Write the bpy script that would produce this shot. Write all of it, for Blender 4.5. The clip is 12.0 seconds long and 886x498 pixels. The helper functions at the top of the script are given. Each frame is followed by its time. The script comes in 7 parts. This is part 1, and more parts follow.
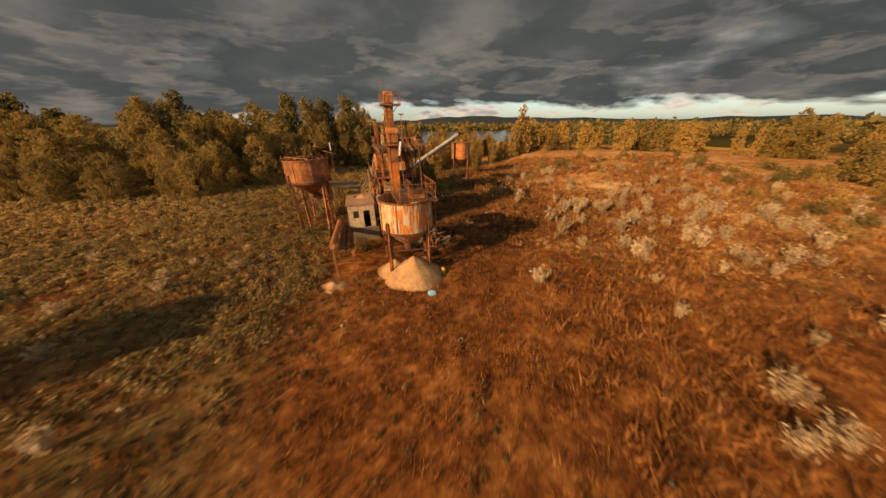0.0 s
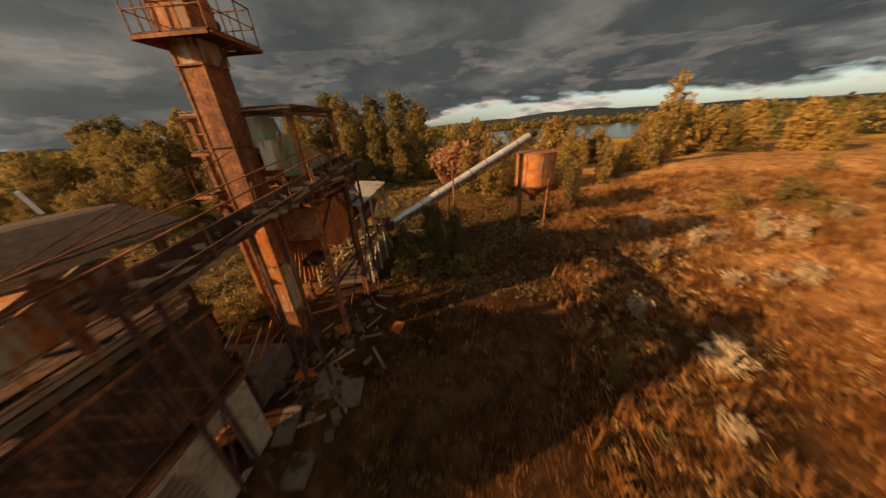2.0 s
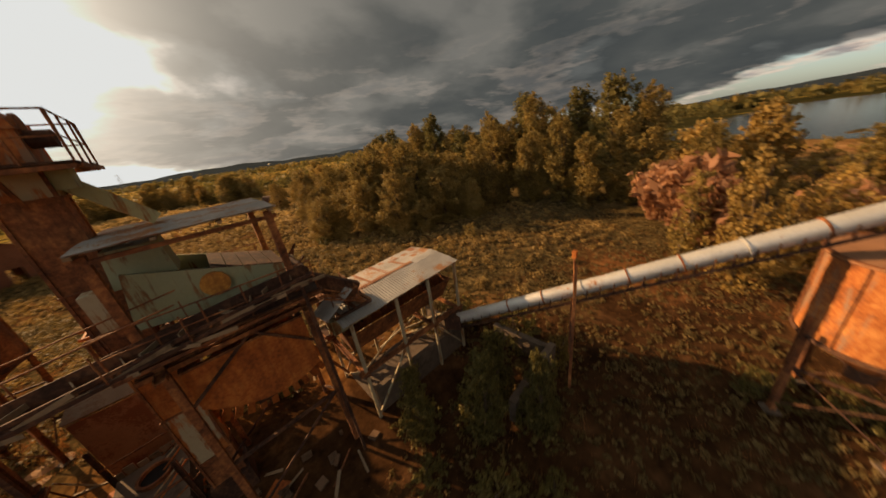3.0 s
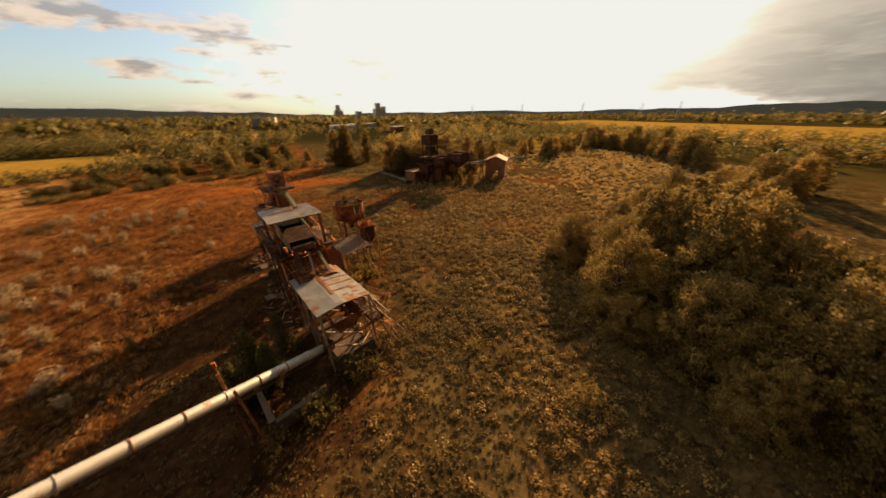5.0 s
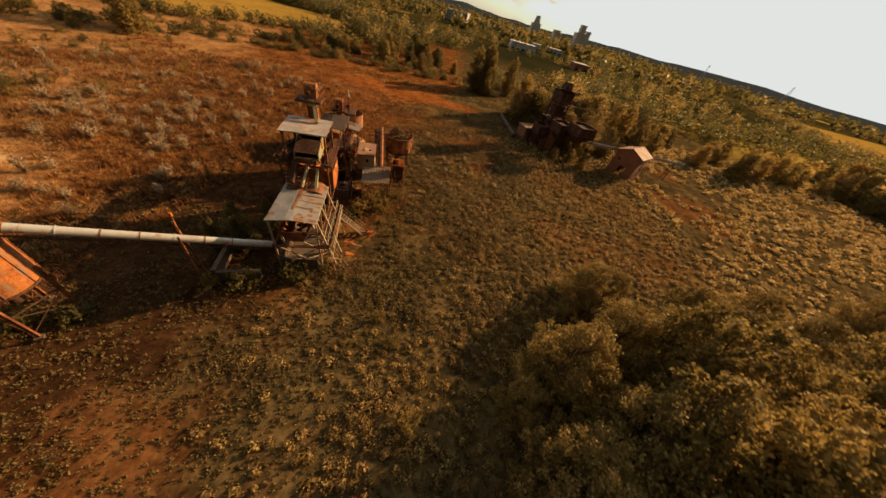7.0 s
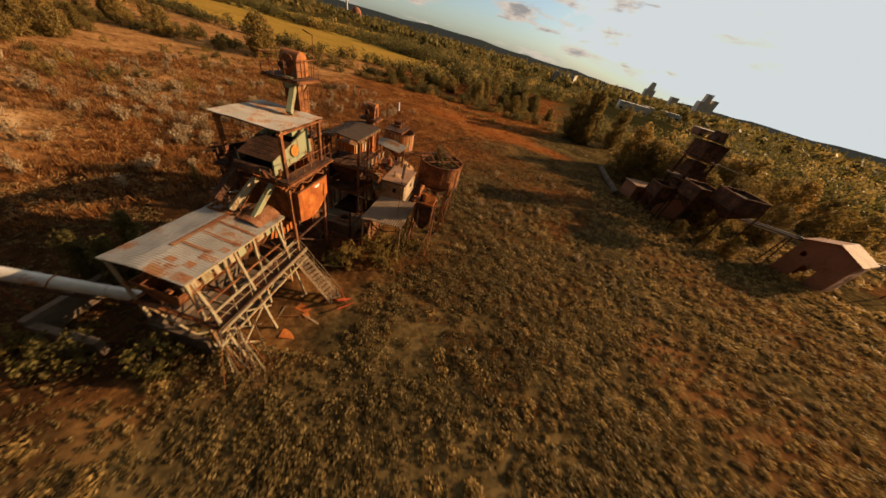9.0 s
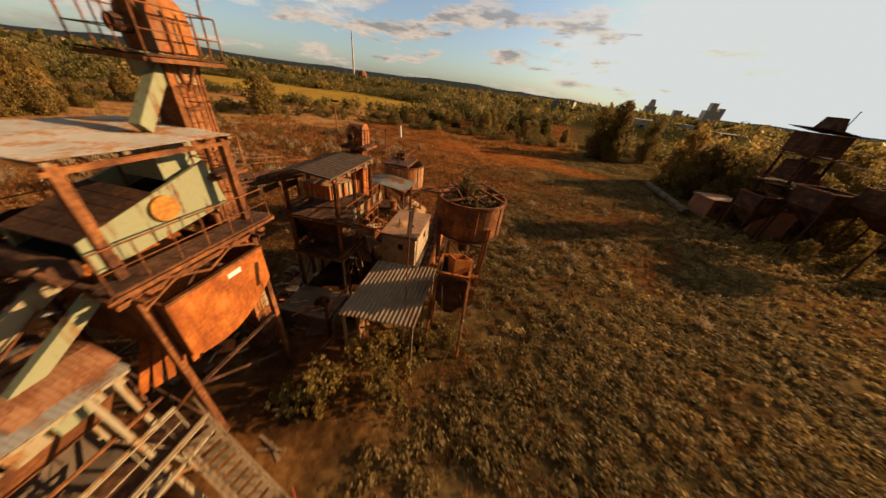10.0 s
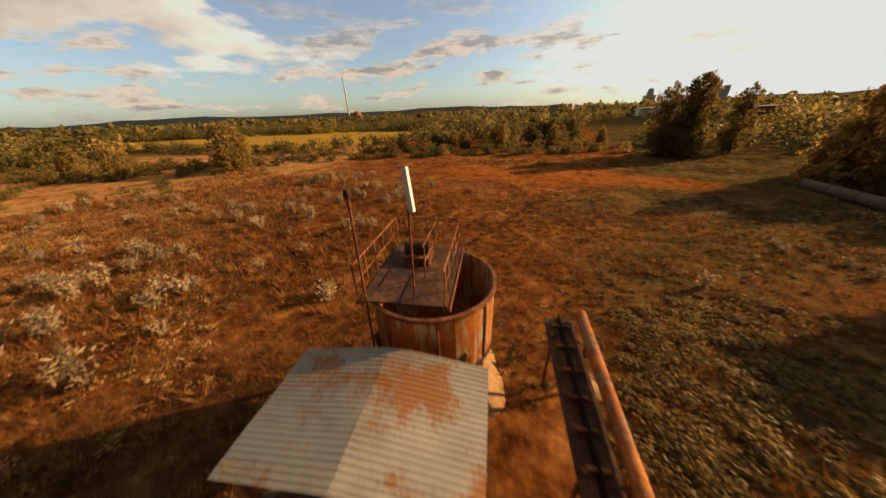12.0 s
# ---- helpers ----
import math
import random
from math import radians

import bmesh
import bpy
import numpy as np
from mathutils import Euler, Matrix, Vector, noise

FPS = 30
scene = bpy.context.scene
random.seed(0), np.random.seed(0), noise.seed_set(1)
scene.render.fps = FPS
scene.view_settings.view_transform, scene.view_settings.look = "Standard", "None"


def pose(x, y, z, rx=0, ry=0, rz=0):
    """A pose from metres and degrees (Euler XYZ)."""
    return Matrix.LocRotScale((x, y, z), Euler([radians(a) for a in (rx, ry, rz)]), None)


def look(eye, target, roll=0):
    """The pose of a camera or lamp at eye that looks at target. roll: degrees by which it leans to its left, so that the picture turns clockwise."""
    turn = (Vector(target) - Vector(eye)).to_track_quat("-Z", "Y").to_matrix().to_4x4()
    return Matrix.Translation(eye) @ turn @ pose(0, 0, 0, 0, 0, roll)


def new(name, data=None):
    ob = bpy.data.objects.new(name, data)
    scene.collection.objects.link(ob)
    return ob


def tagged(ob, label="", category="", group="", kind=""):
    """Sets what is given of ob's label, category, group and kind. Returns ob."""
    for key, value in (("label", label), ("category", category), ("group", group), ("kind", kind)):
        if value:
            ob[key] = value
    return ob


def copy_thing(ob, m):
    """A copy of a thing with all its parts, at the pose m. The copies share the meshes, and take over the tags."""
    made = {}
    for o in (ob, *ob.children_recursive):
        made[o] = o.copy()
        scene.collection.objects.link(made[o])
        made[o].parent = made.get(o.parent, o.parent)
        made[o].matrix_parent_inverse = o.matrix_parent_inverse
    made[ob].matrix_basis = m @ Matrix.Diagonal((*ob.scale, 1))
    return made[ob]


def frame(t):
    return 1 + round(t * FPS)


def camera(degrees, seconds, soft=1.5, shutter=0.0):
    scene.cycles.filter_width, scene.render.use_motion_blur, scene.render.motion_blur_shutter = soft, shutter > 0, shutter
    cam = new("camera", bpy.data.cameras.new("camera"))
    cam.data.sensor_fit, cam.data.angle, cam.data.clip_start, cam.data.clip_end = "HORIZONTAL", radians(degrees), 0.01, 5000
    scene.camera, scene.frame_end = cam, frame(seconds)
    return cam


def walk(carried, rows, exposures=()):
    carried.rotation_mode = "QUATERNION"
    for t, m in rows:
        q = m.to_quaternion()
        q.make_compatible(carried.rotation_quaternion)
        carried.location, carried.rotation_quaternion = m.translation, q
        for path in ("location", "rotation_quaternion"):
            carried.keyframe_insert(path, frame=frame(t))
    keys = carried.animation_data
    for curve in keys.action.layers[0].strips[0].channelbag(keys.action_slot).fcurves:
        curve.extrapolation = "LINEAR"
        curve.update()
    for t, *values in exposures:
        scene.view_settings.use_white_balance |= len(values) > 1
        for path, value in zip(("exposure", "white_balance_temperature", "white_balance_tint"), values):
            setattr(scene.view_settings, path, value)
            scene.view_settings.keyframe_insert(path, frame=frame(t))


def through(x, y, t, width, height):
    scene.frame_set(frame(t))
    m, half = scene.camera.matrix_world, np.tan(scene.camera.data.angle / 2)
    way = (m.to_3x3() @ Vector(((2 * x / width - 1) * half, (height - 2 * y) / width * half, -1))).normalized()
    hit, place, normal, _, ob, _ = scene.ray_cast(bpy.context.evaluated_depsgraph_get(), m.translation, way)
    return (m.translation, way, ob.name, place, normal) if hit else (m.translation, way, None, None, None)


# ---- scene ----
cam = camera(118.74, 12.0, soft=1.5, shutter=0.3)
PATH = [
    (0, (0.003, 0.002, 10.203), (0.000, 9.034, 5.912), -0.61),
    (0.5, (1.610, 7.504, 9.488), (1.112, 16.558, 5.271), -2.10),
    (1, (2.714, 14.924, 9.076), (1.768, 23.956, 4.889), -2.98),
    (1.5, (3.556, 21.816, 9.078), (1.956, 30.742, 4.863), -3.25),
    (2, (4.051, 28.779, 9.536), (0.903, 37.292, 5.340), -3.92),
    (2.5, (4.040, 35.667, 10.738), (-1.929, 42.478, 6.498), -5.99),
    (3, (3.726, 41.950, 11.757), (-4.729, 45.709, 7.965), -8.36),
    (3.2, (3.570, 43.526, 12.533), (-5.316, 46.424, 8.978), -6.20),
    (4.8, (-7.574, 63.100, 17.531), (-12.358, 55.437, 13.242), -1.98),
    (5, (-9.295, 64.076, 18.328), (-13.210, 56.114, 13.714), -0.46),
    (5.5, (-13.683, 65.540, 20.001), (-15.824, 57.428, 14.559), 2.38),
    (6, (-17.311, 65.777, 21.266), (-18.665, 57.962, 15.175), 6.52),
    (6.5, (-20.321, 65.057, 22.024), (-21.094, 57.519, 15.499), 10.99),
    (7, (-22.397, 63.243, 22.194), (-22.612, 55.885, 15.425), 15.94),
    (7.2, (-22.499, 62.038, 22.249), (-22.641, 54.785, 15.366), 18.62),
    (8, (-24.55, 57.0, 20.5), (-23.60, 49.6, 13.75), 19.0),
    (8.8, (-24.148, 50.604, 17.190), (-21.846, 43.241, 10.827), 16.98),
    (9, (-23.232, 48.929, 16.386), (-20.712, 41.473, 10.216), 15.96),
    (9.5, (-20.842, 44.668, 14.213), (-17.700, 37.046, 8.554), 11.31),
    (10, (-18.081, 40.437, 12.593), (-14.546, 32.700, 7.336), 7.34),
    (10.5, (-15.175, 36.148, 11.578), (-11.410, 28.358, 6.563), 4.44),
    (11, (-12.082, 31.813, 10.844), (-8.185, 24.005, 5.961), 2.59),
    (11.5, (-9.122, 27.949, 10.274), (-5.046, 20.142, 5.536), 0.38),
    (12, (-6.156, 24.171, 10.129), (-1.975, 16.344, 5.519), -2.74),
]
walk(cam, [(t, look(eye, target, roll)) for t, eye, target, roll in PATH], [(0, 0.74, 8500, 15), (3.2, 0.58, 8300, 15), (5, 0.78, 8700, 14), (8.8, 0.44, 7700, 12), (10.5, 0.50, 8200, 12), (12, 0.58, 8450, 12)])

# ---- sky and sun ----
SUN_AZ, SUN_EL = radians(-131.0), radians(21.0)
SUN_DIR = Vector((math.sin(SUN_AZ) * math.cos(SUN_EL), math.cos(SUN_AZ) * math.cos(SUN_EL), math.sin(SUN_EL)))

world = bpy.data.worlds.new("sky")
scene.world = world
world.use_nodes = True
wt = world.node_tree
wt.nodes.clear()


def nd(tree, kind, **kw):
    n = tree.nodes.new(kind)
    for k, v in kw.items():
        if k == "op":
            n.operation = v
        elif k == "blend":
            n.blend_type = v
        elif k == "dtype":
            n.data_type = v
        else:
            n.inputs[k.replace("_", " ")].default_value = v
    return n


def link(tree, a, b, ao=0, bi=0):
    tree.links.new(a.outputs[ao], b.inputs[bi])


def mathn(tree, op, a, b=0.0, c=None, clamp=False):
    n = tree.nodes.new("ShaderNodeMath")
    n.operation, n.use_clamp = op, clamp
    for i, v in enumerate((a, b) if c is None else (a, b, c)):
        if isinstance(v, (int, float)):
            n.inputs[i].default_value = v
        else:
            tree.links.new(v, n.inputs[i])
    return n.outputs[0]


def mixc(tree, fac, a, b, blend="MIX"):
    n = tree.nodes.new("ShaderNodeMix")
    n.data_type, n.blend_type = "RGBA", blend
    for i, v in ((0, fac), (6, a), (7, b)):
        if isinstance(v, (int, float)):
            n.inputs[i].default_value = v
        elif isinstance(v, tuple):
            n.inputs[i].default_value = (*v, 1)
        else:
            tree.links.new(v, n.inputs[i])
    return n.outputs[2]


def ramp(tree, fac, stops):
    n = tree.nodes.new("ShaderNodeValToRGB")
    e = n.color_ramp.elements
    while len(e) < len(stops):
        e.new(0.5)
    for el, (p, col) in zip(e, stops):
        el.position = p
        el.color = (*col, 1) if isinstance(col, tuple) else (col, col, col, 1)
    tree.links.new(fac, n.inputs[0])
    return n.outputs[0]


def noise_tex(tree, vec, scale, detail=4.0, rough=0.55, distort=0.0, out=0):
    n = tree.nodes.new("ShaderNodeTexNoise")
    n.inputs["Scale"].default_value, n.inputs["Detail"].default_value = scale, detail
    n.inputs["Roughness"].default_value, n.inputs["Distortion"].default_value = rough, distort
    if vec is not None:
        tree.links.new(vec, n.inputs["Vector"])
    return n.outputs[out]


sky = wt.nodes.new("ShaderNodeTexSky")
sky.sky_type, sky.sun_disc = "NISHITA", False
sky.sun_elevation, sky.sun_rotation = SUN_EL, SUN_AZ
sky.altitude, sky.air_density, sky.dust_density, sky.ozone_density = 200, 1.0, 1.6, 1.5
wc = wt.nodes.new("ShaderNodeTexCoord").outputs["Generated"]
sep = wt.nodes.new("ShaderNodeSeparateXYZ")
wt.links.new(wc, sep.inputs[0])
dx, dy, dz = sep.outputs
up = mathn(wt, "MAXIMUM", dz, 0.0)
den = mathn(wt, "ADD", up, 0.25)
comb = wt.nodes.new("ShaderNodeCombineXYZ")
wt.links.new(mathn(wt, "DIVIDE", dx, den), comb.inputs[0])
wt.links.new(mathn(wt, "DIVIDE", dy, den), comb.inputs[1])
plane = comb.outputs[0]
clouds = noise_tex(wt, plane, 0.74, 9.0, 0.55, 0.2)
fine = noise_tex(wt, plane, 1.5, 6.0, 0.52, 0.15)
# the overcast lies to the north and east, the fair sky to the south
north = mathn(wt, "ADD", mathn(wt, "MULTIPLY", dx, -0.34), mathn(wt, "MULTIPLY", dy, 0.94))
over = mathn(wt, "ADD", mathn(wt, "MULTIPLY_ADD", north, 0.85, 0.66), mathn(wt, "MULTIPLY", mathn(wt, "SUBTRACT", clouds, 0.5), 1.1), clamp=True)
low = mathn(wt, "MULTIPLY", mathn(wt, "SUBTRACT", 1.0, mathn(wt, "MULTIPLY", up, 8.5), clamp=True), mathn(wt, "MULTIPLY", mathn(wt, "MULTIPLY_ADD", over, 0.52, 0.12), mathn(wt, "MULTIPLY_ADD", dx, 0.95, 1.22, clamp=True)))
deep = mathn(wt, "MULTIPLY_ADD", over, 0.43, mathn(wt, "ADD", clouds, -0.02))
cover = mathn(wt, "SUBTRACT", deep, low)
mask = ramp(wt, cover, [(0.535, 0.0), (0.60, 1.0)])
sund = wt.nodes.new("ShaderNodeVectorMath")
sund.operation = "DOT_PRODUCT"
wt.links.new(wc, sund.inputs[0])
sund.inputs[1].default_value = SUN_DIR
near = mathn(wt, "MAXIMUM", sund.outputs["Value"], 0.0)
# lit edges where the cloud is thin, dark bellies where it is thick
body_f = mathn(wt, "ADD", mathn(wt, "SUBTRACT", mathn(wt, "MULTIPLY_ADD", deep, 0.7, mathn(wt, "MULTIPLY", cover, 0.3)), 0.50), mathn(wt, "MULTIPLY", mathn(wt, "SUBTRACT", fine, 0.5), 0.50))
thick = ramp(wt, body_f, [(0.02, (0.52, 0.50, 0.50)), (0.09, (0.22, 0.24, 0.265)), (0.18, (0.098, 0.120, 0.136)), (0.29, (0.046, 0.060, 0.071)), (0.41, (0.060, 0.075, 0.085)), (0.55, (0.125, 0.142, 0.152))])
white = ramp(wt, fine, [(0.35, (0.42, 0.43, 0.45)), (0.62, (0.85, 0.82, 0.78))])
body = mixc(wt, ramp(wt, over, [(0.10, 0.0), (0.62, 1.0)]), white, thick)
glow = mathn(wt, "ADD", mathn(wt, "MULTIPLY", mathn(wt, "POWER", near, 3.2), 0.24), mathn(wt, "ADD", mathn(wt, "MULTIPLY", mathn(wt, "POWER", near, 18.0), 3.0), mathn(wt, "MULTIPLY", mathn(wt, "POWER", near, 5.0), 0.48)))
skyc = mixc(wt, 1.0, sky.outputs[0], (0.088, 0.110, 0.136), "MULTIPLY")
seen = mixc(wt, mask, mixc(wt, 1.0, skyc, (0.075, 0.080, 0.080), "ADD"), body)
# small lit heaps of cloud low over the horizon
ring = wt.nodes.new("ShaderNodeVectorMath")
ring.operation = "MULTIPLY"
ring.inputs[1].default_value = (5.0, 5.0, 21.0)
wt.links.new(wc, ring.inputs[0])
heaps = noise_tex(wt, ring.outputs[0], 1.0, 8.0, 0.58, 0.25)
shade = noise_tex(wt, ring.outputs[0], 2.2, 6.0, 0.6)
band = ramp(wt, dz, [(0.0, 0.55), (0.05, 1.0), (0.17, 0.9), (0.30, 0.0)])
heap_f = mathn(wt, "MULTIPLY", ramp(wt, heaps, [(0.505, 0.0), (0.575, 1.0)]), band)
heap_c = ramp(wt, mathn(wt, "MULTIPLY_ADD", heaps, 0.6, mathn(wt, "MULTIPLY", shade, 0.4)), [(0.45, (0.42, 0.39, 0.38)), (0.52, (0.62, 0.56, 0.53)), (0.60, (0.26, 0.27, 0.30))])
seen = mixc(wt, mathn(wt, "MULTIPLY", heap_f, mathn(wt, "SUBTRACT", 1.0, mathn(wt, "MULTIPLY", mask, 0.85))), seen, heap_c)
# the overcast hides most of the glare, the fair sky none of it
veil = mathn(wt, "SUBTRACT", 1.0, mathn(wt, "MULTIPLY", mathn(wt, "MULTIPLY", ramp(wt, cover, [(0.47, 0.0), (0.68, 1.0)]), ramp(wt, over, [(0.15, 0.0), (0.50, 1.0)])), 0.58))
halo = mixc(wt, 1.0, (0.98, 0.97, 0.92), mathn(wt, "MULTIPLY", glow, veil), "MULTIPLY")
total = mixc(wt, 1.0, mixc(wt, 1.0, seen, halo, "ADD"), (0.575, 0.685, 0.80), "DARKEN")
bg = nd(wt, "ShaderNodeBackground", Strength=0.76)
wt.links.new(total, bg.inputs[0])
wo = wt.nodes.new("ShaderNodeOutputWorld")
link(wt, bg, wo)

sun = new("sun", bpy.data.lights.new("sun", "SUN"))
sun.data.energy, sun.data.angle, sun.data.color = 5.0, radians(0.6), (1.0, 0.70, 0.42)
sun.matrix_basis = look(SUN_DIR * 100, (0, 0, 0))


# ---- materials ----
def material(name, build, rough=0.8, metal=0.0):
    """build(tree, object-space coordinates) gives the colour and, if any, height, bump strength and roughness outputs."""
    m = bpy.data.materials.new(name)
    m.use_nodes = True
    t = m.node_tree
    bsdf = t.nodes["Principled BSDF"]
    co = t.nodes.new("ShaderNodeNewGeometry").outputs["Position"]
    got = build(t, co)
    col, height, strength, rgh = (tuple(got) + (None,) * 4)[:4] if isinstance(got, tuple) else (got, None, None, None)
    t.links.new(col, bsdf.inputs["Base Color"])
    bsdf.inputs["Roughness"].default_value, bsdf.inputs["Metallic"].default_value = rough, metal
    bsdf.inputs["Specular IOR Level"].default_value = 0.25
    if rgh is not None:
        t.links.new(rgh, bsdf.inputs["Roughness"])
    if height is not None:
        b = nd(t, "ShaderNodeBump", Strength=strength or 0.4, Distance=0.03)
        t.links.new(height, b.inputs["Height"])
        t.links.new(b.outputs[0], bsdf.inputs["Normal"])
    return m


def stretched(t, co, x, y, z):
    n = t.nodes.new("ShaderNodeMapping")
    n.inputs["Scale"].default_value = (x, y, z)
    t.links.new(co, n.inputs["Vector"])
    return n.outputs[0]


def moved(t, co, x, y):
    n = t.nodes.new("ShaderNodeVectorMath")
    n.operation = "ADD"
    n.inputs[1].default_value = (x, y, 0)
    t.links.new(co, n.inputs[0])
    return n.outputs[0]


def obj_random(t):
    return t.nodes.new("ShaderNodeObjectInfo").outputs["Random"]


def rusty(dark, mid, light, paint=None, amount=0.5):
    def build(t, co):
        n1 = noise_tex(t, co, 1.1, 7, 0.62)
        n2 = noise_tex(t, co, 9.0, 6, 0.6)
        runs = noise_tex(t, stretched(t, co, 3.2, 3.2, 0.35), 1.5, 5, 0.6)
        f = mathn(t, "ADD", mathn(t, "MULTIPLY", n1, 0.6), mathn(t, "MULTIPLY", n2, 0.4))
        col = ramp(t, f, [(0.34, dark), (0.50, mid), (0.66, light)])
        if paint:
            keep = ramp(t, mathn(t, "MULTIPLY_ADD", runs, 0.75, mathn(t, "MULTIPLY", n1, 0.45)), [(amount, 0.0), (amount + 0.07, 1.0)])
            col = mixc(t, keep, mixc(t, mathn(t, "MULTIPLY", n2, 0.5), paint, tuple(c * 0.55 for c in paint)), col)
        else:
            col = mixc(t, mathn(t, "MULTIPLY", ramp(t, runs, [(0.45, 0.0), (0.7, 1.0)]), 0.55), col, dark)
        return col, mathn(t, "ADD", n2, n1), 0.35
    return build


RUST = material("rust", rusty((0.045, 0.019, 0.012), (0.22, 0.078, 0.030), (0.50, 0.200, 0.070)), 0.82)
RUST_DARK = material("dark_rust", rusty((0.020, 0.012, 0.009), (0.078, 0.035, 0.021), (0.21, 0.095, 0.045)), 0.85)
RUST_ORANGE = material("orange_rust", rusty((0.16, 0.042, 0.014), (0.44, 0.120, 0.026), (0.62, 0.235, 0.060)), 0.75)
TANK_PAINT = material("faded_cream_paint_on_rust", rusty((0.09, 0.026, 0.012), (0.36, 0.105, 0.025), (0.50, 0.20, 0.06), (0.46, 0.365, 0.225), 0.55), 0.7)
TANK_RUST = material("tank_rust", rusty((0.06, 0.020, 0.011), (0.34, 0.100, 0.026), (0.55, 0.23, 0.075), (0.29, 0.165, 0.100), 0.52), 0.78)
GREEN_PAINT = material("pale_green_paint", rusty((0.06, 0.030, 0.016), (0.20, 0.10, 0.04), (0.34, 0.20, 0.09), (0.34, 0.355, 0.215), 0.64), 0.6)
CREAM_STEEL = material("cream_painted_steel", rusty((0.07, 0.03, 0.015), (0.25, 0.11, 0.04), (0.40, 0.22, 0.10), (0.42, 0.345, 0.22), 0.62), 0.65)


def sheet(base, rust, much):
    def build(t, co):
        n1 = noise_tex(t, co, 0.8, 6, 0.65)
        n2 = noise_tex(t, co, 14, 5, 0.6)
        col = mixc(t, ramp(t, n1, [(0.3, 0.0), (0.7, 1.0)]), base, tuple(c * 0.66 for c in base))
        col = mixc(t, mathn(t, "MULTIPLY", ramp(t, n2, [(0.5, 0.0), (0.75, 1.0)]), 0.35), col, tuple(c * 0.45 for c in base))
        patch = ramp(t, mathn(t, "MULTIPLY_ADD", n2, 0.3, noise_tex(t, co, 0.55, 5, 0.7)), [(0.72 - much, 0.0), (0.80 - much, 1.0)])
        return mixc(t, patch, col, rust), n2, 0.15
    return build


SHEET_GREY = material("weathered_zinc_sheet", sheet((0.40, 0.37, 0.33), (0.30, 0.14, 0.06), 0.05), 0.5, 0.15)
SHEET_TAN = material("tan_fibre_cement_sheet", sheet((0.235, 0.165, 0.110), (0.16, 0.09, 0.05), 0.05), 0.8)
SHEET_RUST = material("rusted_sheet_patch", sheet((0.36, 0.17, 0.085), (0.20, 0.07, 0.03), 0.1), 0.75)
TUBE_METAL = material("grey_tube_metal", sheet((0.62, 0.59, 0.53), (0.36, 0.15, 0.06), -0.03), 0.42, 0.35)


def plain(base, scale=6.0, vary=0.5, bump=0.4, obj=False):
    def build(t, co):
        n1, n2 = noise_tex(t, co, scale * 0.12, 5, 0.6), noise_tex(t, co, scale, 6, 0.62)
        f = mathn(t, "ADD", mathn(t, "MULTIPLY", n1, 0.5), mathn(t, "MULTIPLY", n2, 0.5))
        if obj:
            f = mathn(t, "MULTIPLY_ADD", mathn(t, "SUBTRACT", obj_random(t), 0.5), 0.35, f)
        lo = tuple(c * (1 - vary) for c in base)
        hi = tuple(min(1, c * (1 + 0.6 * vary)) for c in base)
        return ramp(t, f, [(0.32, lo), (0.5, base), (0.68, hi)]), n2, bump
    return build


PLASTER = material("stained_plaster", plain((0.40, 0.30, 0.195), 3.0, 0.6), 0.9)
CONCRETE = material("dirty_concrete", plain((0.125, 0.090, 0.064), 3.0, 0.65), 0.92)
RED_PAINT = material("faded_red_paint", rusty((0.10, 0.02, 0.012), (0.38, 0.06, 0.025), (0.52, 0.13, 0.05)), 0.7)
DISC = material("yellow_orange_paint", rusty((0.22, 0.07, 0.02), (0.55, 0.24, 0.05), (0.72, 0.40, 0.10)), 0.6)
FELT = material("roofing_felt", plain((0.070, 0.046, 0.033), 7.0, 0.45, 0.5), 0.95)
CABIN_ROOF = material("tan_roof_concrete", plain((0.30, 0.165, 0.100), 4.0, 0.55), 0.92)
WOOD = material("grey_brown_wood", plain((0.25, 0.17, 0.10), 8.0, 0.5, 0.5, True), 0.85)
GRAVEL = material("ochre_gravel", plain((0.36, 0.205, 0.100), 9.0, 0.6, 1.0), 0.95)
RUBBLE = material("rubble", plain((0.115, 0.066, 0.038), 10.0, 0.6, 0.8, True), 0.95)
SOIL = material("dark_soil", plain((0.045, 0.030, 0.018), 8.0, 0.5), 0.95)
SAND = material("sand", plain((0.42, 0.245, 0.125), 14.0, 0.55, 0.9), 0.95)
# near-black: shade inside openings put into colour; also the black belt and mesh
DARK = material("dark_opening", plain((0.012, 0.010, 0.009), 3.0, 0.3), 0.9)
GLASS_DARK = material("dusty_window_glass", plain((0.03, 0.03, 0.03), 3.0, 0.3), 0.25)
SIGN_WHITE = material("white_enamel", plain((0.75, 0.74, 0.70), 5.0, 0.15), 0.5)
YELLOW = material("yellow_plastic", plain((0.45, 0.26, 0.04), 5.0, 0.2), 0.5)
BLUE = material("pale_blue_plastic", plain((0.22, 0.50, 0.62), 5.0, 0.2), 0.4)
BRICK_RED = material("brick_red_wall", plain((0.30, 0.13, 0.075), 4.0, 0.4), 0.9)
BLD_WHITE = material("pale_facade", plain((0.62, 0.60, 0.56), 0.2, 0.15, 0.1), 0.8)
# grey concrete lightened in its base colour to stand for distant haze
BLD_GREY = material("haze_pale_concrete", plain((0.62, 0.56, 0.50), 0.1, 0.2, 0.1), 0.9)


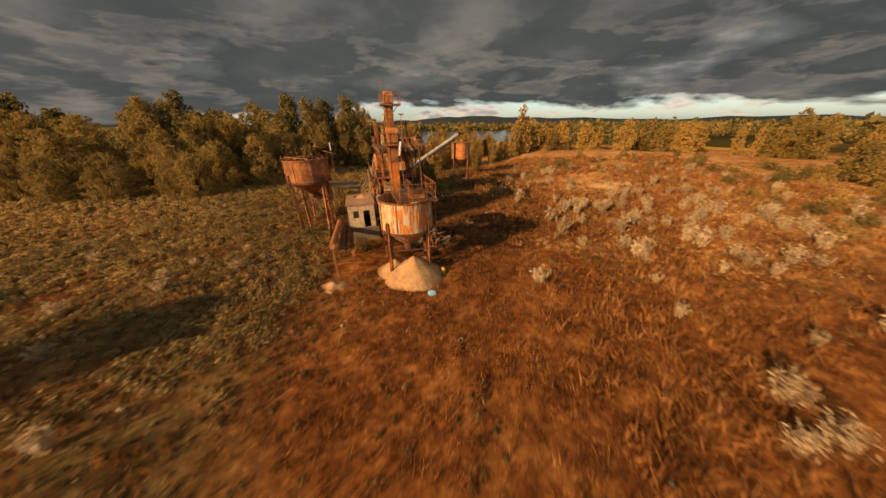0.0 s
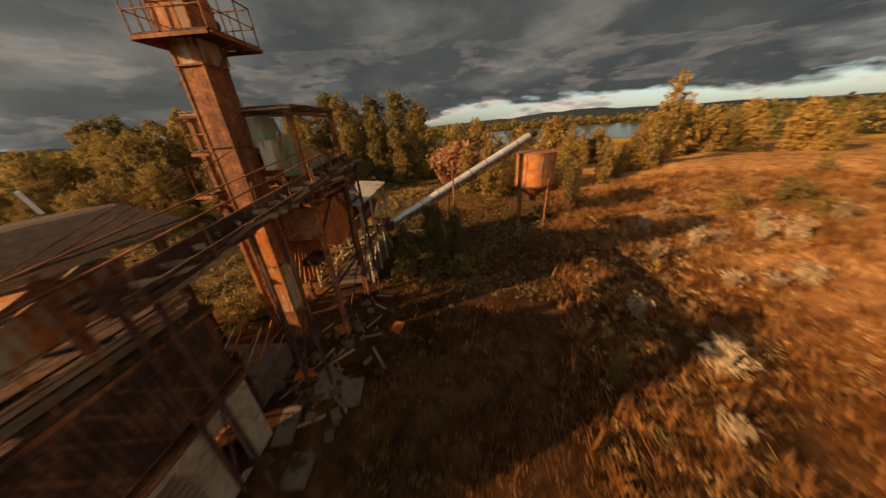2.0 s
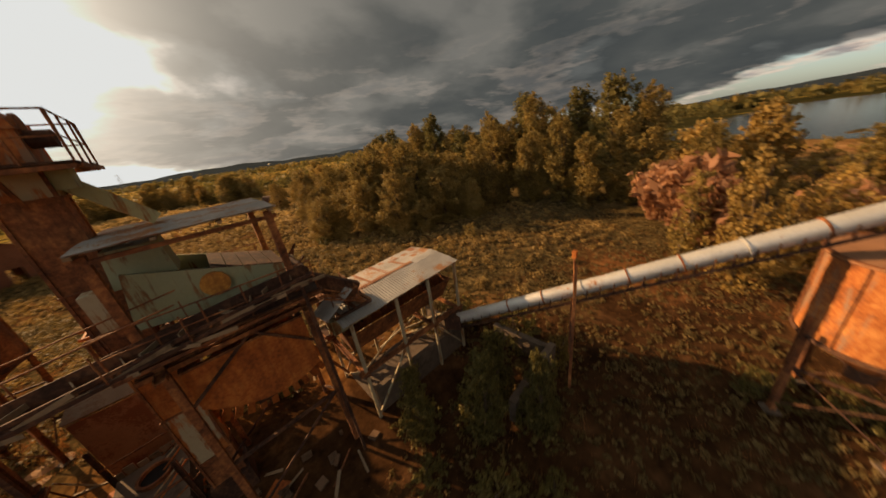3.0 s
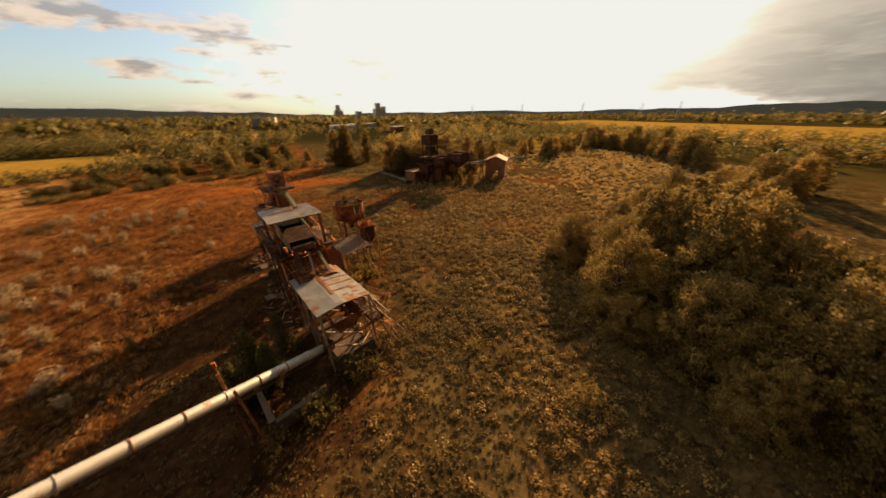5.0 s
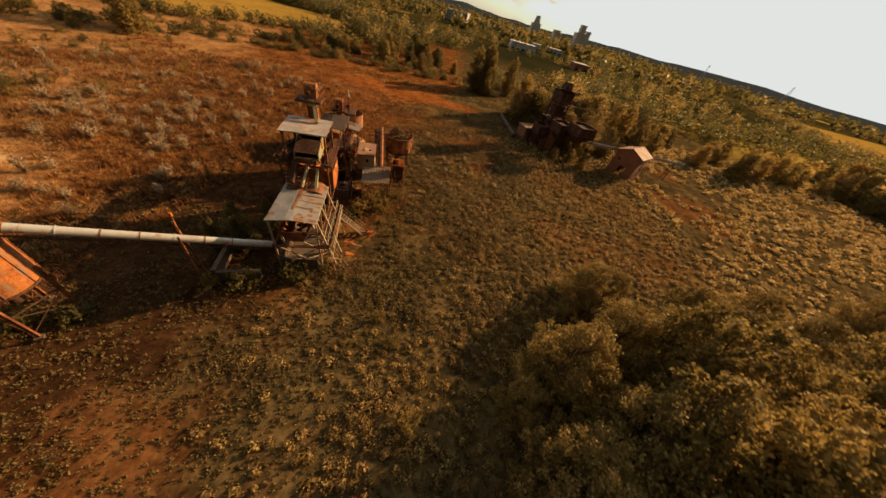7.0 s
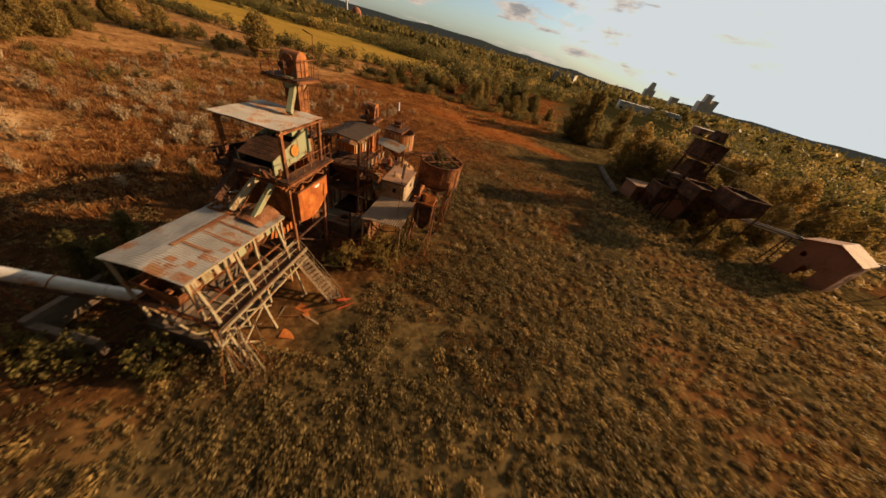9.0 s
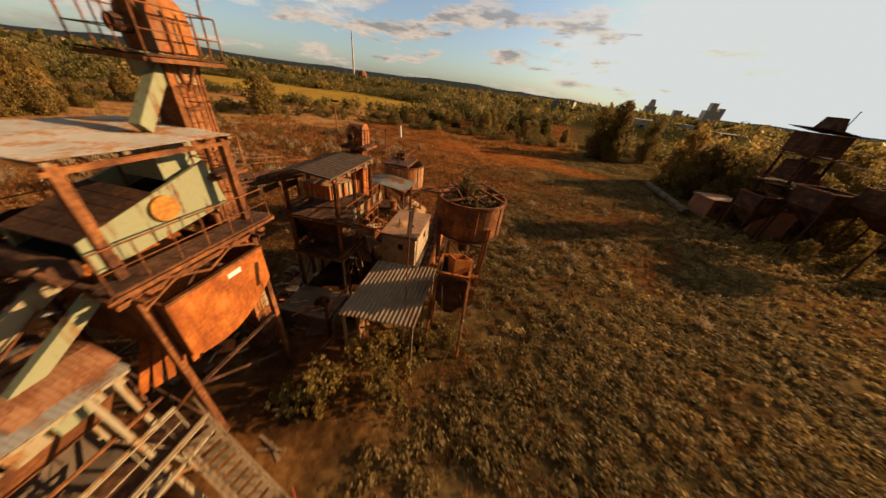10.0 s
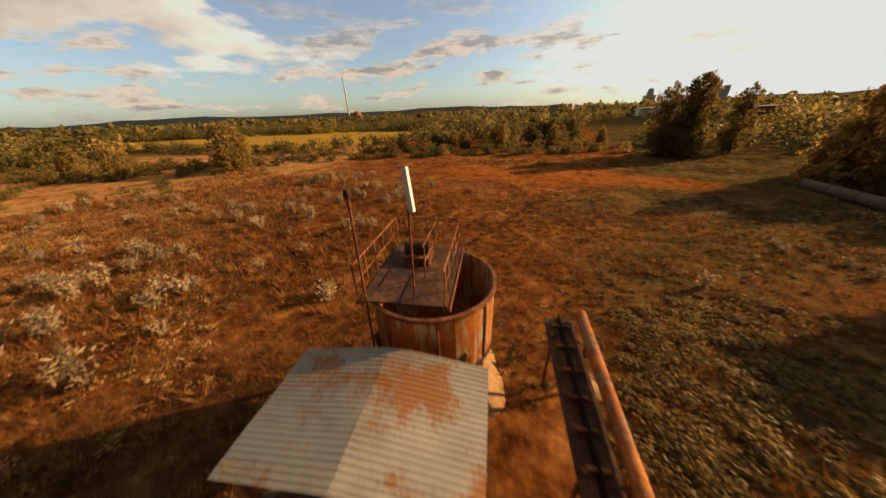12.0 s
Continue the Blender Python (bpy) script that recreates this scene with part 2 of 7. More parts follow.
def leaf_material(name, dark, mid, light, through=0.35, clump=0.0):
    m = bpy.data.materials.new(name)
    m.use_nodes = True
    t = m.node_tree
    bsdf, out = t.nodes["Principled BSDF"], t.nodes["Material Output"]
    geo = t.nodes.new("ShaderNodeNewGeometry")
    big = noise_tex(t, geo.outputs["Position"], 0.35, 3, 0.5)
    f = mathn(t, "ADD", mathn(t, "MULTIPLY", geo.outputs["Random Per Island"], 0.45 - 0.2 * min(1.0, clump)), mathn(t, "MULTIPLY_ADD", big, 0.5, mathn(t, "MULTIPLY", obj_random(t), 0.25)))
    if clump:
        f = mathn(t, "MULTIPLY_ADD", mathn(t, "SUBTRACT", noise_tex(t, geo.outputs["Position"], 1.5, 3, 0.6), 0.42), 1.5 * clump, f)
    col = ramp(t, f, [(0.25, dark), (0.55, mid), (0.9, light)])
    t.links.new(col, bsdf.inputs["Base Color"])
    bsdf.inputs["Roughness"].default_value, bsdf.inputs["Specular IOR Level"].default_value = 0.6, 0.2
    tr = t.nodes.new("ShaderNodeBsdfTranslucent")
    t.links.new(col, tr.inputs[0])
    mx = t.nodes.new("ShaderNodeMixShader")
    mx.inputs[0].default_value = through
    t.links.new(bsdf.outputs[0], mx.inputs[1])
    t.links.new(tr.outputs[0], mx.inputs[2])
    t.links.new(mx.outputs[0], out.inputs[0])
    return m


LEAF = leaf_material("olive_leaves", (0.100, 0.074, 0.023), (0.255, 0.178, 0.053), (0.44, 0.295, 0.095), 0.5)
LEAF_WILLOW = leaf_material("willow_leaves", (0.070, 0.048, 0.016), (0.220, 0.148, 0.043), (0.45, 0.300, 0.095), 0.36)
LEAF_GOLD = leaf_material("golden_leaves", (0.15, 0.100, 0.030), (0.36, 0.225, 0.065), (0.54, 0.35, 0.11), 0.45)
LEAF_DARK = leaf_material("dark_leaves", (0.055, 0.050, 0.018), (0.140, 0.115, 0.036), (0.26, 0.20, 0.062), 0.45)
LEAF_RED = leaf_material("russet_twigs", (0.17, 0.078, 0.038), (0.36, 0.170, 0.085), (0.52, 0.28, 0.145))
PALE_WEED = leaf_material("silvery_weeds", (0.17, 0.112, 0.060), (0.36, 0.255, 0.145), (0.60, 0.46, 0.29), 0.3)
GRASS = leaf_material("dry_grass_blades", (0.078, 0.031, 0.012), (0.230, 0.092, 0.029), (0.47, 0.222, 0.076), 0.40, 1.0)
CLUMP = leaf_material("sunlit_weed_clumps", (0.078, 0.048, 0.017), (0.320, 0.200, 0.068), (0.66, 0.45, 0.175), 0.40, 0.6)
HERB = leaf_material("green_herbs", (0.055, 0.040, 0.016), (0.160, 0.108, 0.040), (0.29, 0.200, 0.078), 0.4, 0.7)
DRY_HERB = leaf_material("dry_herbs", (0.10, 0.051, 0.020), (0.280, 0.150, 0.056), (0.57, 0.355, 0.150), 0.28, 0.8)
BARK = material("bark", plain((0.11, 0.075, 0.045), 9.0, 0.5), 0.95)


def ground_colours(t, co):
    sp = t.nodes.new("ShaderNodeSeparateXYZ")
    t.links.new(co, sp.inputs[0])
    x, y = sp.outputs[0], sp.outputs[1]
    big, mid, fine = noise_tex(t, co, 0.045, 4, 0.6), noise_tex(t, co, 0.22, 6, 0.62), noise_tex(t, co, 2.6, 7, 0.65)
    f = mathn(t, "ADD", mathn(t, "MULTIPLY", mid, 0.36), mathn(t, "ADD", mathn(t, "MULTIPLY", noise_tex(t, co, 0.95, 4, 0.6), 0.34), mathn(t, "MULTIPLY", fine, 0.30)))
    dry = ramp(t, f, [(0.39, (0.040, 0.014, 0.006)), (0.46, (0.110, 0.038, 0.013)), (0.53, (0.215, 0.079, 0.024)), (0.61, (0.37, 0.163, 0.055))])
    green = ramp(t, f, [(0.39, (0.020, 0.015, 0.008)), (0.48, (0.066, 0.045, 0.019)), (0.60, (0.17, 0.112, 0.046))])
    dirt = ramp(t, f, [(0.38, (0.06, 0.022, 0.009)), (0.5, (0.155, 0.058, 0.021)), (0.62, (0.27, 0.110, 0.040))])
    # the west side is greener, the east drier
    north_side = mathn(t, "MULTIPLY", mathn(t, "MULTIPLY_ADD", y, 0.045, -2.0, clamp=True), mathn(t, "MULTIPLY_ADD", x, -0.08, 0.7, clamp=True))
    west = mathn(t, "MULTIPLY_ADD", north_side, 0.5, mathn(t, "MULTIPLY_ADD", x, -0.034, mathn(t, "MULTIPLY_ADD", big, 1.7, -0.70)))
    col = mixc(t, ramp(t, west, [(0.30, 0.0), (0.62, 1.0)]), dry, green)
    bare = noise_tex(t, co, 0.032, 5, 0.6, 0.6)
    col = mixc(t, mathn(t, "MULTIPLY", ramp(t, bare, [(0.56, 0.0), (0.63, 0.75)]), mathn(t, "MULTIPLY_ADD", north_side, -0.75, 1.0)), col, dirt)
    # sandy, sun-bleached rise to the east
    gold = ramp(t, f, [(0.38, (0.11, 0.050, 0.020)), (0.47, (0.28, 0.132, 0.051)), (0.55, (0.43, 0.215, 0.084)), (0.63, (0.58, 0.33, 0.15))])
    rise = mathn(t, "MULTIPLY_ADD", x, 0.030, mathn(t, "MULTIPLY_ADD", y, 0.012, mathn(t, "MULTIPLY_ADD", big, 1.2, -1.14)))
    col = mixc(t, ramp(t, rise, [(0.42, 0.0), (0.72, 1.0)]), col, gold)
    face = t.nodes.new("ShaderNodeVectorMath")
    face.operation = "LENGTH"
    t.links.new(stretched(t, moved(t, co, -30.0, -44.0), 0.085, 0.30, 0.0), face.inputs[0])
    col = mixc(t, ramp(t, mathn(t, "MULTIPLY_ADD", mid, 1.4, mathn(t, "SUBTRACT", face.outputs["Value"], 0.7)), [(0.36, 0.9), (0.60, 0.0)]), col, (0.60, 0.39, 0.20))
    # red bare strip before the southern hedge
    strip = t.nodes.new("ShaderNodeVectorMath")
    strip.operation = "LENGTH"
    t.links.new(stretched(t, moved(t, co, 2.0, 23.5), 0.042, 0.15, 0.0), strip.inputs[0])
    red = ramp(t, f, [(0.40, (0.11, 0.032, 0.010)), (0.50, (0.29, 0.088, 0.024)), (0.62, (0.42, 0.160, 0.048))])
    col = mixc(t, ramp(t, mathn(t, "MULTIPLY_ADD", mid, 1.2, mathn(t, "SUBTRACT", strip.outputs["Value"], 0.6)), [(0.65, 0.9), (1.0, 0.0)]), col, red)
    # red bare soil to the north of the silo
    patch = t.nodes.new("ShaderNodeVectorMath")
    patch.operation = "LENGTH"
    t.links.new(stretched(t, moved(t, co, 2.0, -63.0), 0.085, 0.15, 0.0), patch.inputs[0])
    col = mixc(t, ramp(t, mathn(t, "MULTIPLY_ADD", mid, 1.2, mathn(t, "SUBTRACT", patch.outputs["Value"], 0.6)), [(0.55, 0.85), (0.95, 0.0)]), col, dirt)
    # dark trodden soil in the yard, with some of the plant's shade painted in
    away = t.nodes.new("ShaderNodeVectorMath")
    away.operation = "LENGTH"
    t.links.new(stretched(t, moved(t, co, -2.0, -43.0), 0.070, 0.037, 0.0), away.inputs[0])
    soil_shade_f = ramp(t, mathn(t, "MULTIPLY_ADD", mid, 0.8, mathn(t, "SUBTRACT", away.outputs["Value"], 0.4)), [(0.75, 1.0), (1.0, 0.0)])
    soil = ramp(t, f, [(0.40, (0.020, 0.010, 0.005)), (0.52, (0.058, 0.027, 0.012)), (0.64, (0.12, 0.058, 0.026))])
    col = mixc(t, soil_shade_f, col, soil)
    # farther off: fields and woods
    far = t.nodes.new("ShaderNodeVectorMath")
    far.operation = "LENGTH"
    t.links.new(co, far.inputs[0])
    woods = ramp(t, noise_tex(t, co, 0.006, 5, 0.55), [(0.3, (0.018, 0.020, 0.010)), (0.5, (0.045, 0.038, 0.014)), (0.7, (0.10, 0.066, 0.020))])
    field = ramp(t, noise_tex(t, stretched(t, co, 0.0016, 0.0052, 1.0), 1.0, 2, 0.5), [(0.585, 0.0), (0.60, 1.0)])
    plainc = mixc(t, field, woods, (0.36, 0.235, 0.052))
    col = mixc(t, ramp(t, mathn(t, "MULTIPLY", far.outputs["Value"], 0.001), [(0.13, 0.0), (0.17, 1.0)]), col, plainc)
    # distant haze painted in: bluish grey mixed over the far hills
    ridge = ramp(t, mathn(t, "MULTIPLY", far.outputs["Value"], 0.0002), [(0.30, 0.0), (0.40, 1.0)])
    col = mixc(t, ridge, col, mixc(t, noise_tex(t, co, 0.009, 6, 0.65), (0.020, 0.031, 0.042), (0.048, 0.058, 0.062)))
    return col, mathn(t, "ADD", fine, mid), 0.9


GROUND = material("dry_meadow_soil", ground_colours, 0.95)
GROUND.node_tree.nodes["Principled BSDF"].inputs["Specular IOR Level"].default_value = 0.0
FIELD = material("stubble_field", plain((0.36, 0.215, 0.048), 0.5, 0.4, 0.3), 0.95)
FIELD.node_tree.nodes["Principled BSDF"].inputs["Specular IOR Level"].default_value = 0.0
WATER = material("lake_water", plain((0.03, 0.05, 0.065), 0.2, 0.2, 0.05), 0.15)

# ---- mesh helpers ----
def put(name, bm, mat, parent=None, label="", smooth=False):
    me = bpy.data.meshes.new(name)
    bmesh.ops.recalc_face_normals(bm, faces=bm.faces)
    bm.to_mesh(me)
    bm.free()
    if smooth:
        for p in me.polygons:
            p.use_smooth = True
    me.materials.append(mat)
    ob = new(name, me)
    if parent is not None:
        ob.parent = parent
    if label:
        ob["label"] = label
    return ob


def part(name, bm, mat, parent, label="", smooth=False):
    return put(name, bm, mat, parent, label, smooth)


def thing(name, m, label, category, group="", kind=""):
    ob = new(name)
    ob.empty_display_size = 0.3
    ob.matrix_basis = m
    return tagged(ob, label, category, group, kind)


def B():
    return bmesh.new()


def box(bm, c, s, m=None):
    mat = Matrix.Translation(c) @ (m or Matrix.Identity(4)) @ Matrix.Diagonal((*s, 1))
    bmesh.ops.create_cube(bm, size=1, matrix=mat)
    return bm


def along(p, q):
    p, q = Vector(p), Vector(q)
    d = q - p
    return Matrix.Translation((p + q) / 2) @ d.to_track_quat("Z", "X").to_matrix().to_4x4(), d.length


def beam(bm, p, q, w=0.12, h=None):
    m, n = along(p, q)
    bmesh.ops.create_cube(bm, size=1, matrix=m @ Matrix.Diagonal((w, h or w, n, 1)))
    return bm


def channel(bm, p, q, w=0.16, h=0.2, t=0.025):
    """An I-section between two points."""
    m, n = along(p, q)
    for c, s in (((0, 0, 0), (t, h - 2 * t)), ((0, h / 2 - t / 2, 0), (w, t)), ((0, -h / 2 + t / 2, 0), (w, t))):
        bmesh.ops.create_cube(bm, size=1, matrix=m @ Matrix.Translation(c) @ Matrix.Diagonal((*s, n, 1)))
    return bm


def rod(bm, p, q, r=0.03, n=8, r2=None):
    m, d = along(p, q)
    bmesh.ops.create_cone(bm, segments=n, radius1=r, radius2=r if r2 is None else r2, depth=d, cap_ends=True, matrix=m)
    return bm


def lathe(bm, c, prof, n=32, close=False):
    """A surface turned round the vertical through c from (radius, height) pairs."""
    rings = []
    for r, z in prof:
        rings.append([bm.verts.new((c[0] + r * math.cos(2 * math.pi * k / n), c[1] + r * math.sin(2 * math.pi * k / n), c[2] + z)) for k in range(n)])
    pairs = list(zip(rings, rings[1:])) + ([(rings[-1], rings[0])] if close else [])
    for a, b in pairs:
        for k in range(n):
            bm.faces.new((a[k], a[(k + 1) % n], b[(k + 1) % n], b[k]))
    return bm


def corrugated(bm, x0, x1, y0, y1, zf, pitch=0.16, amp=0.025, thick=0.012, rows=6, across="y", sag=0.0):
    """A corrugated sheet; its waves follow each other along `across`. zf(x, y) is its height."""
    a0, a1, b0, b1 = (y0, y1, x0, x1) if across == "y" else (x0, x1, y0, y1)
    n = max(8, int((a1 - a0) / pitch * 4))
    top, bot = [], []
    for j in range(rows + 1):
        ra, rb = [], []
        for i in range(n + 1):
            a, b = a0 + (a1 - a0) * i / n, b0 + (b1 - b0) * j / rows
            x, y = (b, a) if across == "y" else (a, b)
            z = zf(x, y) + amp * math.sin(2 * math.pi * (a - a0) / pitch) + sag * noise.noise(Vector((x * 0.9, y * 0.9, 3.1)))
            ra.append(bm.verts.new((x, y, z)))
            rb.append(bm.verts.new((x, y, z - thick)))
        top.append(ra)
        bot.append(rb)
    for j in range(rows):
        for i in range(n):
            bm.faces.new((top[j][i], top[j][i + 1], top[j + 1][i + 1], top[j + 1][i]))
            bm.faces.new((bot[j][i], bot[j + 1][i], bot[j + 1][i + 1], bot[j][i + 1]))
    for j in range(rows):
        for i in (0, n):
            bm.faces.new((top[j][i], top[j + 1][i], bot[j + 1][i], bot[j][i]))
    for j in (0, rows):
        for i in range(n):
            bm.faces.new((top[j][i], bot[j][i], bot[j][i + 1], top[j][i + 1]))
    return bm


def hull_box(bm, low, high):
    """A solid between two quads, low and high, given in the same order."""
    a, b = [bm.verts.new(p) for p in low], [bm.verts.new(p) for p in high]
    n = len(a)
    bm.faces.new(a[::-1])
    bm.faces.new(b)
    for k in range(n):
        bm.faces.new((a[k], a[(k + 1) % n], b[(k + 1) % n], b[k]))
    return bm


def rect(x0, x1, y0, y1, z):
    return [(x0, y0, z), (x1, y0, z), (x1, y1, z), (x0, y1, z)]


def frustum_shell(bm, top, bottom, t=0.03):
    """An open funnel between two rectangles (x0, x1, y0, y1, z), with wall thickness."""
    def ring(r, d):
        x0, x1, y0, y1, z = r
        return [bm.verts.new(p) for p in rect(x0 + d, x1 - d, y0 + d, y1 - d, z)]
    to, bo, ti, bi = ring(top, 0), ring(bottom, 0), ring(top, t), ring(bottom, t)
    for a, b in ((to, bo), (bo, bi), (bi, ti), (ti, to)):
        for k in range(4):
            bm.faces.new((a[k], a[(k + 1) % 4], b[(k + 1) % 4], b[k]))
    return bm


def railing(th, pts, mat, h=1.0, gap=1.1, r=0.022, mid=True):
    """Posts and rails along a line of points on a deck, as parts of th."""
    for p, q in zip(pts, pts[1:]):
        p, q = Vector(p), Vector(q)
        n = max(1, round((q - p).length / gap))
        for k in range(n + 1):
            s = p.lerp(q, k / n)
            lean = Vector((random.uniform(-0.03, 0.03), random.uniform(-0.03, 0.03), h))
            part("railing_post", rod(B(), s, s + lean, r, 6), mat, th)
        part("top_rail", rod(B(), p + Vector((0, 0, h)), q + Vector((0, 0, h)), r, 6), mat, th)
        if mid:
            part("mid_rail", rod(B(), p + Vector((0, 0, h * 0.5)), q + Vector((0, 0, h * 0.5)), r * 0.8, 6), mat, th)


def from_arrays(name, verts, faces, mat, smooth=False):
    """One mesh from numpy arrays of vertices and equal-sided faces."""
    me = bpy.data.meshes.new(name)
    nv, nf, k = len(verts), len(faces), faces.shape[1]
    me.vertices.add(nv)
    me.vertices.foreach_set("co", np.asarray(verts, dtype=np.float32).ravel())
    me.loops.add(nf * k)
    me.loops.foreach_set("vertex_index", np.asarray(faces, dtype=np.int32).ravel())
    me.polygons.add(nf)
    me.polygons.foreach_set("loop_start", np.arange(0, nf * k, k, dtype=np.int32))
    me.polygons.foreach_set("loop_total", np.full(nf, k, dtype=np.int32))
    if smooth:
        me.polygons.foreach_set("use_smooth", np.ones(nf, dtype=bool))
    me.update(calc_edges=True)
    me.validate()
    me.materials.append(mat)
    return me


# the plant's own axes: u across, v along it
PLANT = pose(-6.5, 30.0, 0.0, 0, 0, 17)


def at(u, v, z=0.0, turn=0.0):
    return PLANT @ pose(u, v, z, 0, 0, turn)

# ---- the ground, one sheet to the horizon ----
def smooth01(a):
    a = np.clip(a, 0, 1)
    return a * a * (3 - 2 * a)


def waves(x, y, s, k):
    return np.sin(x * s + 1.7 * k) * np.cos(y * s * 0.83 - 0.6 * k) + 0.6 * np.sin(x * s * 1.9 - y * s * 1.3 + k) + 0.4 * np.sin(y * s * 2.7 + x * s * 0.7 + 2.2 * k)


def gh(x, y):
    """Height of the ground."""
    x, y = np.asarray(x, float), np.asarray(y, float)
    r = np.hypot(x + 5, y - 30)
    z = 0.10 * waves(x, y, 0.21, 1.0) + 0.05 * waves(x, y, 0.67, 2.0)
    z = z * (1 - smooth01((r - 120) / 100))
    plant = np.exp(-(((x + 5) / 9) ** 2 + ((y - 30) / 18) ** 2))
    z = z * (1 - plant)
    east = smooth01((x - 13) / 12) * smooth01((y - 22) / 25) * (1 - smooth01((r - 110) / 60))
    z = z + 0.8 * east + 0.45 * east * waves(x, y, 0.13, 3.0) * 0.5
    z = z + 1.9 * np.exp(-(((x - 48) / 26) ** 2 + ((y - 84) / 12) ** 2))
    z = z + 1.1 * np.exp(-(((x - 28) / 9) ** 2 + ((y - 51) / 3.0) ** 2))
    z = z + 0.9 * np.exp(-(((x - 10.5) / 3.5) ** 2 + ((y - 48.5) / 1.6) ** 2)) + 0.7 * np.exp(-(((x - 14) / 5) ** 2 + ((y - 58) / 2) ** 2))
    az = np.arctan2(x, y)
    hills = 44 + 6 * np.sin(az * 41 + 2) + 4 * np.sin(az * 83) + 22 * np.sin(az * 3 + 0.6) + 16 * np.sin(az * 7 + 1.1) + 9 * np.sin(az * 17) + 22 * np.exp(-((az - 2.0) / 0.75) ** 2) + 35 * np.exp(-((az + 1.15) / 0.3) ** 2)
    hills = hills + 45 * np.exp(-((az - 0.12) / 0.42) ** 2)
    return z + 0.72 * hills * smooth01((r - 1900) / 1500)


def lines(lo, hi, step, far):
    mid = list(np.arange(lo, hi + 0.01, step))
    d, s, a, b = step, step, [], []
    p, q = lo, hi
    while p > -far or q < far:
        d *= 1.11
        p, q = p - d, q + d
        a.insert(0, p)
        b.append(q)
    return np.array(a + mid + b)


gx, gy = lines(-60, 70, 0.9, 4300), lines(-50, 105, 0.9, 4300)
XX, YY = np.meshgrid(gx, gy)
ZZ = gh(XX, YY)
n0, n1 = len(gx), len(gy)
ii = (np.arange(n1 - 1)[:, None] * n0 + np.arange(n0 - 1)[None]).ravel()
quads = np.stack([ii, ii + 1, ii + n0 + 1, ii + n0], 1)
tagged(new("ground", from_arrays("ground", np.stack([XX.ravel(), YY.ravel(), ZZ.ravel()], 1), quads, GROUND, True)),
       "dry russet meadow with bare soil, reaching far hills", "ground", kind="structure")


def flat_patch(name, pts, mat, label, lift=0.12):
    bm = B()
    hull_box(bm, [(x, y, -0.6) for x, y in pts], [(x, y, float(gh(x, y)) + lift) for x, y in pts])
    return tagged(put(name, bm, mat), label, name, kind="structure")


flat_patch("field", [(56, -100), (71, -66), (92, -38), (150, -44), (240, -20), (330, -40), (190, -116), (130, -128), (90, -138), (66, -130)], FIELD, "mown yellow stubble field behind hedges")
flat_patch("field", [(178, -118), (290, -150), (300, -240), (250, -315), (183, -219)], FIELD, "mown yellow stubble field behind hedges")
flat_patch("field", [(-300, 90), (-285, -60), (-330, -220), (-400, -370), (-640, -420), (-580, -190), (-560, 110)], FIELD, "mown yellow stubble field behind trees")
flat_patch("water", [(-70, 170), (-10, 150), (60, 180), (150, 260), (120, 480), (-90, 420)], WATER, "dark still lake beyond the trees", 0.15)

# ---- trees, shrubs, grass ----
rng = np.random.default_rng(7)


def rand_dirs(n):
    v = rng.normal(size=(n, 3))
    return v / np.linalg.norm(v, axis=1)[:, None]


def leaf_quads(centres, normals, size, stretch=1.5):
    """Diamond leaves: one quad at each centre, turned at random about its normal."""
    n = len(centres)
    a = np.cross(normals, rand_dirs(n))
    a /= np.linalg.norm(a, axis=1)[:, None] + 1e-9
    b = np.cross(normals, a)
    s = np.asarray(size).reshape(-1, 1) * np.ones((n, 1))
    v = np.stack([centres - a * s * stretch / 2, centres - b * s / 2, centres + a * s * stretch / 2, centres + b * s / 2], 1).reshape(-1, 3)
    return v, np.arange(4 * n).reshape(-1, 4)


def crown_points(blobs, per_area, squash=0.85):
    """Leaves gathered in small sprays on the surface of each clump."""
    pts, nrm = [], []
    for x, y, z, r in blobs:
        n, m = max(6, int(per_area * r * r)), max(7, int(11 * r))
        sd = rand_dirs(m)
        sub = sd * (r * rng.uniform(0.45, 1.05, m))[:, None] * (1, 1, squash)
        sr = r * rng.uniform(0.20, 0.42, m)
        k = rng.integers(0, m, n)
        d = rand_dirs(n)
        pts.append(np.array([x, y, z]) + sub[k] + d * (sr[k] * rng.uniform(0.35, 1.15, n))[:, None] * (1, 1, 1.25))
        nrm.append(0.5 * d + 0.4 * sd[k] + 0.9 * rand_dirs(n))
    p, q = np.concatenate(pts), np.concatenate(nrm)
    q /= np.linalg.norm(q, axis=1)[:, None]
    return p, q


def limb_mesh(bm, p, q, r0, r1, bends=3):
    p, q = Vector(p), Vector(q)
    last, rl = p, r0
    for k in range(1, bends + 1):
        s = p.lerp(q, k / bends) + Vector((random.uniform(-1, 1), random.uniform(-1, 1), 0)) * 0.05 * (q - p).length * (k < bends)
        rn = r0 + (r1 - r0) * k / bends
        rod(bm, last, s, rl, 7, rn)
        last, rl = s, rn


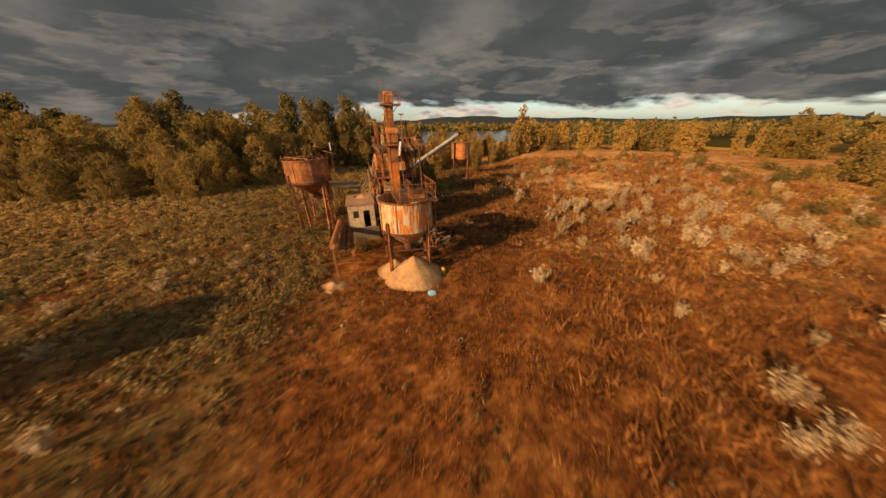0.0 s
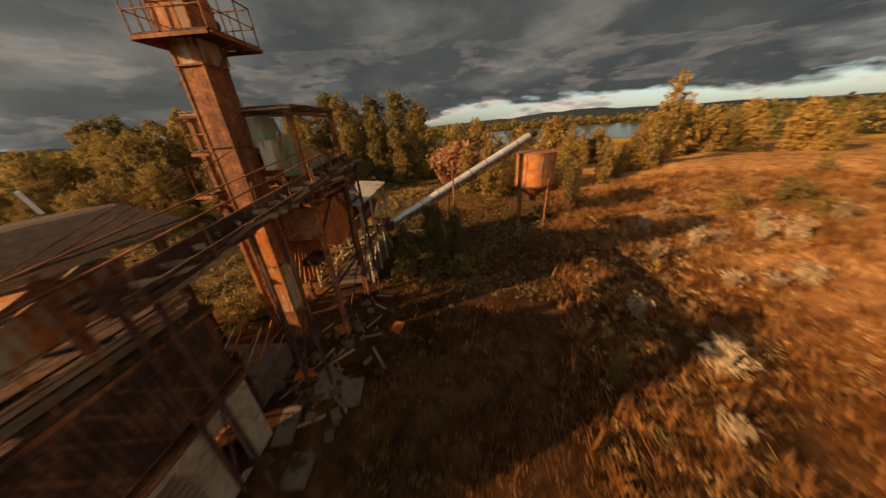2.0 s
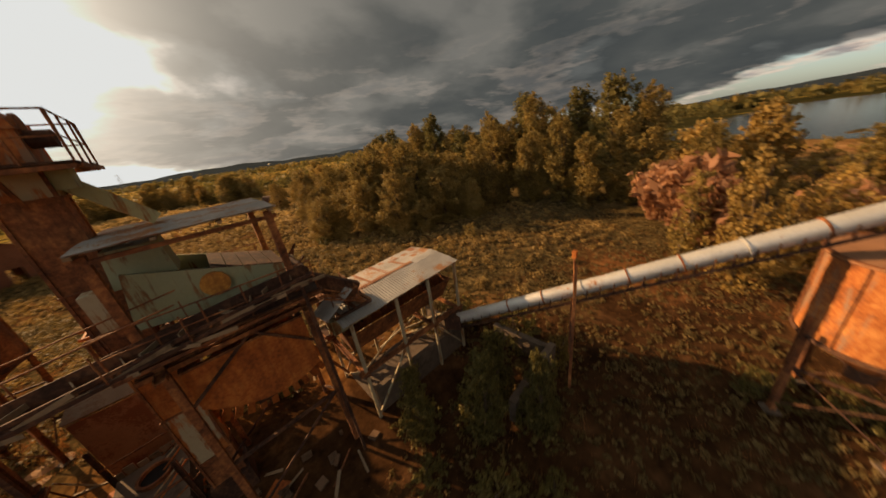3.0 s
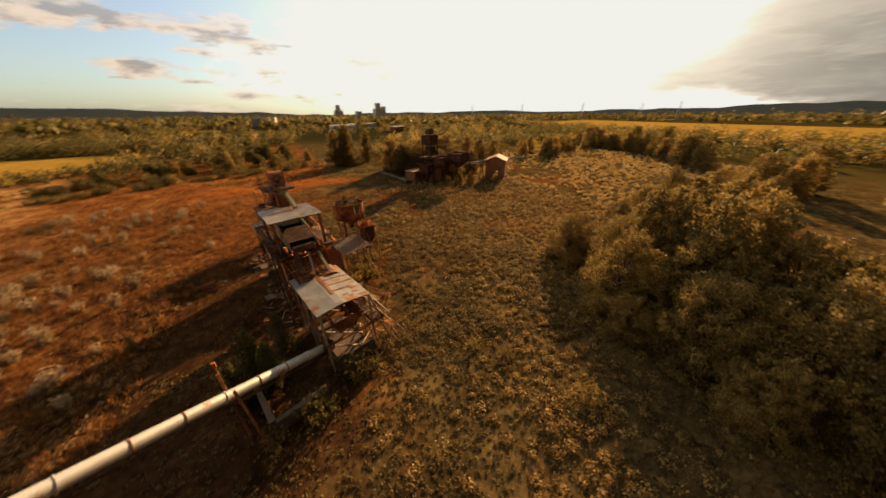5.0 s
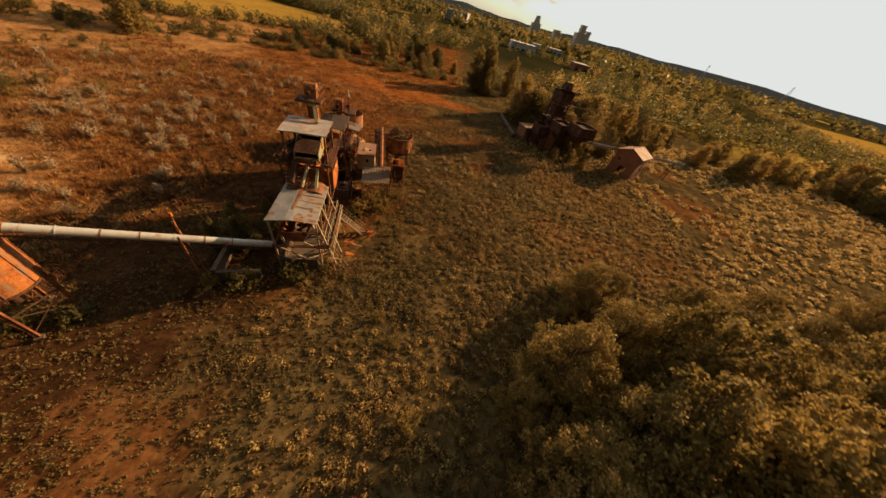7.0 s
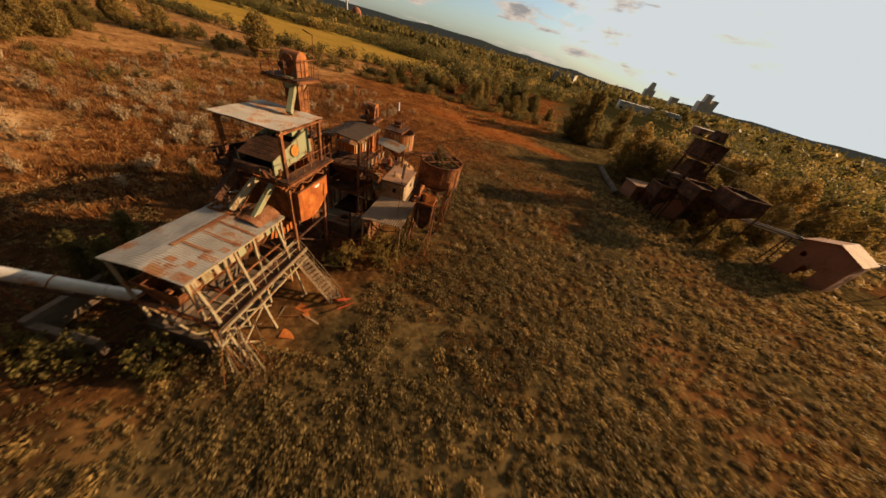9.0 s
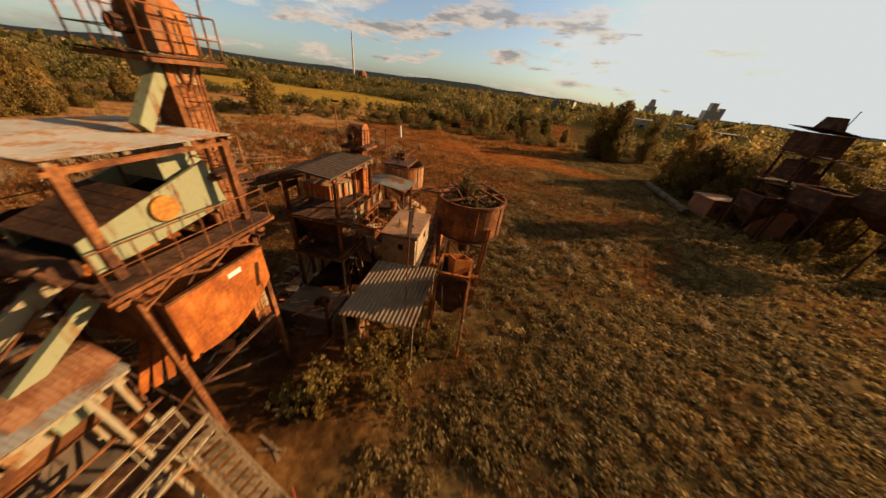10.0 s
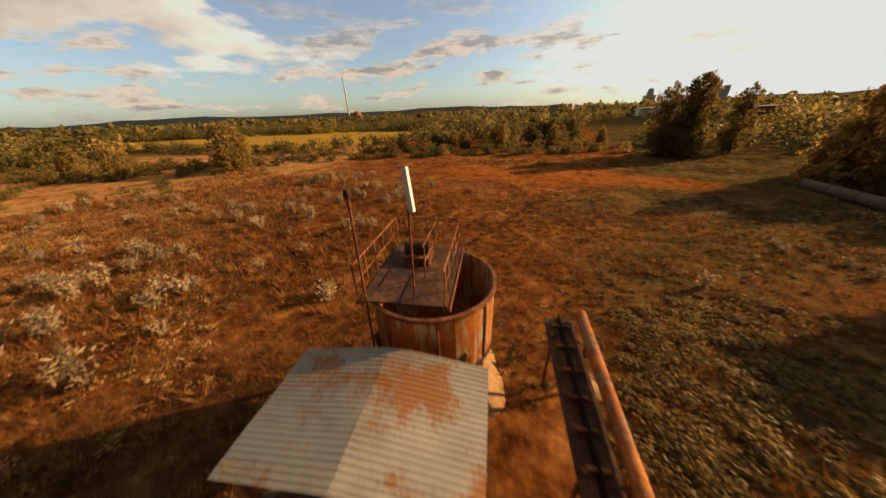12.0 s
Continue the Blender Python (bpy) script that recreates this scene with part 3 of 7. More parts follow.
def tree(name, h, spread, low, blob_r, n_blobs, per_area, leaf, mat, label, taper=0.6, category="tree"):
    """A tree h high: tapered trunk, limbs to its clumps of leaves, crown with an uneven outline."""
    th = thing(name, pose(0, 0, -500), label, category, group="trees")
    blobs, bm = [], B()
    limb_mesh(bm, (0, 0, -0.3), (0.2, 0.1, h * 0.82), 0.022 * h, 0.05, 5)
    for k in range(n_blobs):
        f = low + (1 - low) * (k + 0.5) / n_blobs
        wide = spread * (math.sin(math.pi * min(1, (f - low) / (1 - low) * 0.8 + 0.18)) ** taper)
        a, d = k * 2.39996 + random.uniform(-0.5, 0.5), wide * random.uniform(0.35, 1.0)
        r = blob_r * random.uniform(0.65, 1.25) * (1.15 - 0.45 * f)
        x, y, z = d * math.cos(a), d * math.sin(a), h * f - r * 0.4
        blobs.append((x, y, z, r))
        if k % 2 == 0:
            limb_mesh(bm, (0.1, 0.05, z * 0.62), (x, y, z), 0.010 * h, 0.02)
    part("trunk", bm, BARK, th, "rough brown bark", True)
    p, q = crown_points(blobs, per_area)
    p[:, 2] = np.maximum(p[:, 2], 0.15)
    v, f = leaf_quads(p, q, leaf * rng.uniform(0.6, 1.3, len(p)))
    c = new("crown", from_arrays("crown", v, f, mat))
    c.parent = th
    return th


def twig_shrub(name, h, spread, n, mat, label, leafy=0.0, leaf=0.075, slim=2.2):
    th = thing(name, pose(0, 0, -500), label, "shrub", group="shrubs")
    base = rng.normal(size=(n, 2)) * 0.12 * spread
    a = rng.random(n) * 2 * np.pi
    out = spread * rng.random(n) ** 0.6
    tip = np.stack([base[:, 0] + out * np.cos(a), base[:, 1] + out * np.sin(a), h * (0.55 + 0.45 * rng.random(n)) * (1 - 0.25 * (out / spread) ** 2)], 1)
    root = np.stack([base[:, 0], base[:, 1], np.full(n, -0.1)], 1)
    d = tip - root
    side = np.cross(d, rand_dirs(n))
    side /= np.linalg.norm(side, axis=1)[:, None]
    w = 0.012 * h
    mid = root + 0.55 * d + side * 0.02 * h
    v = np.stack([root - side * w, root + side * w, mid + side * w * 0.9, tip, mid - side * w * 0.9], 1)
    v4 = np.concatenate([v[:, [0, 1, 2, 4]].reshape(-1, 3), v[:, [4, 2, 3, 3]].reshape(-1, 3) + np.tile([[0, 0, 0], [0, 0, 0], [0, 0, 0], [0.004, 0, 0.004]], (n, 1))])
    f4 = np.arange(len(v4)).reshape(-1, 4)
    if leafy > 0:
        k = rng.integers(0, n, int(n * leafy))
        s = rng.random(len(k))[:, None] ** 0.6
        p = root[k] + d[k] * s + rng.normal(size=(len(k), 3)) * 0.035 * h
        lv, lf = leaf_quads(p, rand_dirs(len(k)), leaf * h * rng.uniform(0.6, 1.3, len(k)), slim)
        f4 = np.concatenate([f4, lf + len(v4)])
        v4 = np.concatenate([v4, lv])
    c = new("foliage", from_arrays("foliage", v4, f4, mat))
    c.parent = th
    return th


def plant_at(kind, x, y, s=1.0, turn=None, tall=1.0, sink=0.1):
    t = random.uniform(0, 360) if turn is None else turn
    m = pose(x, y, float(gh(x, y)) - sink, random.uniform(-3, 3), random.uniform(-3, 3), t) @ Matrix.Diagonal((s, s, s * tall, 1))
    return copy_thing(kind, m)


poplars = [tree("poplar_tree", 13.5, 2.9, 0.10, 1.5, 40, 210, 0.20, LEAF, "tall olive-leaved poplar at the wood's edge") for _ in range(2)]
broad = [tree("broadleaf_tree", 11.0, 3.6, 0.10, 1.8, 32, 62, 0.37, LEAF, "broad olive-green tree with a dense crown"),
         tree("broadleaf_tree", 10.5, 3.3, 0.10, 1.75, 32, 75, 0.34, LEAF_GOLD, "broad tree turning gold in low sun")]
broad_dark = [tree("broadleaf_tree", 9.5, 3.4, 0.06, 1.7, 32, 62, 0.37, LEAF_DARK, "dense dark green tree in the hedge"), broad[0]]
darks = [tree("dark_tree", 14.5, 3.2, 0.12, 1.7, 36, 110, 0.28, LEAF_DARK, "tall dark-leaved tree in the wood")]
willows = [tree("willow_tree", 9.6, 3.4, 0.06, 1.5, 48, 400, 0.125, LEAF_WILLOW, "bushy olive willow with fine leaves beside the meadow") for _ in range(2)]
far_willows = [tree("willow_tree", 9.0, 3.3, 0.06, 1.6, 34, 80, 0.30, LEAF_WILLOW, "bushy olive willow in the hedge beyond the meadow")]
golds = [tree("slender_tree", 9.5, 1.5, 0.12, 1.05, 28, 190, 0.18, LEAF_GOLD, "slender golden-leaved birch beyond the silo", 0.8),
         tree("slender_tree", 8.5, 1.35, 0.08, 1.0, 26, 190, 0.17, LEAF, "slender olive-leaved sapling beyond the silo", 0.9)]
bushes = [tree("bush", 3.2, 1.7, 0.18, 0.8, 16, 190, 0.155, LEAF, "rounded olive bush in the grass", 0.5, "bush"),
          tree("bush", 2.8, 1.9, 0.18, 0.8, 16, 190, 0.155, LEAF_DARK, "low dark green bramble bush", 0.5, "bush"),
          tree("bush", 3.0, 1.6, 0.18, 0.8, 16, 190, 0.155, LEAF_GOLD, "low yellowing bush in the grass", 0.5, "bush")]
russet = twig_shrub("bare_shrub", 6.5, 2.6, 520, LEAF_RED, "leafless russet shrub with fanned branches", 2.5)
weeds = [twig_shrub("silvery_weed", 1.75, 0.55, 34, PALE_WEED, "silvery dry weed clump standing in the meadow", 9.0, 0.045, 3.2),
         twig_shrub("silvery_weed", 1.45, 0.65, 34, PALE_WEED, "silvery dry weed clump standing in the meadow", 9.0, 0.05, 3.2)]


def row(kinds, pts, n, jitter, s=(0.8, 1.15), tall=(0.85, 1.15)):
    """n trees strewn along a line of places."""
    pts = np.array(pts, float)
    seg = np.r_[0, np.cumsum(np.hypot(*np.diff(pts, axis=0).T))]
    for k in range(n):
        d = seg[-1] * (k + random.random()) / n
        x = np.interp(d, seg, pts[:, 0]) + random.gauss(0, jitter)
        y = np.interp(d, seg, pts[:, 1]) + random.gauss(0, jitter)
        plant_at(random.choice(kinds), x, y, random.uniform(*s), tall=random.uniform(*tall))


# the wood to the west and north-west
row(poplars * 2 + golds[1:], [(-70, 49), (-54, 49), (-44, 52), (-41, 60), (-37, 69), (-24, 78), (-14, 84)], 34, 2.4, (0.66, 0.9))
row(darks + poplars, [(-112, 72), (-90, 74), (-66, 77), (-48, 86), (-28, 98)], 36, 3.5, (0.9, 1.2))
row(bushes[:2] + willows, [(-66, 43), (-50, 42), (-40, 43), (-33, 47)], 14, 1.3, (0.45, 0.8))
# the thicket beside the meadow, close to the flight
for x, y, s in ((-34.5, 52.5, 0.9), (-37.5, 57.5, 1.05), (-33.5, 59.5, 0.85), (-39.5, 49.0, 0.85), (-43, 53.5, 1.0), (-36.5, 64, 1.0), (-42.0, 61, 1.05), (-48, 55, 1.0), (-34.5, 68.0, 0.9), (-46.0, 47.0, 0.8), (-31.5, 63.5, 0.6), (-31.5, 55.5, 0.5)):
    plant_at(random.choice(willows), x, y, s)
# the hedge beyond the western meadow
row(far_willows * 2 + broad + bushes, [(-175, -62), (-160, -20), (-146, 4), (-128, 24), (-108, 46)], 46, 3.5, (0.7, 1.15))
row(bushes + far_willows, [(-165, -40), (-140, 8), (-112, 36), (-92, 46)], 22, 5.0, (0.5, 1.1))
plant_at(willows[0], -84, 33, 0.75)
plant_at(willows[1], -92, 38, 0.7)
# behind the silo
row(golds, [(-8, 72), (2, 69), (10, 72), (17, 80), (26, 83)], 20, 2.2, (0.6, 0.95))
row(golds + broad[1:], [(-14, 92), (6, 92), (26, 100), (46, 108)], 24, 4.0, (0.7, 0.98))
for x, y, s in ((-8.6, 75, 1.25), (-5.5, 71.5, 1.0), (-12, 77, 1.1), (0, 76, 0.9)):
    plant_at(russet, x, y, s)
plant_at(golds[1], 8.2, 64.0, 0.72, tall=0.9)
plant_at(golds[0], 23.5, 84, 1.35, tall=1.05)
# the east rim
row(broad + golds[:1] + poplars[:1], [(40, 112), (60, 100), (80, 92), (98, 78), (104, 56), (98, 36), (110, 14)], 36, 4.0, (0.68, 0.92))
row(broad + bushes, [(64, 60), (72, 46), (80, 36), (84, 20)], 12, 2.5, (0.55, 0.78))
row(bushes + broad[:1] + far_willows, [(60, 47), (74, 29), (92, 14), (114, -1)], 40, 3.0, (0.35, 0.62))
row(bushes, [(50, 66), (58, 50), (46, 34), (38, 20)], 12, 5.0, (0.5, 1.0))
row(bushes, [(24, 62), (36, 70), (50, 74), (64, 66), (74, 52)], 26, 3.5, (0.35, 0.85))
row(bushes, [(30, 50), (42, 46), (56, 38)], 12, 4.0, (0.3, 0.6))
# hedges to the south
HEDGE = [(118, 22), (92, 6), (78, -4), (58, -28), (40, -36), (22, -42), (4, -48), (-14, -55)]
row(bushes + bushes[1:2] * 3, HEDGE, 72, 2.2, (0.6, 1.15), (0.6, 1.0))
row(bushes[1:2] * 2 + bushes[:1], [(x + 3, y - 8) for x, y in HEDGE], 56, 2.6, (0.8, 1.35), (0.6, 0.95))
row(bushes[1:2] + broad_dark, [(52, -52), (30, -56), (8, -62), (-10, -66)], 22, 3.5, (0.4, 0.62))
row(broad_dark[:1] + broad[:1] + golds, [(-6, -76), (16, -84), (40, -110), (60, -140)], 24, 5.0, (0.5, 0.8))
row(poplars + far_willows, [(-18, -46), (-24, -50), (-30, -54)], 6, 2.0, (0.85, 1.0))
row(far_willows + broad, [(-34, -33), (-40, -29), (-47, -28), (-54, -28), (-62, -30)], 15, 2.0, (0.75, 0.98))
for x, y, s in ((-47, -17.5, 0.9), (-51, -15.5, 0.9), (-55, -19, 0.9), (-60, -16, 0.75), (-42.5, -20.5, 0.95), (-37.5, -24, 1.0)):
    plant_at(random.choice(willows), x, y, s)
for x, y, s in ((-46.5, -13.5, 0.75), (-50, -10.0, 0.6), (-38.5, -17.5, 0.5), (-47.5, -2.5, 0.3), (-50.0, -0.5, 0.35), (-43.5, -2.0, 0.3)):
    plant_at(random.choice(far_willows + broad), x, y, s)
row(broad + far_willows, [(-70, -44), (-95, -36), (-120, -36), (-150, -44)], 20, 5.0, (0.6, 0.85))
plant_at(broad[0], 66, -10, 0.95)
plant_at(broad[1], 70, -14, 0.9)
plant_at(broad[0], 84, 4, 0.6)
for _ in range(14):
    plant_at(bushes[2], random.uniform(-8, 22), random.uniform(-37, -31), random.uniform(0.22, 0.42))
# bushes round the plant
for x, y, s in ((-2.6, 45.6, 0.42), (-1.6, 47.6, 0.36), (-4.0, 43.2, 0.36), (-3.6, 47.0, 0.38)):
    plant_at(darks[0], x, y, s * 0.55, tall=1.45)
for x, y, k, s in ((-3.4, 45.5, 1, 0.6), (-4.6, 43.3, 1, 0.55), (-2.4, 42.8, 1, 0.4), (-1.6, 47.6, 1, 0.55), (0.2, 46.4, 1, 0.35), (-0.4, 44.4, 1, 0.55), (-12.2, 34.0, 0, 0.85), (-13.4, 35.0, 0, 0.6), (-11.2, 36.4, 0, 0.65), (-12.6, 32.6, 1, 0.5), (-13.6, 31.6, 0, 0.45), (-15.0, 30.6, 0, 0.35), (-9.8, 48.6, 1, 0.7), (-6.4, 50.4, 1, 0.75), (-3.8, 51.3, 0, 0.5), (-10.5, 37.4, 1, 0.5), (-18.7, 50.6, 0, 0.4), (-13.5, 24.5, 1, 0.45), (4.4, 57.6, 1, 0.6), (2.2, 56.6, 1, 0.55), (-7.5, 21.5, 1, 0.5), (-23.5, 58.2, 0, 0.55), (-20.8, 52.6, 0, 0.4)):
    plant_at(bushes[k], x, y, s)
plant_at(golds[1], 7.6, 37.6, 0.22, tall=1.0)
# scrub on the eastern slope
for _ in range(46):
    plant_at(bushes[random.choice((0, 0, 1, 2))], random.uniform(32, 74), random.uniform(-14, 40), random.uniform(0.25, 0.6))
# silvery weeds
spots = [(10.9, 39.1), (12.2, 40.5), (16.8, 32.9), (17.8, 34), (15.6, 34.5), (19.5, 30.5), (21.5, 32.0), (13.5, 29.5), (14.2, 27.3), (12.8, 25.6), (20, 27), (18.6, 24.4), (22.5, 26.0), (6.6, 16.6), (9.4, 42.2), (11.4, 36.4), (24, 36), (26.5, 33), (28, 38), (31, 30), (23, 22), (17, 20.5), (27, 24), (33, 34), (36, 28), (12.0, 48.0), (15.0, 45.5), (18.5, 47.2)]
for x, y in spots:
    for _ in range(1 + (x > 15)):
        plant_at(random.choice(weeds), x + random.gauss(0, 0.7), y + random.gauss(0, 0.7), random.uniform(0.8, 1.5))
for _ in range(95):
    plant_at(random.choice(weeds), random.uniform(12, 58), random.uniform(4, 64), random.uniform(0.6, 1.3))
for _ in range(24):
    plant_at(random.choice(weeds), random.gauss(31, 9), random.gauss(24, 9), random.uniform(0.7, 1.5))
for _ in range(34):
    plant_at(random.choice(weeds), random.uniform(12, 36), random.uniform(-16, 14), random.uniform(0.7, 1.4))
for _ in range(16):
    plant_at(random.choice(weeds), random.uniform(-30, -14), random.uniform(-4, 26), random.uniform(0.5, 0.9))


def scatter(n, x0, x1, y0, y1, keep):
    x, y = rng.uniform(x0, x1, n), rng.uniform(y0, y1, n)
    ok = keep(x, y)
    return x[ok], y[ok]


def yard(x, y):
    """Within the trodden strip and the plant itself."""
    u, v = (x + 6.5) * 0.956 + (y - 30) * 0.292, -(x + 6.5) * 0.292 + (y - 30) * 0.956
    return (u > -5.5) & (u < 6.0) & (v > -12) & (v < 16)


def blades(name, x, y, h, w, mat, label, per=3):
    n = len(x) * per
    x, y, h = np.repeat(x, per) + rng.normal(size=n) * 0.09, np.repeat(y, per) + rng.normal(size=n) * 0.09, np.repeat(h, per) * rng.uniform(0.6, 1.2, n)
    a, lean = rng.random(n) * 2 * np.pi, rng.normal(size=(n, 2)) * 0.38
    z = gh(x, y) - 0.04
    root = np.stack([x, y, z], 1)
    side = np.stack([np.cos(a), np.sin(a), 0 * a], 1) * (w * h)[:, None]
    tip = root + np.stack([lean[:, 0] * h, lean[:, 1] * h, h], 1)
    v = np.stack([root - side, root + side, tip], 1).reshape(-1, 3)
    return tagged(new(name, from_arrays(name, v, np.arange(3 * n).reshape(-1, 3), mat)), label, "grass", kind="stuff")


gxs, gys = scatter(125000, -42, 44, -26, 72, lambda x, y: ~yard(x, y) & (waves(x, y, 0.13, 5) + rng.normal(size=len(x)) * 0.7 > -0.7))
blades("meadow_grass", gxs, gys, rng.uniform(0.09, 0.25, len(gxs)), 0.085, GRASS, "dry russet meadow grass in tufts")
tx, ty = scatter(6500, -30, 34, -8, 40, lambda x, y: ~yard(x, y))
gxs, gys = np.repeat(tx, 6) + rng.normal(size=len(tx) * 6) * 0.16, np.repeat(ty, 6) + rng.normal(size=len(tx) * 6) * 0.16
blades("grass_tussocks", gxs, gys, np.repeat(rng.uniform(0.18, 0.50, len(tx)), 6), 0.05, GRASS, "tall dry grass tussocks in the meadow")
tx, ty = scatter(11000, 6, 62, -10, 76, lambda x, y: waves(x, y, 0.17, 6) + rng.normal(size=len(x)) * 0.6 > -0.4)
gxs, gys = np.repeat(tx, 5) + rng.normal(size=len(tx) * 5) * 0.2, np.repeat(ty, 5) + rng.normal(size=len(tx) * 5) * 0.2
blades("grass_tussocks", gxs, gys, np.repeat(rng.uniform(0.35, 0.9, len(tx)), 5), 0.06, GRASS, "tall dry grass tussocks on the slope")
gxs, gys = scatter(70000, -16, 22, 0, 36, lambda x, y: ~yard(x, y) & (waves(x, y, 0.55, 3) + rng.normal(size=len(x)) * 0.8 > -0.4))
blades("meadow_grass", gxs, gys, rng.uniform(0.10, 0.30, len(gxs)), 0.055, GRASS, "dry russet meadow grass in tufts")


def herbs(name, x, y, r, per, leaf, mat, label):
    n = len(x)
    c = np.stack([x, y, gh(x, y)], 1)
    d = rand_dirs(n * per)
    d[:, 2] = np.abs(d[:, 2])
    rr = np.repeat(r, per)
    p = np.repeat(c, per, 0) + d * (rr * rng.uniform(0.4, 1.0, n * per))[:, None] * (1, 1, 0.9)
    nn = d + 0.8 * rand_dirs(n * per)
    nn /= np.linalg.norm(nn, axis=1)[:, None]
    v, f = leaf_quads(p, nn, leaf * rng.uniform(0.6, 1.4, n * per))
    return tagged(new(name, from_arrays(name, v, f, mat)), label, "herbs", kind="stuff")


def spaced(x0, x1, y0, y1, step, keep):
    """Places on a loose grid, each moved by chance."""
    gx_, gy_ = np.meshgrid(np.arange(x0, x1, step), np.arange(y0, y1, step))
    x, y = gx_.ravel() + rng.normal(size=gx_.size) * step * 0.33, gy_.ravel() + rng.normal(size=gx_.size) * step * 0.33
    ok = keep(x, y)
    return x[ok], y[ok]


hx, hy = scatter(14000, -60, 2, -14, 76, lambda x, y: ~yard(x, y) & (waves(x, y, 0.19, 8) + rng.normal(size=len(x)) * 0.7 > 0.1))
herbs("meadow_herbs", hx, hy, rng.uniform(0.10, 0.30, len(hx)), 20, 0.085, HERB, "leafy olive weeds covering the meadow")
hx, hy = scatter(12000, -32, 6, 42, 78, lambda x, y: ~yard(x, y) & (waves(x, y, 0.5, 2) + rng.normal(size=len(x)) * 0.8 > -0.6))
herbs("meadow_herbs", hx, hy, rng.uniform(0.07, 0.24, len(hx)), 16, 0.075, HERB, "low olive weeds carpeting the meadow")
hx, hy = spaced(-66, -9, -14, 72, 0.95, lambda x, y: ~yard(x, y) & ((y > 15) | (x < -30)) & (waves(x, y, 0.16, 8) + rng.normal(size=len(x)) * 0.5 + np.clip((-x - 27) / 9, -1.2, 1.0) > -0.45))
herbs("weed_clumps", hx, hy, rng.uniform(0.20, 0.58, len(hx)) * (1 + 0.7 * np.clip(waves(hx, hy, 0.35, 4), 0, 1)), 84, 0.11, CLUMP, "sunlit clumps of tall weeds in the meadow")
hx, hy = scatter(5200, -36, -9, 6, 50, lambda x, y: ~yard(x, y) & (waves(x, y, 0.31, 7) + rng.normal(size=len(x)) * 0.6 > -0.1))
herbs("leafy_shrublets", hx, hy, rng.uniform(0.25, 0.65, len(hx)), 54, 0.10, HERB, "olive-green leafy shrublets between the dry weeds")
hx, hy = spaced(-150, -62, -50, 44, 1.9, lambda x, y: waves(x, y, 0.09, 5) + rng.normal(size=len(x)) * 0.7 > -0.5)
herbs("weed_clumps", hx, hy, rng.uniform(0.5, 1.1, len(hx)), 46, 0.26, CLUMP, "sunlit clumps of tall weeds in the far meadow")
hx, hy = scatter(15000, 7, 66, -4, 76, lambda x, y: (y > 22 - (x - 7) * 0.5) & (waves(x, y, 0.21, 3) + rng.normal(size=len(x)) * 0.6 > -0.2))
herbs("dry_herbs", hx, hy, rng.uniform(0.14, 0.42, len(hx)), 26, 0.072, DRY_HERB, "dry golden weeds on the eastern slope")
hx, hy = scatter(5000, 8, 60, 5, 75, lambda x, y: waves(x, y, 0.15, 8) + rng.normal(size=len(x)) * 0.5 > 0.2)
herbs("meadow_herbs", hx, hy, rng.uniform(0.2, 0.5, len(hx)), 26, 0.075, HERB, "leafy olive weeds covering the meadow")
hx, hy = scatter(1100, -40, 45, -40, 50, lambda x, y: ~yard(x, y) & (waves(x, y, 0.3, 11) > 0.7))
herbs("silvery_weeds", hx, hy, rng.uniform(0.15, 0.4, len(hx)), 10, 0.10, PALE_WEED, "scattered pale seed heads in the grass")


# far woods, out to the hills
def far_crowns(name, x, y, size, leaf, per, mat, label):
    """Small crowns of five uneven lobes each, in one mesh."""
    s = size * rng.uniform(0.6, 1.25, len(x))
    d = rand_dirs(len(x) * per)
    rr = np.repeat(s, per)
    c = np.repeat(np.stack([x, y, gh(x, y) + 0.45 * s], 1), per, 0)
    lobe = rand_dirs(len(x) * 5).reshape(len(x), 5, 3) * (0.42, 0.42, 0.40)
    pick = lobe[np.repeat(np.arange(len(x)), per), rng.integers(0, 5, len(rr))]
    p = c + (pick + d * rng.uniform(0.2, 0.42, len(rr))[:, None]) * rr[:, None]
    nn = d + 0.8 * rand_dirs(len(rr))
    nn /= np.linalg.norm(nn, axis=1)[:, None]
    v, f = leaf_quads(p, nn, leaf * rng.uniform(0.6, 1.3, len(rr)))
    tagged(new(name, from_arrays(name, v, f, mat)), label, "woods", kind="stuff")


def far_woods(n, r0, r1, size, leaf, per, mat, clear):
    a, r = rng.random(n) * 2 * np.pi, r0 * (r1 / r0) ** rng.random(n)
    x, y = r * np.sin(a), 30 + r * np.cos(a)
    ok = clear(x, y)
    far_crowns("far_woods", x[ok], y[ok], size, leaf, per, mat, "distant mixed woods on the plain")


def far_hedge(pts, n, jitter, size, leaf, per, mat):
    pts = np.array(pts, float)
    seg = np.r_[0, np.cumsum(np.hypot(*np.diff(pts, axis=0).T))]
    d = rng.uniform(0, seg[-1], n)
    x, y = np.interp(d, seg, pts[:, 0]) + rng.normal(size=n) * jitter, np.interp(d, seg, pts[:, 1]) + rng.normal(size=n) * jitter
    far_crowns("far_hedge", x, y, size, leaf, per, mat, "dense dark hedge along a stubble field")


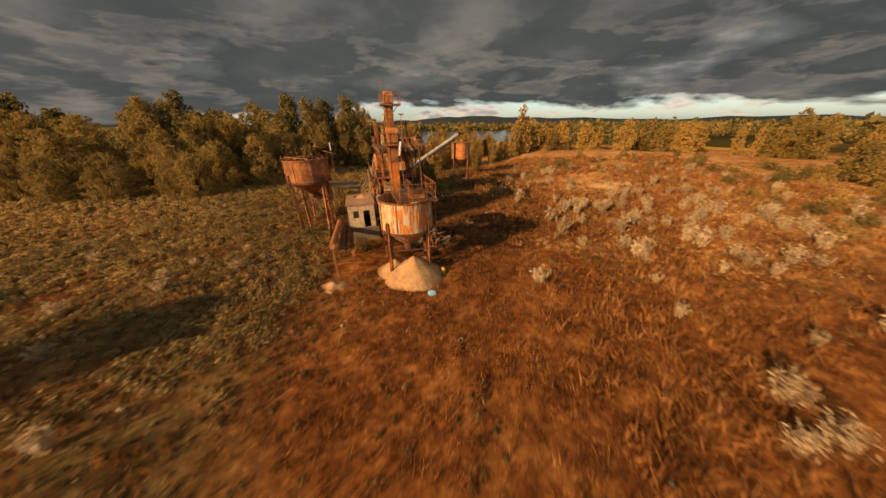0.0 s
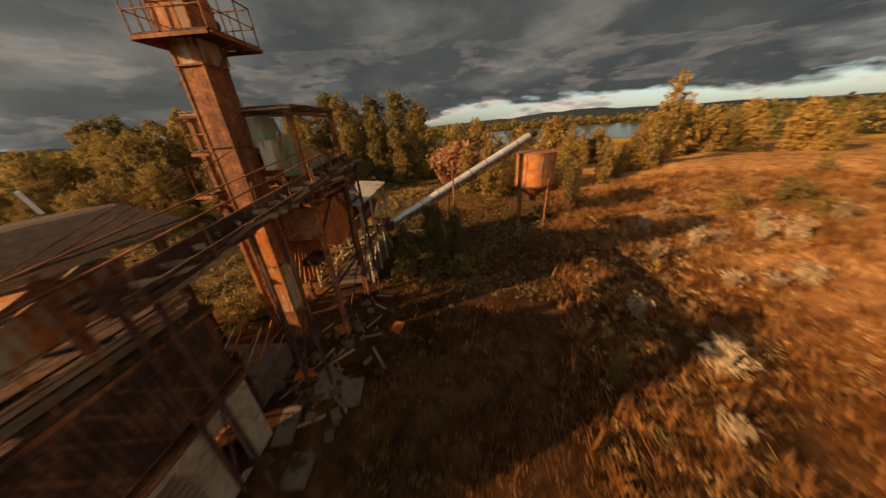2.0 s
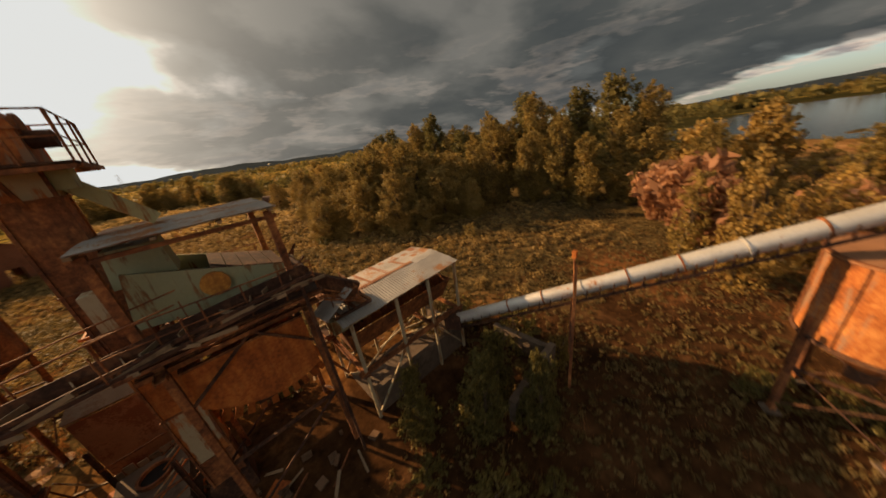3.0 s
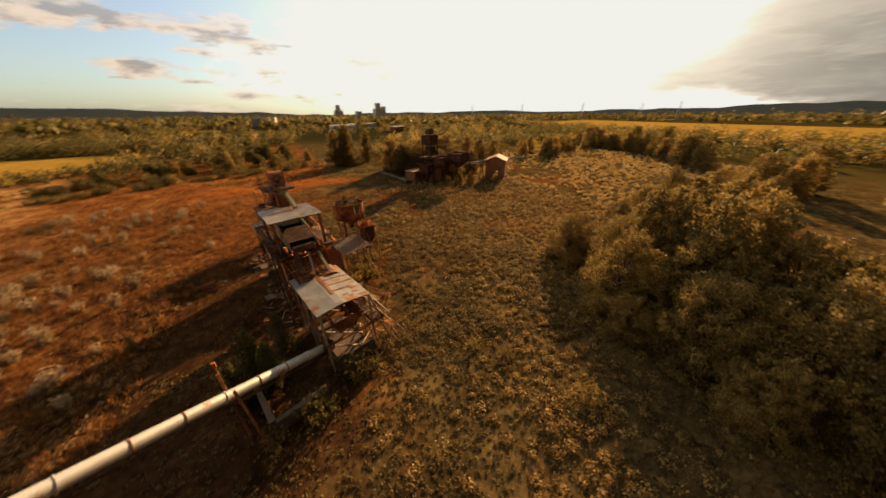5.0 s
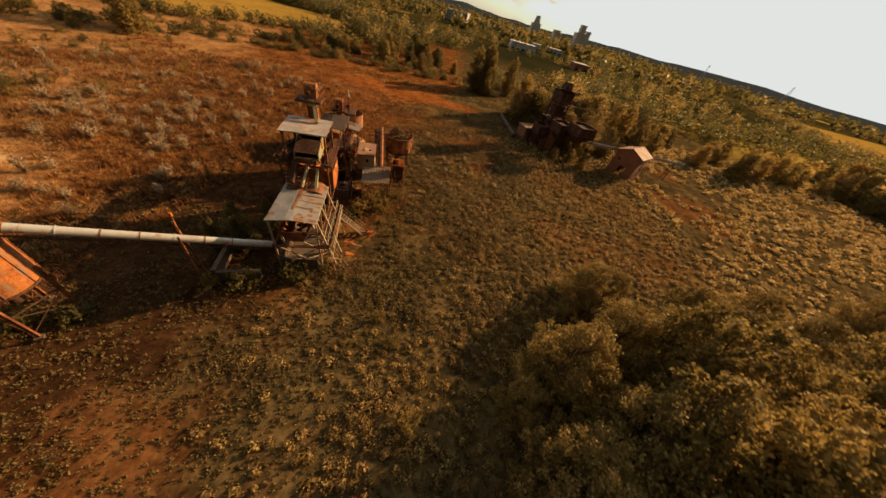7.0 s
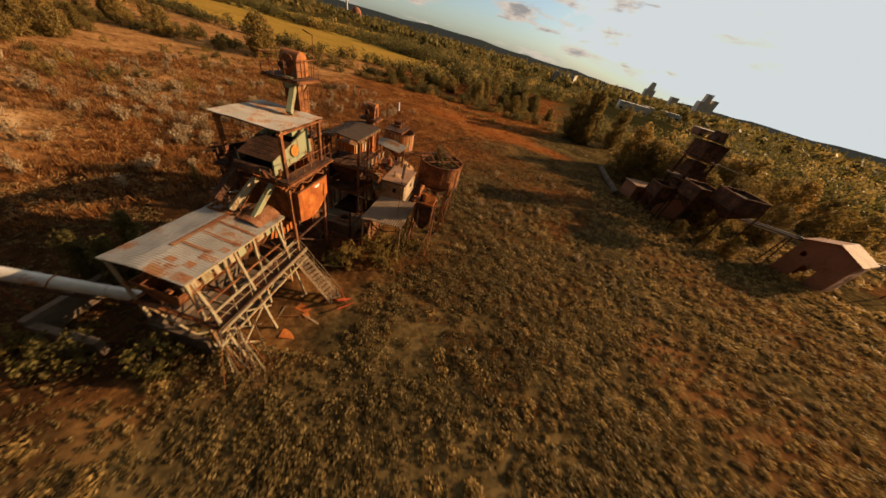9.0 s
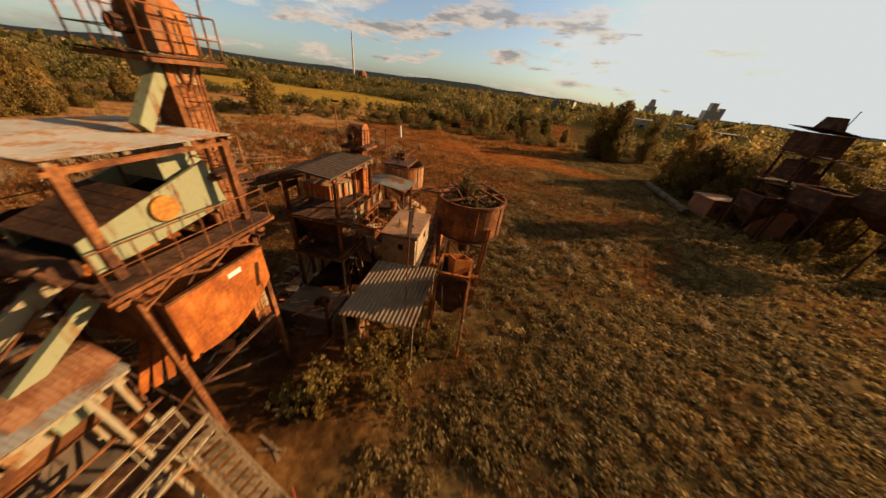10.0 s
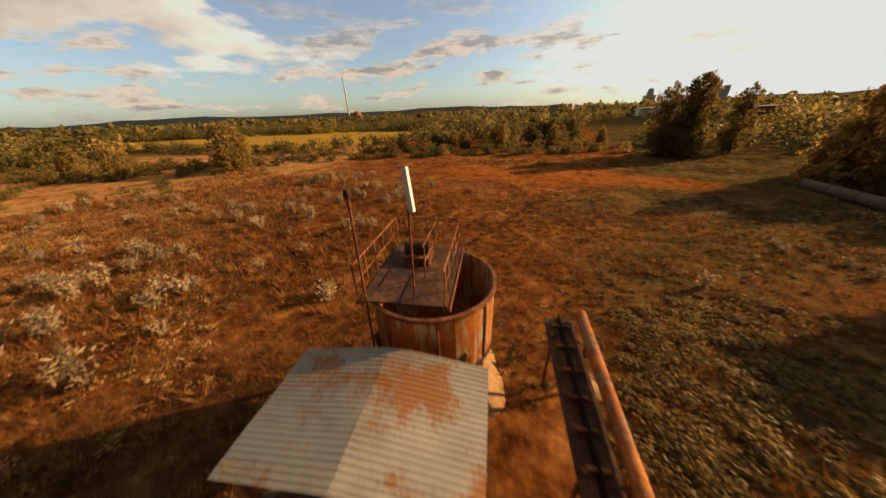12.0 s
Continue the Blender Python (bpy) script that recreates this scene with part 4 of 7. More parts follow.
far_hedge([(52, -100), (63, -72), (82, -38), (120, -29), (170, -29), (245, -6)], 170, 1.8, 3.6, 0.34, 150, LEAF_DARK)
far_hedge([(64, -137), (92, -145), (132, -136), (192, -124), (330, -46)], 130, 2.6, 7.0, 0.5, 150, LEAF_DARK)
far_hedge([(178, -222), (176, -120), (292, -146)], 110, 3.0, 6.0, 0.6, 110, LEAF_DARK)
far_hedge([(-284, 92), (-268, -60), (-310, -220), (-380, -376)], 220, 5.0, 7.0, 0.8, 90, LEAF)


def clear_land(x, y):
    a = np.degrees(np.arctan2(x, y))
    east_field = (x > 50) & (x < 335) & (y < -18 - (x < 130) * (130 - x) * 0.25) & (y > -138 + np.clip(x - 130, 0, 200) * 0.40)
    east_field |= (x > 172) & (x < 305) & (y < -112) & (y > -318)
    west_field = (x < -283) & (x > -645) & (y < 115) & (y > -425)
    west_field |= (x < -60) & (x > -165) & (y > -75) & (y < 60)
    lake = (x > -95) & (x < 155) & (y > 148) & (y < 485)
    return ~(east_field | west_field | lake) & (waves(x, y, 0.006, 4.0) + 0.6 * waves(x, y, 0.02, 2.0) > -0.9)


far_woods(450, 115, 420, 7.5, 0.85, 120, LEAF, clear_land)
far_woods(1750, 120, 420, 7.5, 0.85, 120, LEAF_DARK, clear_land)
far_woods(300, 115, 420, 7.5, 0.85, 120, LEAF_GOLD, clear_land)
far_woods(1500, 400, 1900, 11.0, 4.5, 22, LEAF, clear_land)
far_woods(3600, 400, 2400, 11.0, 4.5, 22, LEAF_DARK, clear_land)


def south(x, y):
    return (y < -56) & (x > -190) & clear_land(x, y) & (waves(x, y, 0.035, 7.0) > -0.35)


far_woods(300, 95, 330, 6.0, 0.55, 120, LEAF, south)
far_woods(2700, 95, 330, 6.0, 0.55, 110, LEAF_DARK, south)
for proto in poplars + broad + broad_dark[:1] + darks + willows + far_willows + golds + bushes + [russet] + weeds:
    for o in (*proto.children_recursive, proto):
        bpy.data.objects.remove(o)

# ---- the gravel plant ----
def tank(name, u, v, R, z_rim, z_cyl, z_out, mat, label, leg_r, feet=0.0, turn=45, thick=0.05, group="tanks", out_r=0.35, leg_mat=None):
    th = thing(name, at(u, v, 0, turn), label, "tank", group)
    leg_mat = leg_mat or RUST
    part("shell", lathe(B(), (0, 0, 0), [(R, z_cyl), (R, z_rim), (R - thick, z_rim), (R - thick, z_cyl)], 40, True), mat, th, smooth=False)
    part("cone", lathe(B(), (0, 0, 0), [(R - 0.01, z_cyl + 0.02), (out_r, z_out), (out_r - 0.04, z_out), (R - thick, z_cyl + 0.05)], 40, True), mat, th)
    part("rim_ring", lathe(B(), (0, 0, 0), [(R + 0.06, z_rim - 0.09), (R + 0.06, z_rim + 0.03), (R - 0.03, z_rim + 0.03), (R - 0.03, z_rim - 0.09)], 40, True), RUST, th)
    part("lower_ring", lathe(B(), (0, 0, 0), [(R + 0.05, z_cyl - 0.05), (R + 0.05, z_cyl + 0.10), (R - 0.02, z_cyl + 0.10), (R - 0.02, z_cyl - 0.05)], 40, True), RUST_DARK, th)
    part("outlet", lathe(B(), (0, 0, 0), [(out_r, z_out - 0.45), (out_r, z_out + 0.05), (out_r - 0.04, z_out + 0.05), (out_r - 0.04, z_out - 0.45)], 16, True), RUST_DARK, th)
    for k in range(8):
        a = math.pi / 4 * k + 0.39
        part("shell_rib", beam(B(), ((R + 0.02) * math.cos(a), (R + 0.02) * math.sin(a), z_cyl), ((R + 0.02) * math.cos(a), (R + 0.02) * math.sin(a), z_rim), 0.05), RUST, th)
    P = []
    for k in range(4):
        a = math.pi / 2 * k
        c, s = math.cos(a), math.sin(a)
        P.append(((leg_r + 0.35) * c, (leg_r + 0.35) * s, (R + 0.05) * c, (R + 0.05) * s))
        part("leg", channel(B(), (P[k][0], P[k][1], feet - 0.3), (P[k][2], P[k][3], z_cyl + 0.8), 0.18, 0.20), leg_mat, th)
        part("foot_plate", box(B(), (P[k][0], P[k][1], feet + 0.03), (0.45, 0.45, 0.12)), CONCRETE, th)
    for k in range(4):
        a, b = P[k], P[(k + 1) % 4]
        lo, hi = feet + (z_cyl - feet) * 0.12, feet + (z_cyl - feet) * 0.62

        def on(p, z):
            f = (z - feet) / (z_cyl + 0.8 - feet)
            return (p[0] + (p[2] - p[0]) * f, p[1] + (p[3] - p[1]) * f, z)
        part("cross_brace", beam(B(), on(a, lo), on(b, hi), 0.06, 0.03), RUST_DARK, th)
        part("cross_brace", beam(B(), on(b, lo), on(a, hi), 0.06, 0.03), RUST_DARK, th)
        part("tie_beam", beam(B(), on(a, hi), on(b, hi), 0.08), RUST_DARK, th)
    return th


# the southern tank, over its gravel heap, with a railed deck
tank("hopper_tank", 0.30, -12.3, 1.9, 5.6, 3.4, 2.1, TANK_PAINT, "open cream and rust steel hopper tank over a gravel heap", 1.6, 0.0, 38)
deck = thing("tank_walkway", at(0.05, -12.3, 5.66), "rusty railed walkway laid over the open tank", "walkway")
part("deck", box(B(), (0.75, -0.2, 0.06), (2.4, 3.4, 0.07)), RUST_DARK, deck)
part("side_beam", channel(B(), (-0.45, -1.95, 0.0), (-0.45, 1.55, 0.0), 0.12, 0.18), RUST, deck)
part("side_beam", channel(B(), (1.95, -1.95, 0.0), (1.95, 1.55, 0.0), 0.12, 0.18), RUST, deck)
part("machine_base", box(B(), (0.9, -0.9, 0.22), (0.9, 0.9, 0.26)), RUST, deck)
part("machine_drum", rod(B(), (0.5, -0.9, 0.5), (1.3, -0.9, 0.5), 0.24, 18), RUST_DARK, deck)
railing(deck, [(1.95, 1.5, 0.1), (1.95, -1.9, 0.1), (-0.4, -1.9, 0.1), (-0.4, 1.5, 0.1)], RUST, 1.05, 0.62)
railing(deck, [(0.4, 0.3, 0.1), (0.4, -1.9, 0.1)], RUST, 1.05, 0.7)


def yard_lamp(u, v, z0, z1, turn, back=False):
    th = thing("yard_lamp", at(u, v, 0, turn), "white tube lamp tilted on a thin rusty pole", "lamp", "yard lamps")
    part("pole", rod(B(), (0, 0, z0), (-0.1, 0.0, z1 - 0.5), 0.028, 8), RUST, th)
    part("lamp_body", box(B(), (-0.10, 0.0, z1 - 0.1), (0.05, 0.14, 0.9), pose(0, 0, 0, 10, 8, 0)), SIGN_WHITE, th, "white lamp diffuser")
    part("back_casing", box(B(), (-0.16, 0.0, z1 - 0.1), (0.06, 0.17, 0.95), pose(0, 0, 0, 10, 8, 0)), RUST_DARK if back else SIGN_WHITE, th)
    return th


yard_lamp(0.5, -11.0, 5.7, 8.8, 0)
yard_lamp(-5.35, 4.45, 0.0, 8.1, -40, True)
mast = thing("lamp_mast", at(2.05, -10.9, 0.0), "thin rusty lamp mast beside the tank", "mast")
part("pole", rod(B(), (0, 0, 0), (-0.3, 0, 8.55), 0.035, 8), RUST, mast)
part("lamp_head", rod(B(), (-0.3, 0, 8.55), (-0.3, 0, 8.75), 0.10, 10, 0.06), RUST_DARK, mast)
part("bracket", rod(B(), (-0.05, 0, 4.9), (-0.5, -0.3, 4.9), 0.03, 6), RUST, mast)


def heap(name, u, v, r, h, mat, label, cat, seed, ell=1.0):
    bm, n, k = B(), 48, 14
    rings = []
    for j in range(k + 1):
        f = j / k
        ring = []
        for i in range(n):
            a = 2 * math.pi * i / n
            w = noise.noise(Vector((math.cos(a) * 1.3 + seed, math.sin(a) * 1.3, f * 2)))
            rr = r * f * (1 + 0.16 * w)
            z = h * (1 - f) ** 0.92 + 0.10 * noise.noise(Vector((rr * math.cos(a) * 1.7, rr * math.sin(a) * 1.7, seed))) - 0.08 * f
            ring.append(bm.verts.new((rr * math.cos(a) * ell, rr * math.sin(a), z - 0.12 * (j == k))))
        rings.append(ring)
    for p, q in zip(rings, rings[1:]):
        for i in range(n):
            bm.faces.new((p[i], p[(i + 1) % n], q[(i + 1) % n], q[i]))
    bmesh.ops.remove_doubles(bm, verts=bm.verts, dist=0.001)
    ob = put(name, bm, mat, None, "", True)
    ob.matrix_basis = at(u, v, 0)
    return tagged(ob, label, cat)


heap("gravel_mound", 0.35, -13.8, 2.25, 1.65, GRAVEL, "pale ochre gravel heap spilled under the tank", "gravel heap", 1.0)
heap("gravel_mound", -0.9, -12.7, 1.5, 1.05, GRAVEL, "pale ochre gravel heap spilled under the tank", "gravel heap", 4.0)
heap("sand_mound", -5.35, -13.45, 1.0, 0.28, SAND, "low sandy heap in the grass", "sand heap", 7.0)
heap("sand_mound", -6.3, -1.2, 1.3, 0.16, SAND, "low sandy heap at the tank's feet", "sand heap", 9.0)

# the light canopy beside the tank
can = thing("sheet_canopy", at(0.95, -8.6), "pale corrugated canopy on thin posts beside the tank", "canopy")
part("roof_sheet", corrugated(B(), -2.45, 2.45, -1.45, 1.45, lambda x, y: 4.98 - 0.17 * abs(x + 0.2), 0.115, 0.018, rows=8, across="y", sag=0.05), SHEET_GREY, can)
for x in (-2.2, 0.0, 2.2):
    for y in (-1.25, 1.25):
        part("post", beam(B(), (x, y, -0.1), (x, y, 4.86 - 0.17 * abs(x)), 0.09), RUST, can)
for y in (-1.25, 1.25):
    part("purlin", beam(B(), (-2.3, y, 4.52), (0, y, 4.88), 0.07, 0.12), WOOD, can)
    part("purlin", beam(B(), (0, y, 4.88), (2.3, y, 4.52), 0.07, 0.12), WOOD, can)
part("platform", box(B(), (0.1, 0, 2.5), (4.2, 2.5, 0.12)), RUST_DARK, can)
part("brace", beam(B(), (-2.2, 1.25, 2.6), (-0.6, 1.25, 4.6), 0.06), CREAM_STEEL, can)
part("brace", beam(B(), (-1.0, 1.25, 0.1), (0.4, 1.25, 2.5), 0.06), RUST, can)
part("drum", rod(B(), (-1.1, 0.7, 2.56), (-1.1, 0.7, 3.35), 0.3, 16), RUST_ORANGE, can, "small rust-orange drum")
part("motor", rod(B(), (0.4, 0.2, 2.9), (1.3, 0.2, 2.9), 0.33, 14), RUST_DARK, can)
railing(can, [(-2.1, 1.2, 2.56), (2.1, 1.2, 2.56)], RUST, 0.95, 0.9)

# the cabin on its plinth
cab = thing("cabin", at(-2.9, -3.55), "small flat-roofed plastered cabin on a rubble plinth", "cabin")
part("plinth", box(B(), (0, 0, 0.6), (2.9, 4.3, 1.4)), CONCRETE, cab, "crumbling concrete plinth")
H0, H1 = 1.3, 3.5


def wall_with_holes(x0, x1, y, z0, z1, holes, t, m):
    """A wall in the plane y with rectangular holes (x0, x1, z0, z1) through it."""
    bm = B()
    xs = sorted({x0, x1, *(h[0] for h in holes), *(h[1] for h in holes)})
    zs = sorted({z0, z1, *(h[2] for h in holes), *(h[3] for h in holes)})
    for a, b in zip(xs, xs[1:]):
        for c, d in zip(zs, zs[1:]):
            if not any(h[0] <= a and b <= h[1] and h[2] <= c and d <= h[3] for h in holes):
                box(bm, ((a + b) / 2, y, (c + d) / 2), (b - a, t, d - c))
    bmesh.ops.remove_doubles(bm, verts=bm.verts, dist=0.0005)
    bmesh.ops.transform(bm, matrix=m, verts=bm.verts)
    return bm


part("wall", wall_with_holes(-1.2, 1.2, -1.95, H0, H1, [(-0.75, -0.25, 2.25, 2.95), (0.15, 0.75, 1.32, 2.95)], 0.16, Matrix.Identity(4)), PLASTER, cab)
part("wall", wall_with_holes(-1.2, 1.2, 1.95, H0, H1, [(-0.35, 0.05, 2.5, 3.0)], 0.16, Matrix.Identity(4)), PLASTER, cab)
part("wall", wall_with_holes(-1.87, 1.87, 1.12, H0, H1, [(-0.9, -0.3, 2.3, 2.9)], 0.16, pose(0, 0, 0, 0, 0, 90)), PLASTER, cab)
part("wall", wall_with_holes(-1.87, 1.87, 1.12, H0, H1, [(-0.5, 0.4, 2.1, 3.0)], 0.16, pose(0, 0, 0, 0, 0, -90)), PLASTER, cab)
# floor coloured near-black in place of the shade indoors
part("floor", box(B(), (0, 0, 1.29), (2.38, 3.98, 0.06)), DARK, cab)
for c, s in (((-0.5, -1.95, 2.6), (0.5, 0.05, 0.7)), ((-0.15, 1.95, 2.75), (0.4, 0.05, 0.5))):
    w = part("window", box(B(), c, s), GLASS_DARK, cab, "dusty dark pane")
    for dx_ in (-1, 1):
        part("frame_side", box(B(), (c[0] + dx_ * s[0] / 2, c[1], c[2]), (0.05, 0.10, s[2])), WOOD, w)
    for dz_ in (-1, 1):
        part("frame_rail", box(B(), (c[0], c[1], c[2] + dz_ * s[2] / 2), (s[0] + 0.05, 0.10, 0.05)), WOOD, w)
roofb = box(B(), (0, 0, 3.60), (2.62, 4.22, 0.18))
bmesh.ops.bevel(roofb, geom=roofb.edges[:], offset=0.03, segments=2, affect="EDGES")
part("roof", roofb, CABIN_ROOF, cab, "tan flat roof stained by rain")
part("fascia", box(B(), (0, -2.07, 3.58), (2.7, 0.05, 0.2)), SHEET_TAN, cab)
part("vent_pipe", rod(B(), (0.35, 0.65, 3.66), (0.42, 0.65, 4.25), 0.035, 8), RUST, cab)
part("roof_hatch", lathe(B(), (-0.45, 0.45, 3.69), [(0.17, 0.0), (0.17, 0.06), (0.12, 0.06), (0.12, 0.0)], 16, True), DARK, cab)
mound = heap("sand_patch", -2.60, -3.1, 0.85, 0.20, SAND, "drift of pale sand lying on the cabin roof", "sand heap", 12.0)
mound.location.z = 3.70


# bucket elevators
def elevator(name, u, v, top, w, d, plat, label, dome_r):
    th = thing(name, at(u, v), label, "bucket elevator", "bucket elevators")
    z, k = 0.0, 0
    while z < plat - 0.05:
        n = min(2.35, plat - z)
        seg = box(B(), (0, 0, z + n / 2), (w, d, n - 0.02))
        part("casing", seg, (RUST, TANK_PAINT, RUST_ORANGE, RUST)[k % 4], th)
        part("flange", box(B(), (0, 0, z + n), (w + 0.12, d + 0.12, 0.05)), RUST, th)
        for sx in (-1, 1):
            for sy in (-1, 1):
                part("corner_angle", box(B(), (sx * w / 2, sy * d / 2, z + n / 2), (0.07, 0.07, n - 0.06)), RUST, th)
        z, k = z + n, k + 1
    part("boot", box(B(), (0, 0, 0.5), (w + 0.35, d + 0.3, 1.1)), RUST_DARK, th)
    # head: a half drum on a box
    r = dome_r
    bm = B()
    prof = [(-r, 0.0)] + [(-r * math.cos(math.pi * i / 14), 0.72 + r * math.sin(math.pi * i / 14)) for i in range(15)] + [(r, 0.0)]
    a = [bm.verts.new((-d / 2 - 0.06, x, plat + y)) for x, y in prof]
    b = [bm.verts.new((d / 2 + 0.06, x, plat + y)) for x, y in prof]
    bm.faces.new(a)
    bm.faces.new(b[::-1])
    for i in range(len(prof)):
        j = (i + 1) % len(prof)
        bm.faces.new((a[i], b[i], b[j], a[j]))
    part("head", bm, TANK_RUST, th, "rounded rusty head casing")
    part("head_band", box(B(), (0, 0, plat + 0.72), (d + 0.18, 2 * r + 0.06, 0.06)), RUST, th)
    part("drive_motor", rod(B(), (0.15, w / 2 + 0.1, plat + 0.5), (0.15, w / 2 + 0.55, plat + 0.5), 0.2, 14), RUST_DARK, th)
    part("pulley", rod(B(), (0, w / 2 + 0.09, plat + 0.75), (0, w / 2 + 0.16, plat + 0.75), 0.33, 20), RUST, th)
    # ladder with hoops down the casing
    lx = -w / 2 - 0.16
    for sy in (-0.2, 0.2):
        part("ladder_stile", rod(B(), (lx, sy, 0.4), (lx, sy, plat + 0.9), 0.022, 6), RUST, th)
    q = 0.7
    while q < plat:
        part("ladder_rung", rod(B(), (lx, -0.2, q), (lx, 0.2, q), 0.014, 5), RUST, th)
        q += 0.36
    q = 2.8
    while q < plat:
        hoop = B()
        pts = [Vector((lx - 0.36 * math.sin(math.pi * i / 8), -0.3 * math.cos(math.pi * i / 8), q)) for i in range(9)]
        strip = []
        for pt in pts:
            strip.append([hoop.verts.new(pt + Vector((0, 0, dz))) for dz in (-0.018, 0.018)])
        for c0, c1 in zip(strip, strip[1:]):
            hoop.faces.new((c0[0], c1[0], c1[1], c0[1]))
        bmesh.ops.solidify(hoop, geom=hoop.faces[:], thickness=0.012)
        part("ladder_hoop", hoop, RUST, th)
        q += 0.95
    return th


def platform(th, x0, x1, y0, y1, z, rail=True, gap=0.7, boards=True):
    for x in (x0, x1):
        part("edge_beam", channel(B(), (x, y0, z - 0.1), (x, y1, z - 0.1), 0.10, 0.18), RUST, th)
    for y in (y0, y1):
        part("edge_beam", channel(B(), (x0, y, z - 0.1), (x1, y, z - 0.1), 0.10, 0.18), RUST, th)
    n = max(2, round((x1 - x0) / 0.28))
    for k in range(n):
        a, b = x0 + (x1 - x0) * k / n, x0 + (x1 - x0) * (k + 1) / n
        part("deck_board", box(B(), ((a + b) / 2, (y0 + y1) / 2, z + random.uniform(-0.008, 0.012)), (b - a - 0.015, y1 - y0 + random.uniform(-0.1, 0.1), 0.045)), RUST_DARK, th)
    if rail:
        railing(th, [(x0, y0, z), (x1, y0, z), (x1, y1, z), (x0, y1, z), (x0, y0, z)], RUST, 1.05, gap)


T1 = elevator("bucket_elevator", 1.85, 5.65, 13.8, 0.82, 0.95, 12.55, "tall rusted bucket elevator with a railed head platform", 0.54)
platform(T1, -0.95, 1.3, -0.95, 1.2, 12.45)
for sx in (-0.9, 1.1):
    part("bracket", beam(B(), (sx * 0.45, 0.0, 11.6), (sx, 0.0, 12.35), 0.07), RUST, T1)
part("chute", hull_box(B(), rect(-0.3, 0.3, 0.4, 0.85, 11.9), rect(-0.3, 0.3, 0.4, 0.85, 12.5)), GREEN_PAINT, T1)
part("chute", beam(B(), (-0.2, 0.5, 12.15), (-0.55, 1.75, 10.75), 0.38, 0.28), GREEN_PAINT, T1, "pale green sloping chute")
platform(T1, -1.15, -0.5, -0.45, 0.75, 9.3, gap=0.6)
part("lamp_pole", rod(B(), (-0.8, -0.7, 12.5), (-0.85, -0.75, 14.7), 0.03, 6), RUST, T1)
part("lamp_arm", beam(B(), (-0.85, -0.75, 14.7), (-0.3, -0.7, 14.85), 0.05, 0.03), RUST, T1)

T2 = elevator("bucket_elevator", 0.75, -3.8, 9.9, 0.70, 0.85, 8.75, "lower rusted bucket elevator with a railed head platform", 0.52)
platform(T2, -0.8, 0.85, -0.8, 0.8, 8.65)
part("lamp_pole", rod(B(), (1.1, 0.7, 8.7), (1.1, 0.7, 11.1), 0.035, 6), RUST, T2)
part("lamp_arm", beam(B(), (0.85, 0.7, 11.1), (1.35, 0.7, 11.1), 0.10, 0.05), RUST_DARK, T2)
part("chute", beam(B(), (0.1, 0.45, 8.3), (0.1, 1.9, 7.1), 0.45, 0.4), RUST, T2)

# the sizing house: high deck with a screen under a felt roof
sz = thing("screen_house", at(1.15, -0.8), "tall open screening house with a dark felt roof", "screen house")
RX0, RX1, RY0, RY1 = -1.7, 1.7, -2.3, 2.75


def felt_z(x, y):
    return 8.32 - 0.10 * max(0.0, 0.15 - x) - 0.30 * max(0.0, x - 0.15)


cols, rows_ = 12, 20
for j in range(rows_):
    for i in range(cols):
        a, b = RX0 + (RX1 - RX0) * i / cols, RX0 + (RX1 - RX0) * (i + 1) / cols
        c, d = RY0 + (RY1 - RY0) * j / rows_, RY0 + (RY1 - RY0) * (j + 1) / rows_
        g, lift = 0.006, random.uniform(0, 0.008)
        bm = hull_box(B(), [(a + g, c + g, felt_z(a, c) - 0.03), (b - g, c + g, felt_z(b, c) - 0.03), (b - g, d - g, felt_z(b, d) - 0.03), (a + g, d - g, felt_z(a, d) - 0.03)],
                      [(a + g, c + g, felt_z(a, c) + lift), (b - g, c + g, felt_z(b, c) + lift), (b - g, d - g, felt_z(b, d) + lift + 0.012), (a + g, d - g, felt_z(a, d) + lift + 0.012)])
        part("roof_panel", bm, FELT, sz)
for x0_, x1_ in ((RX0, 0.14), (0.16, RX1)):
    part("roof_underlay", hull_box(B(), [(x, y, felt_z(x, 0) - 0.09) for x, y in ((x0_, RY0), (x1_, RY0), (x1_, RY1), (x0_, RY1))],
                                   [(x, y, felt_z(x, 0) - 0.04) for x, y in ((x0_, RY0), (x1_, RY0), (x1_, RY1), (x0_, RY1))]), WOOD, sz)
for k in range(0, 13, 3):
    y = RY0 + 0.12 + 0.34 * k + random.uniform(-0.08, 0.08)
    n_ = random.uniform(0.10, 0.28)
    part("eave_board", box(B(), (RX0 + 0.07 + random.uniform(-0.02, 0.02), y, felt_z(RX0, 0) - 0.12 - n_ / 2), (0.035, random.uniform(0.24, 0.33), n_), pose(0, 0, 0, random.uniform(-3, 3), 0, 0)), (SHEET_TAN, WOOD, RUST)[k % 3], sz)
for k in range(0, 9, 2):
    y = RY0 + 0.2 + 0.46 * k
    part("parapet_sheet", box(B(), (-2.2 + random.uniform(-0.05, 0.05), y, 5.62 + random.uniform(0, 0.25)), (0.03, 0.42, random.uniform(0.5, 0.95)), pose(0, 0, 0, random.uniform(-5, 5), random.uniform(-6, 6), 0)), (WOOD, RUST, SHEET_TAN)[k % 3], sz)
for k in range(7):
    p_, q_ = Vector((-1.9 - 0.14 * k, 2.1 - 0.3 * k, 5.2 - 0.28 * k)), Vector((-2.2 - 0.10 * k, -2.2 - 0.2 * (k % 3), 3.5 - 0.30 * k))
    part("fallen_batten", beam(B(), p_, q_, 0.07, 0.05), (WOOD, CREAM_STEEL, RUST)[k % 3], sz)
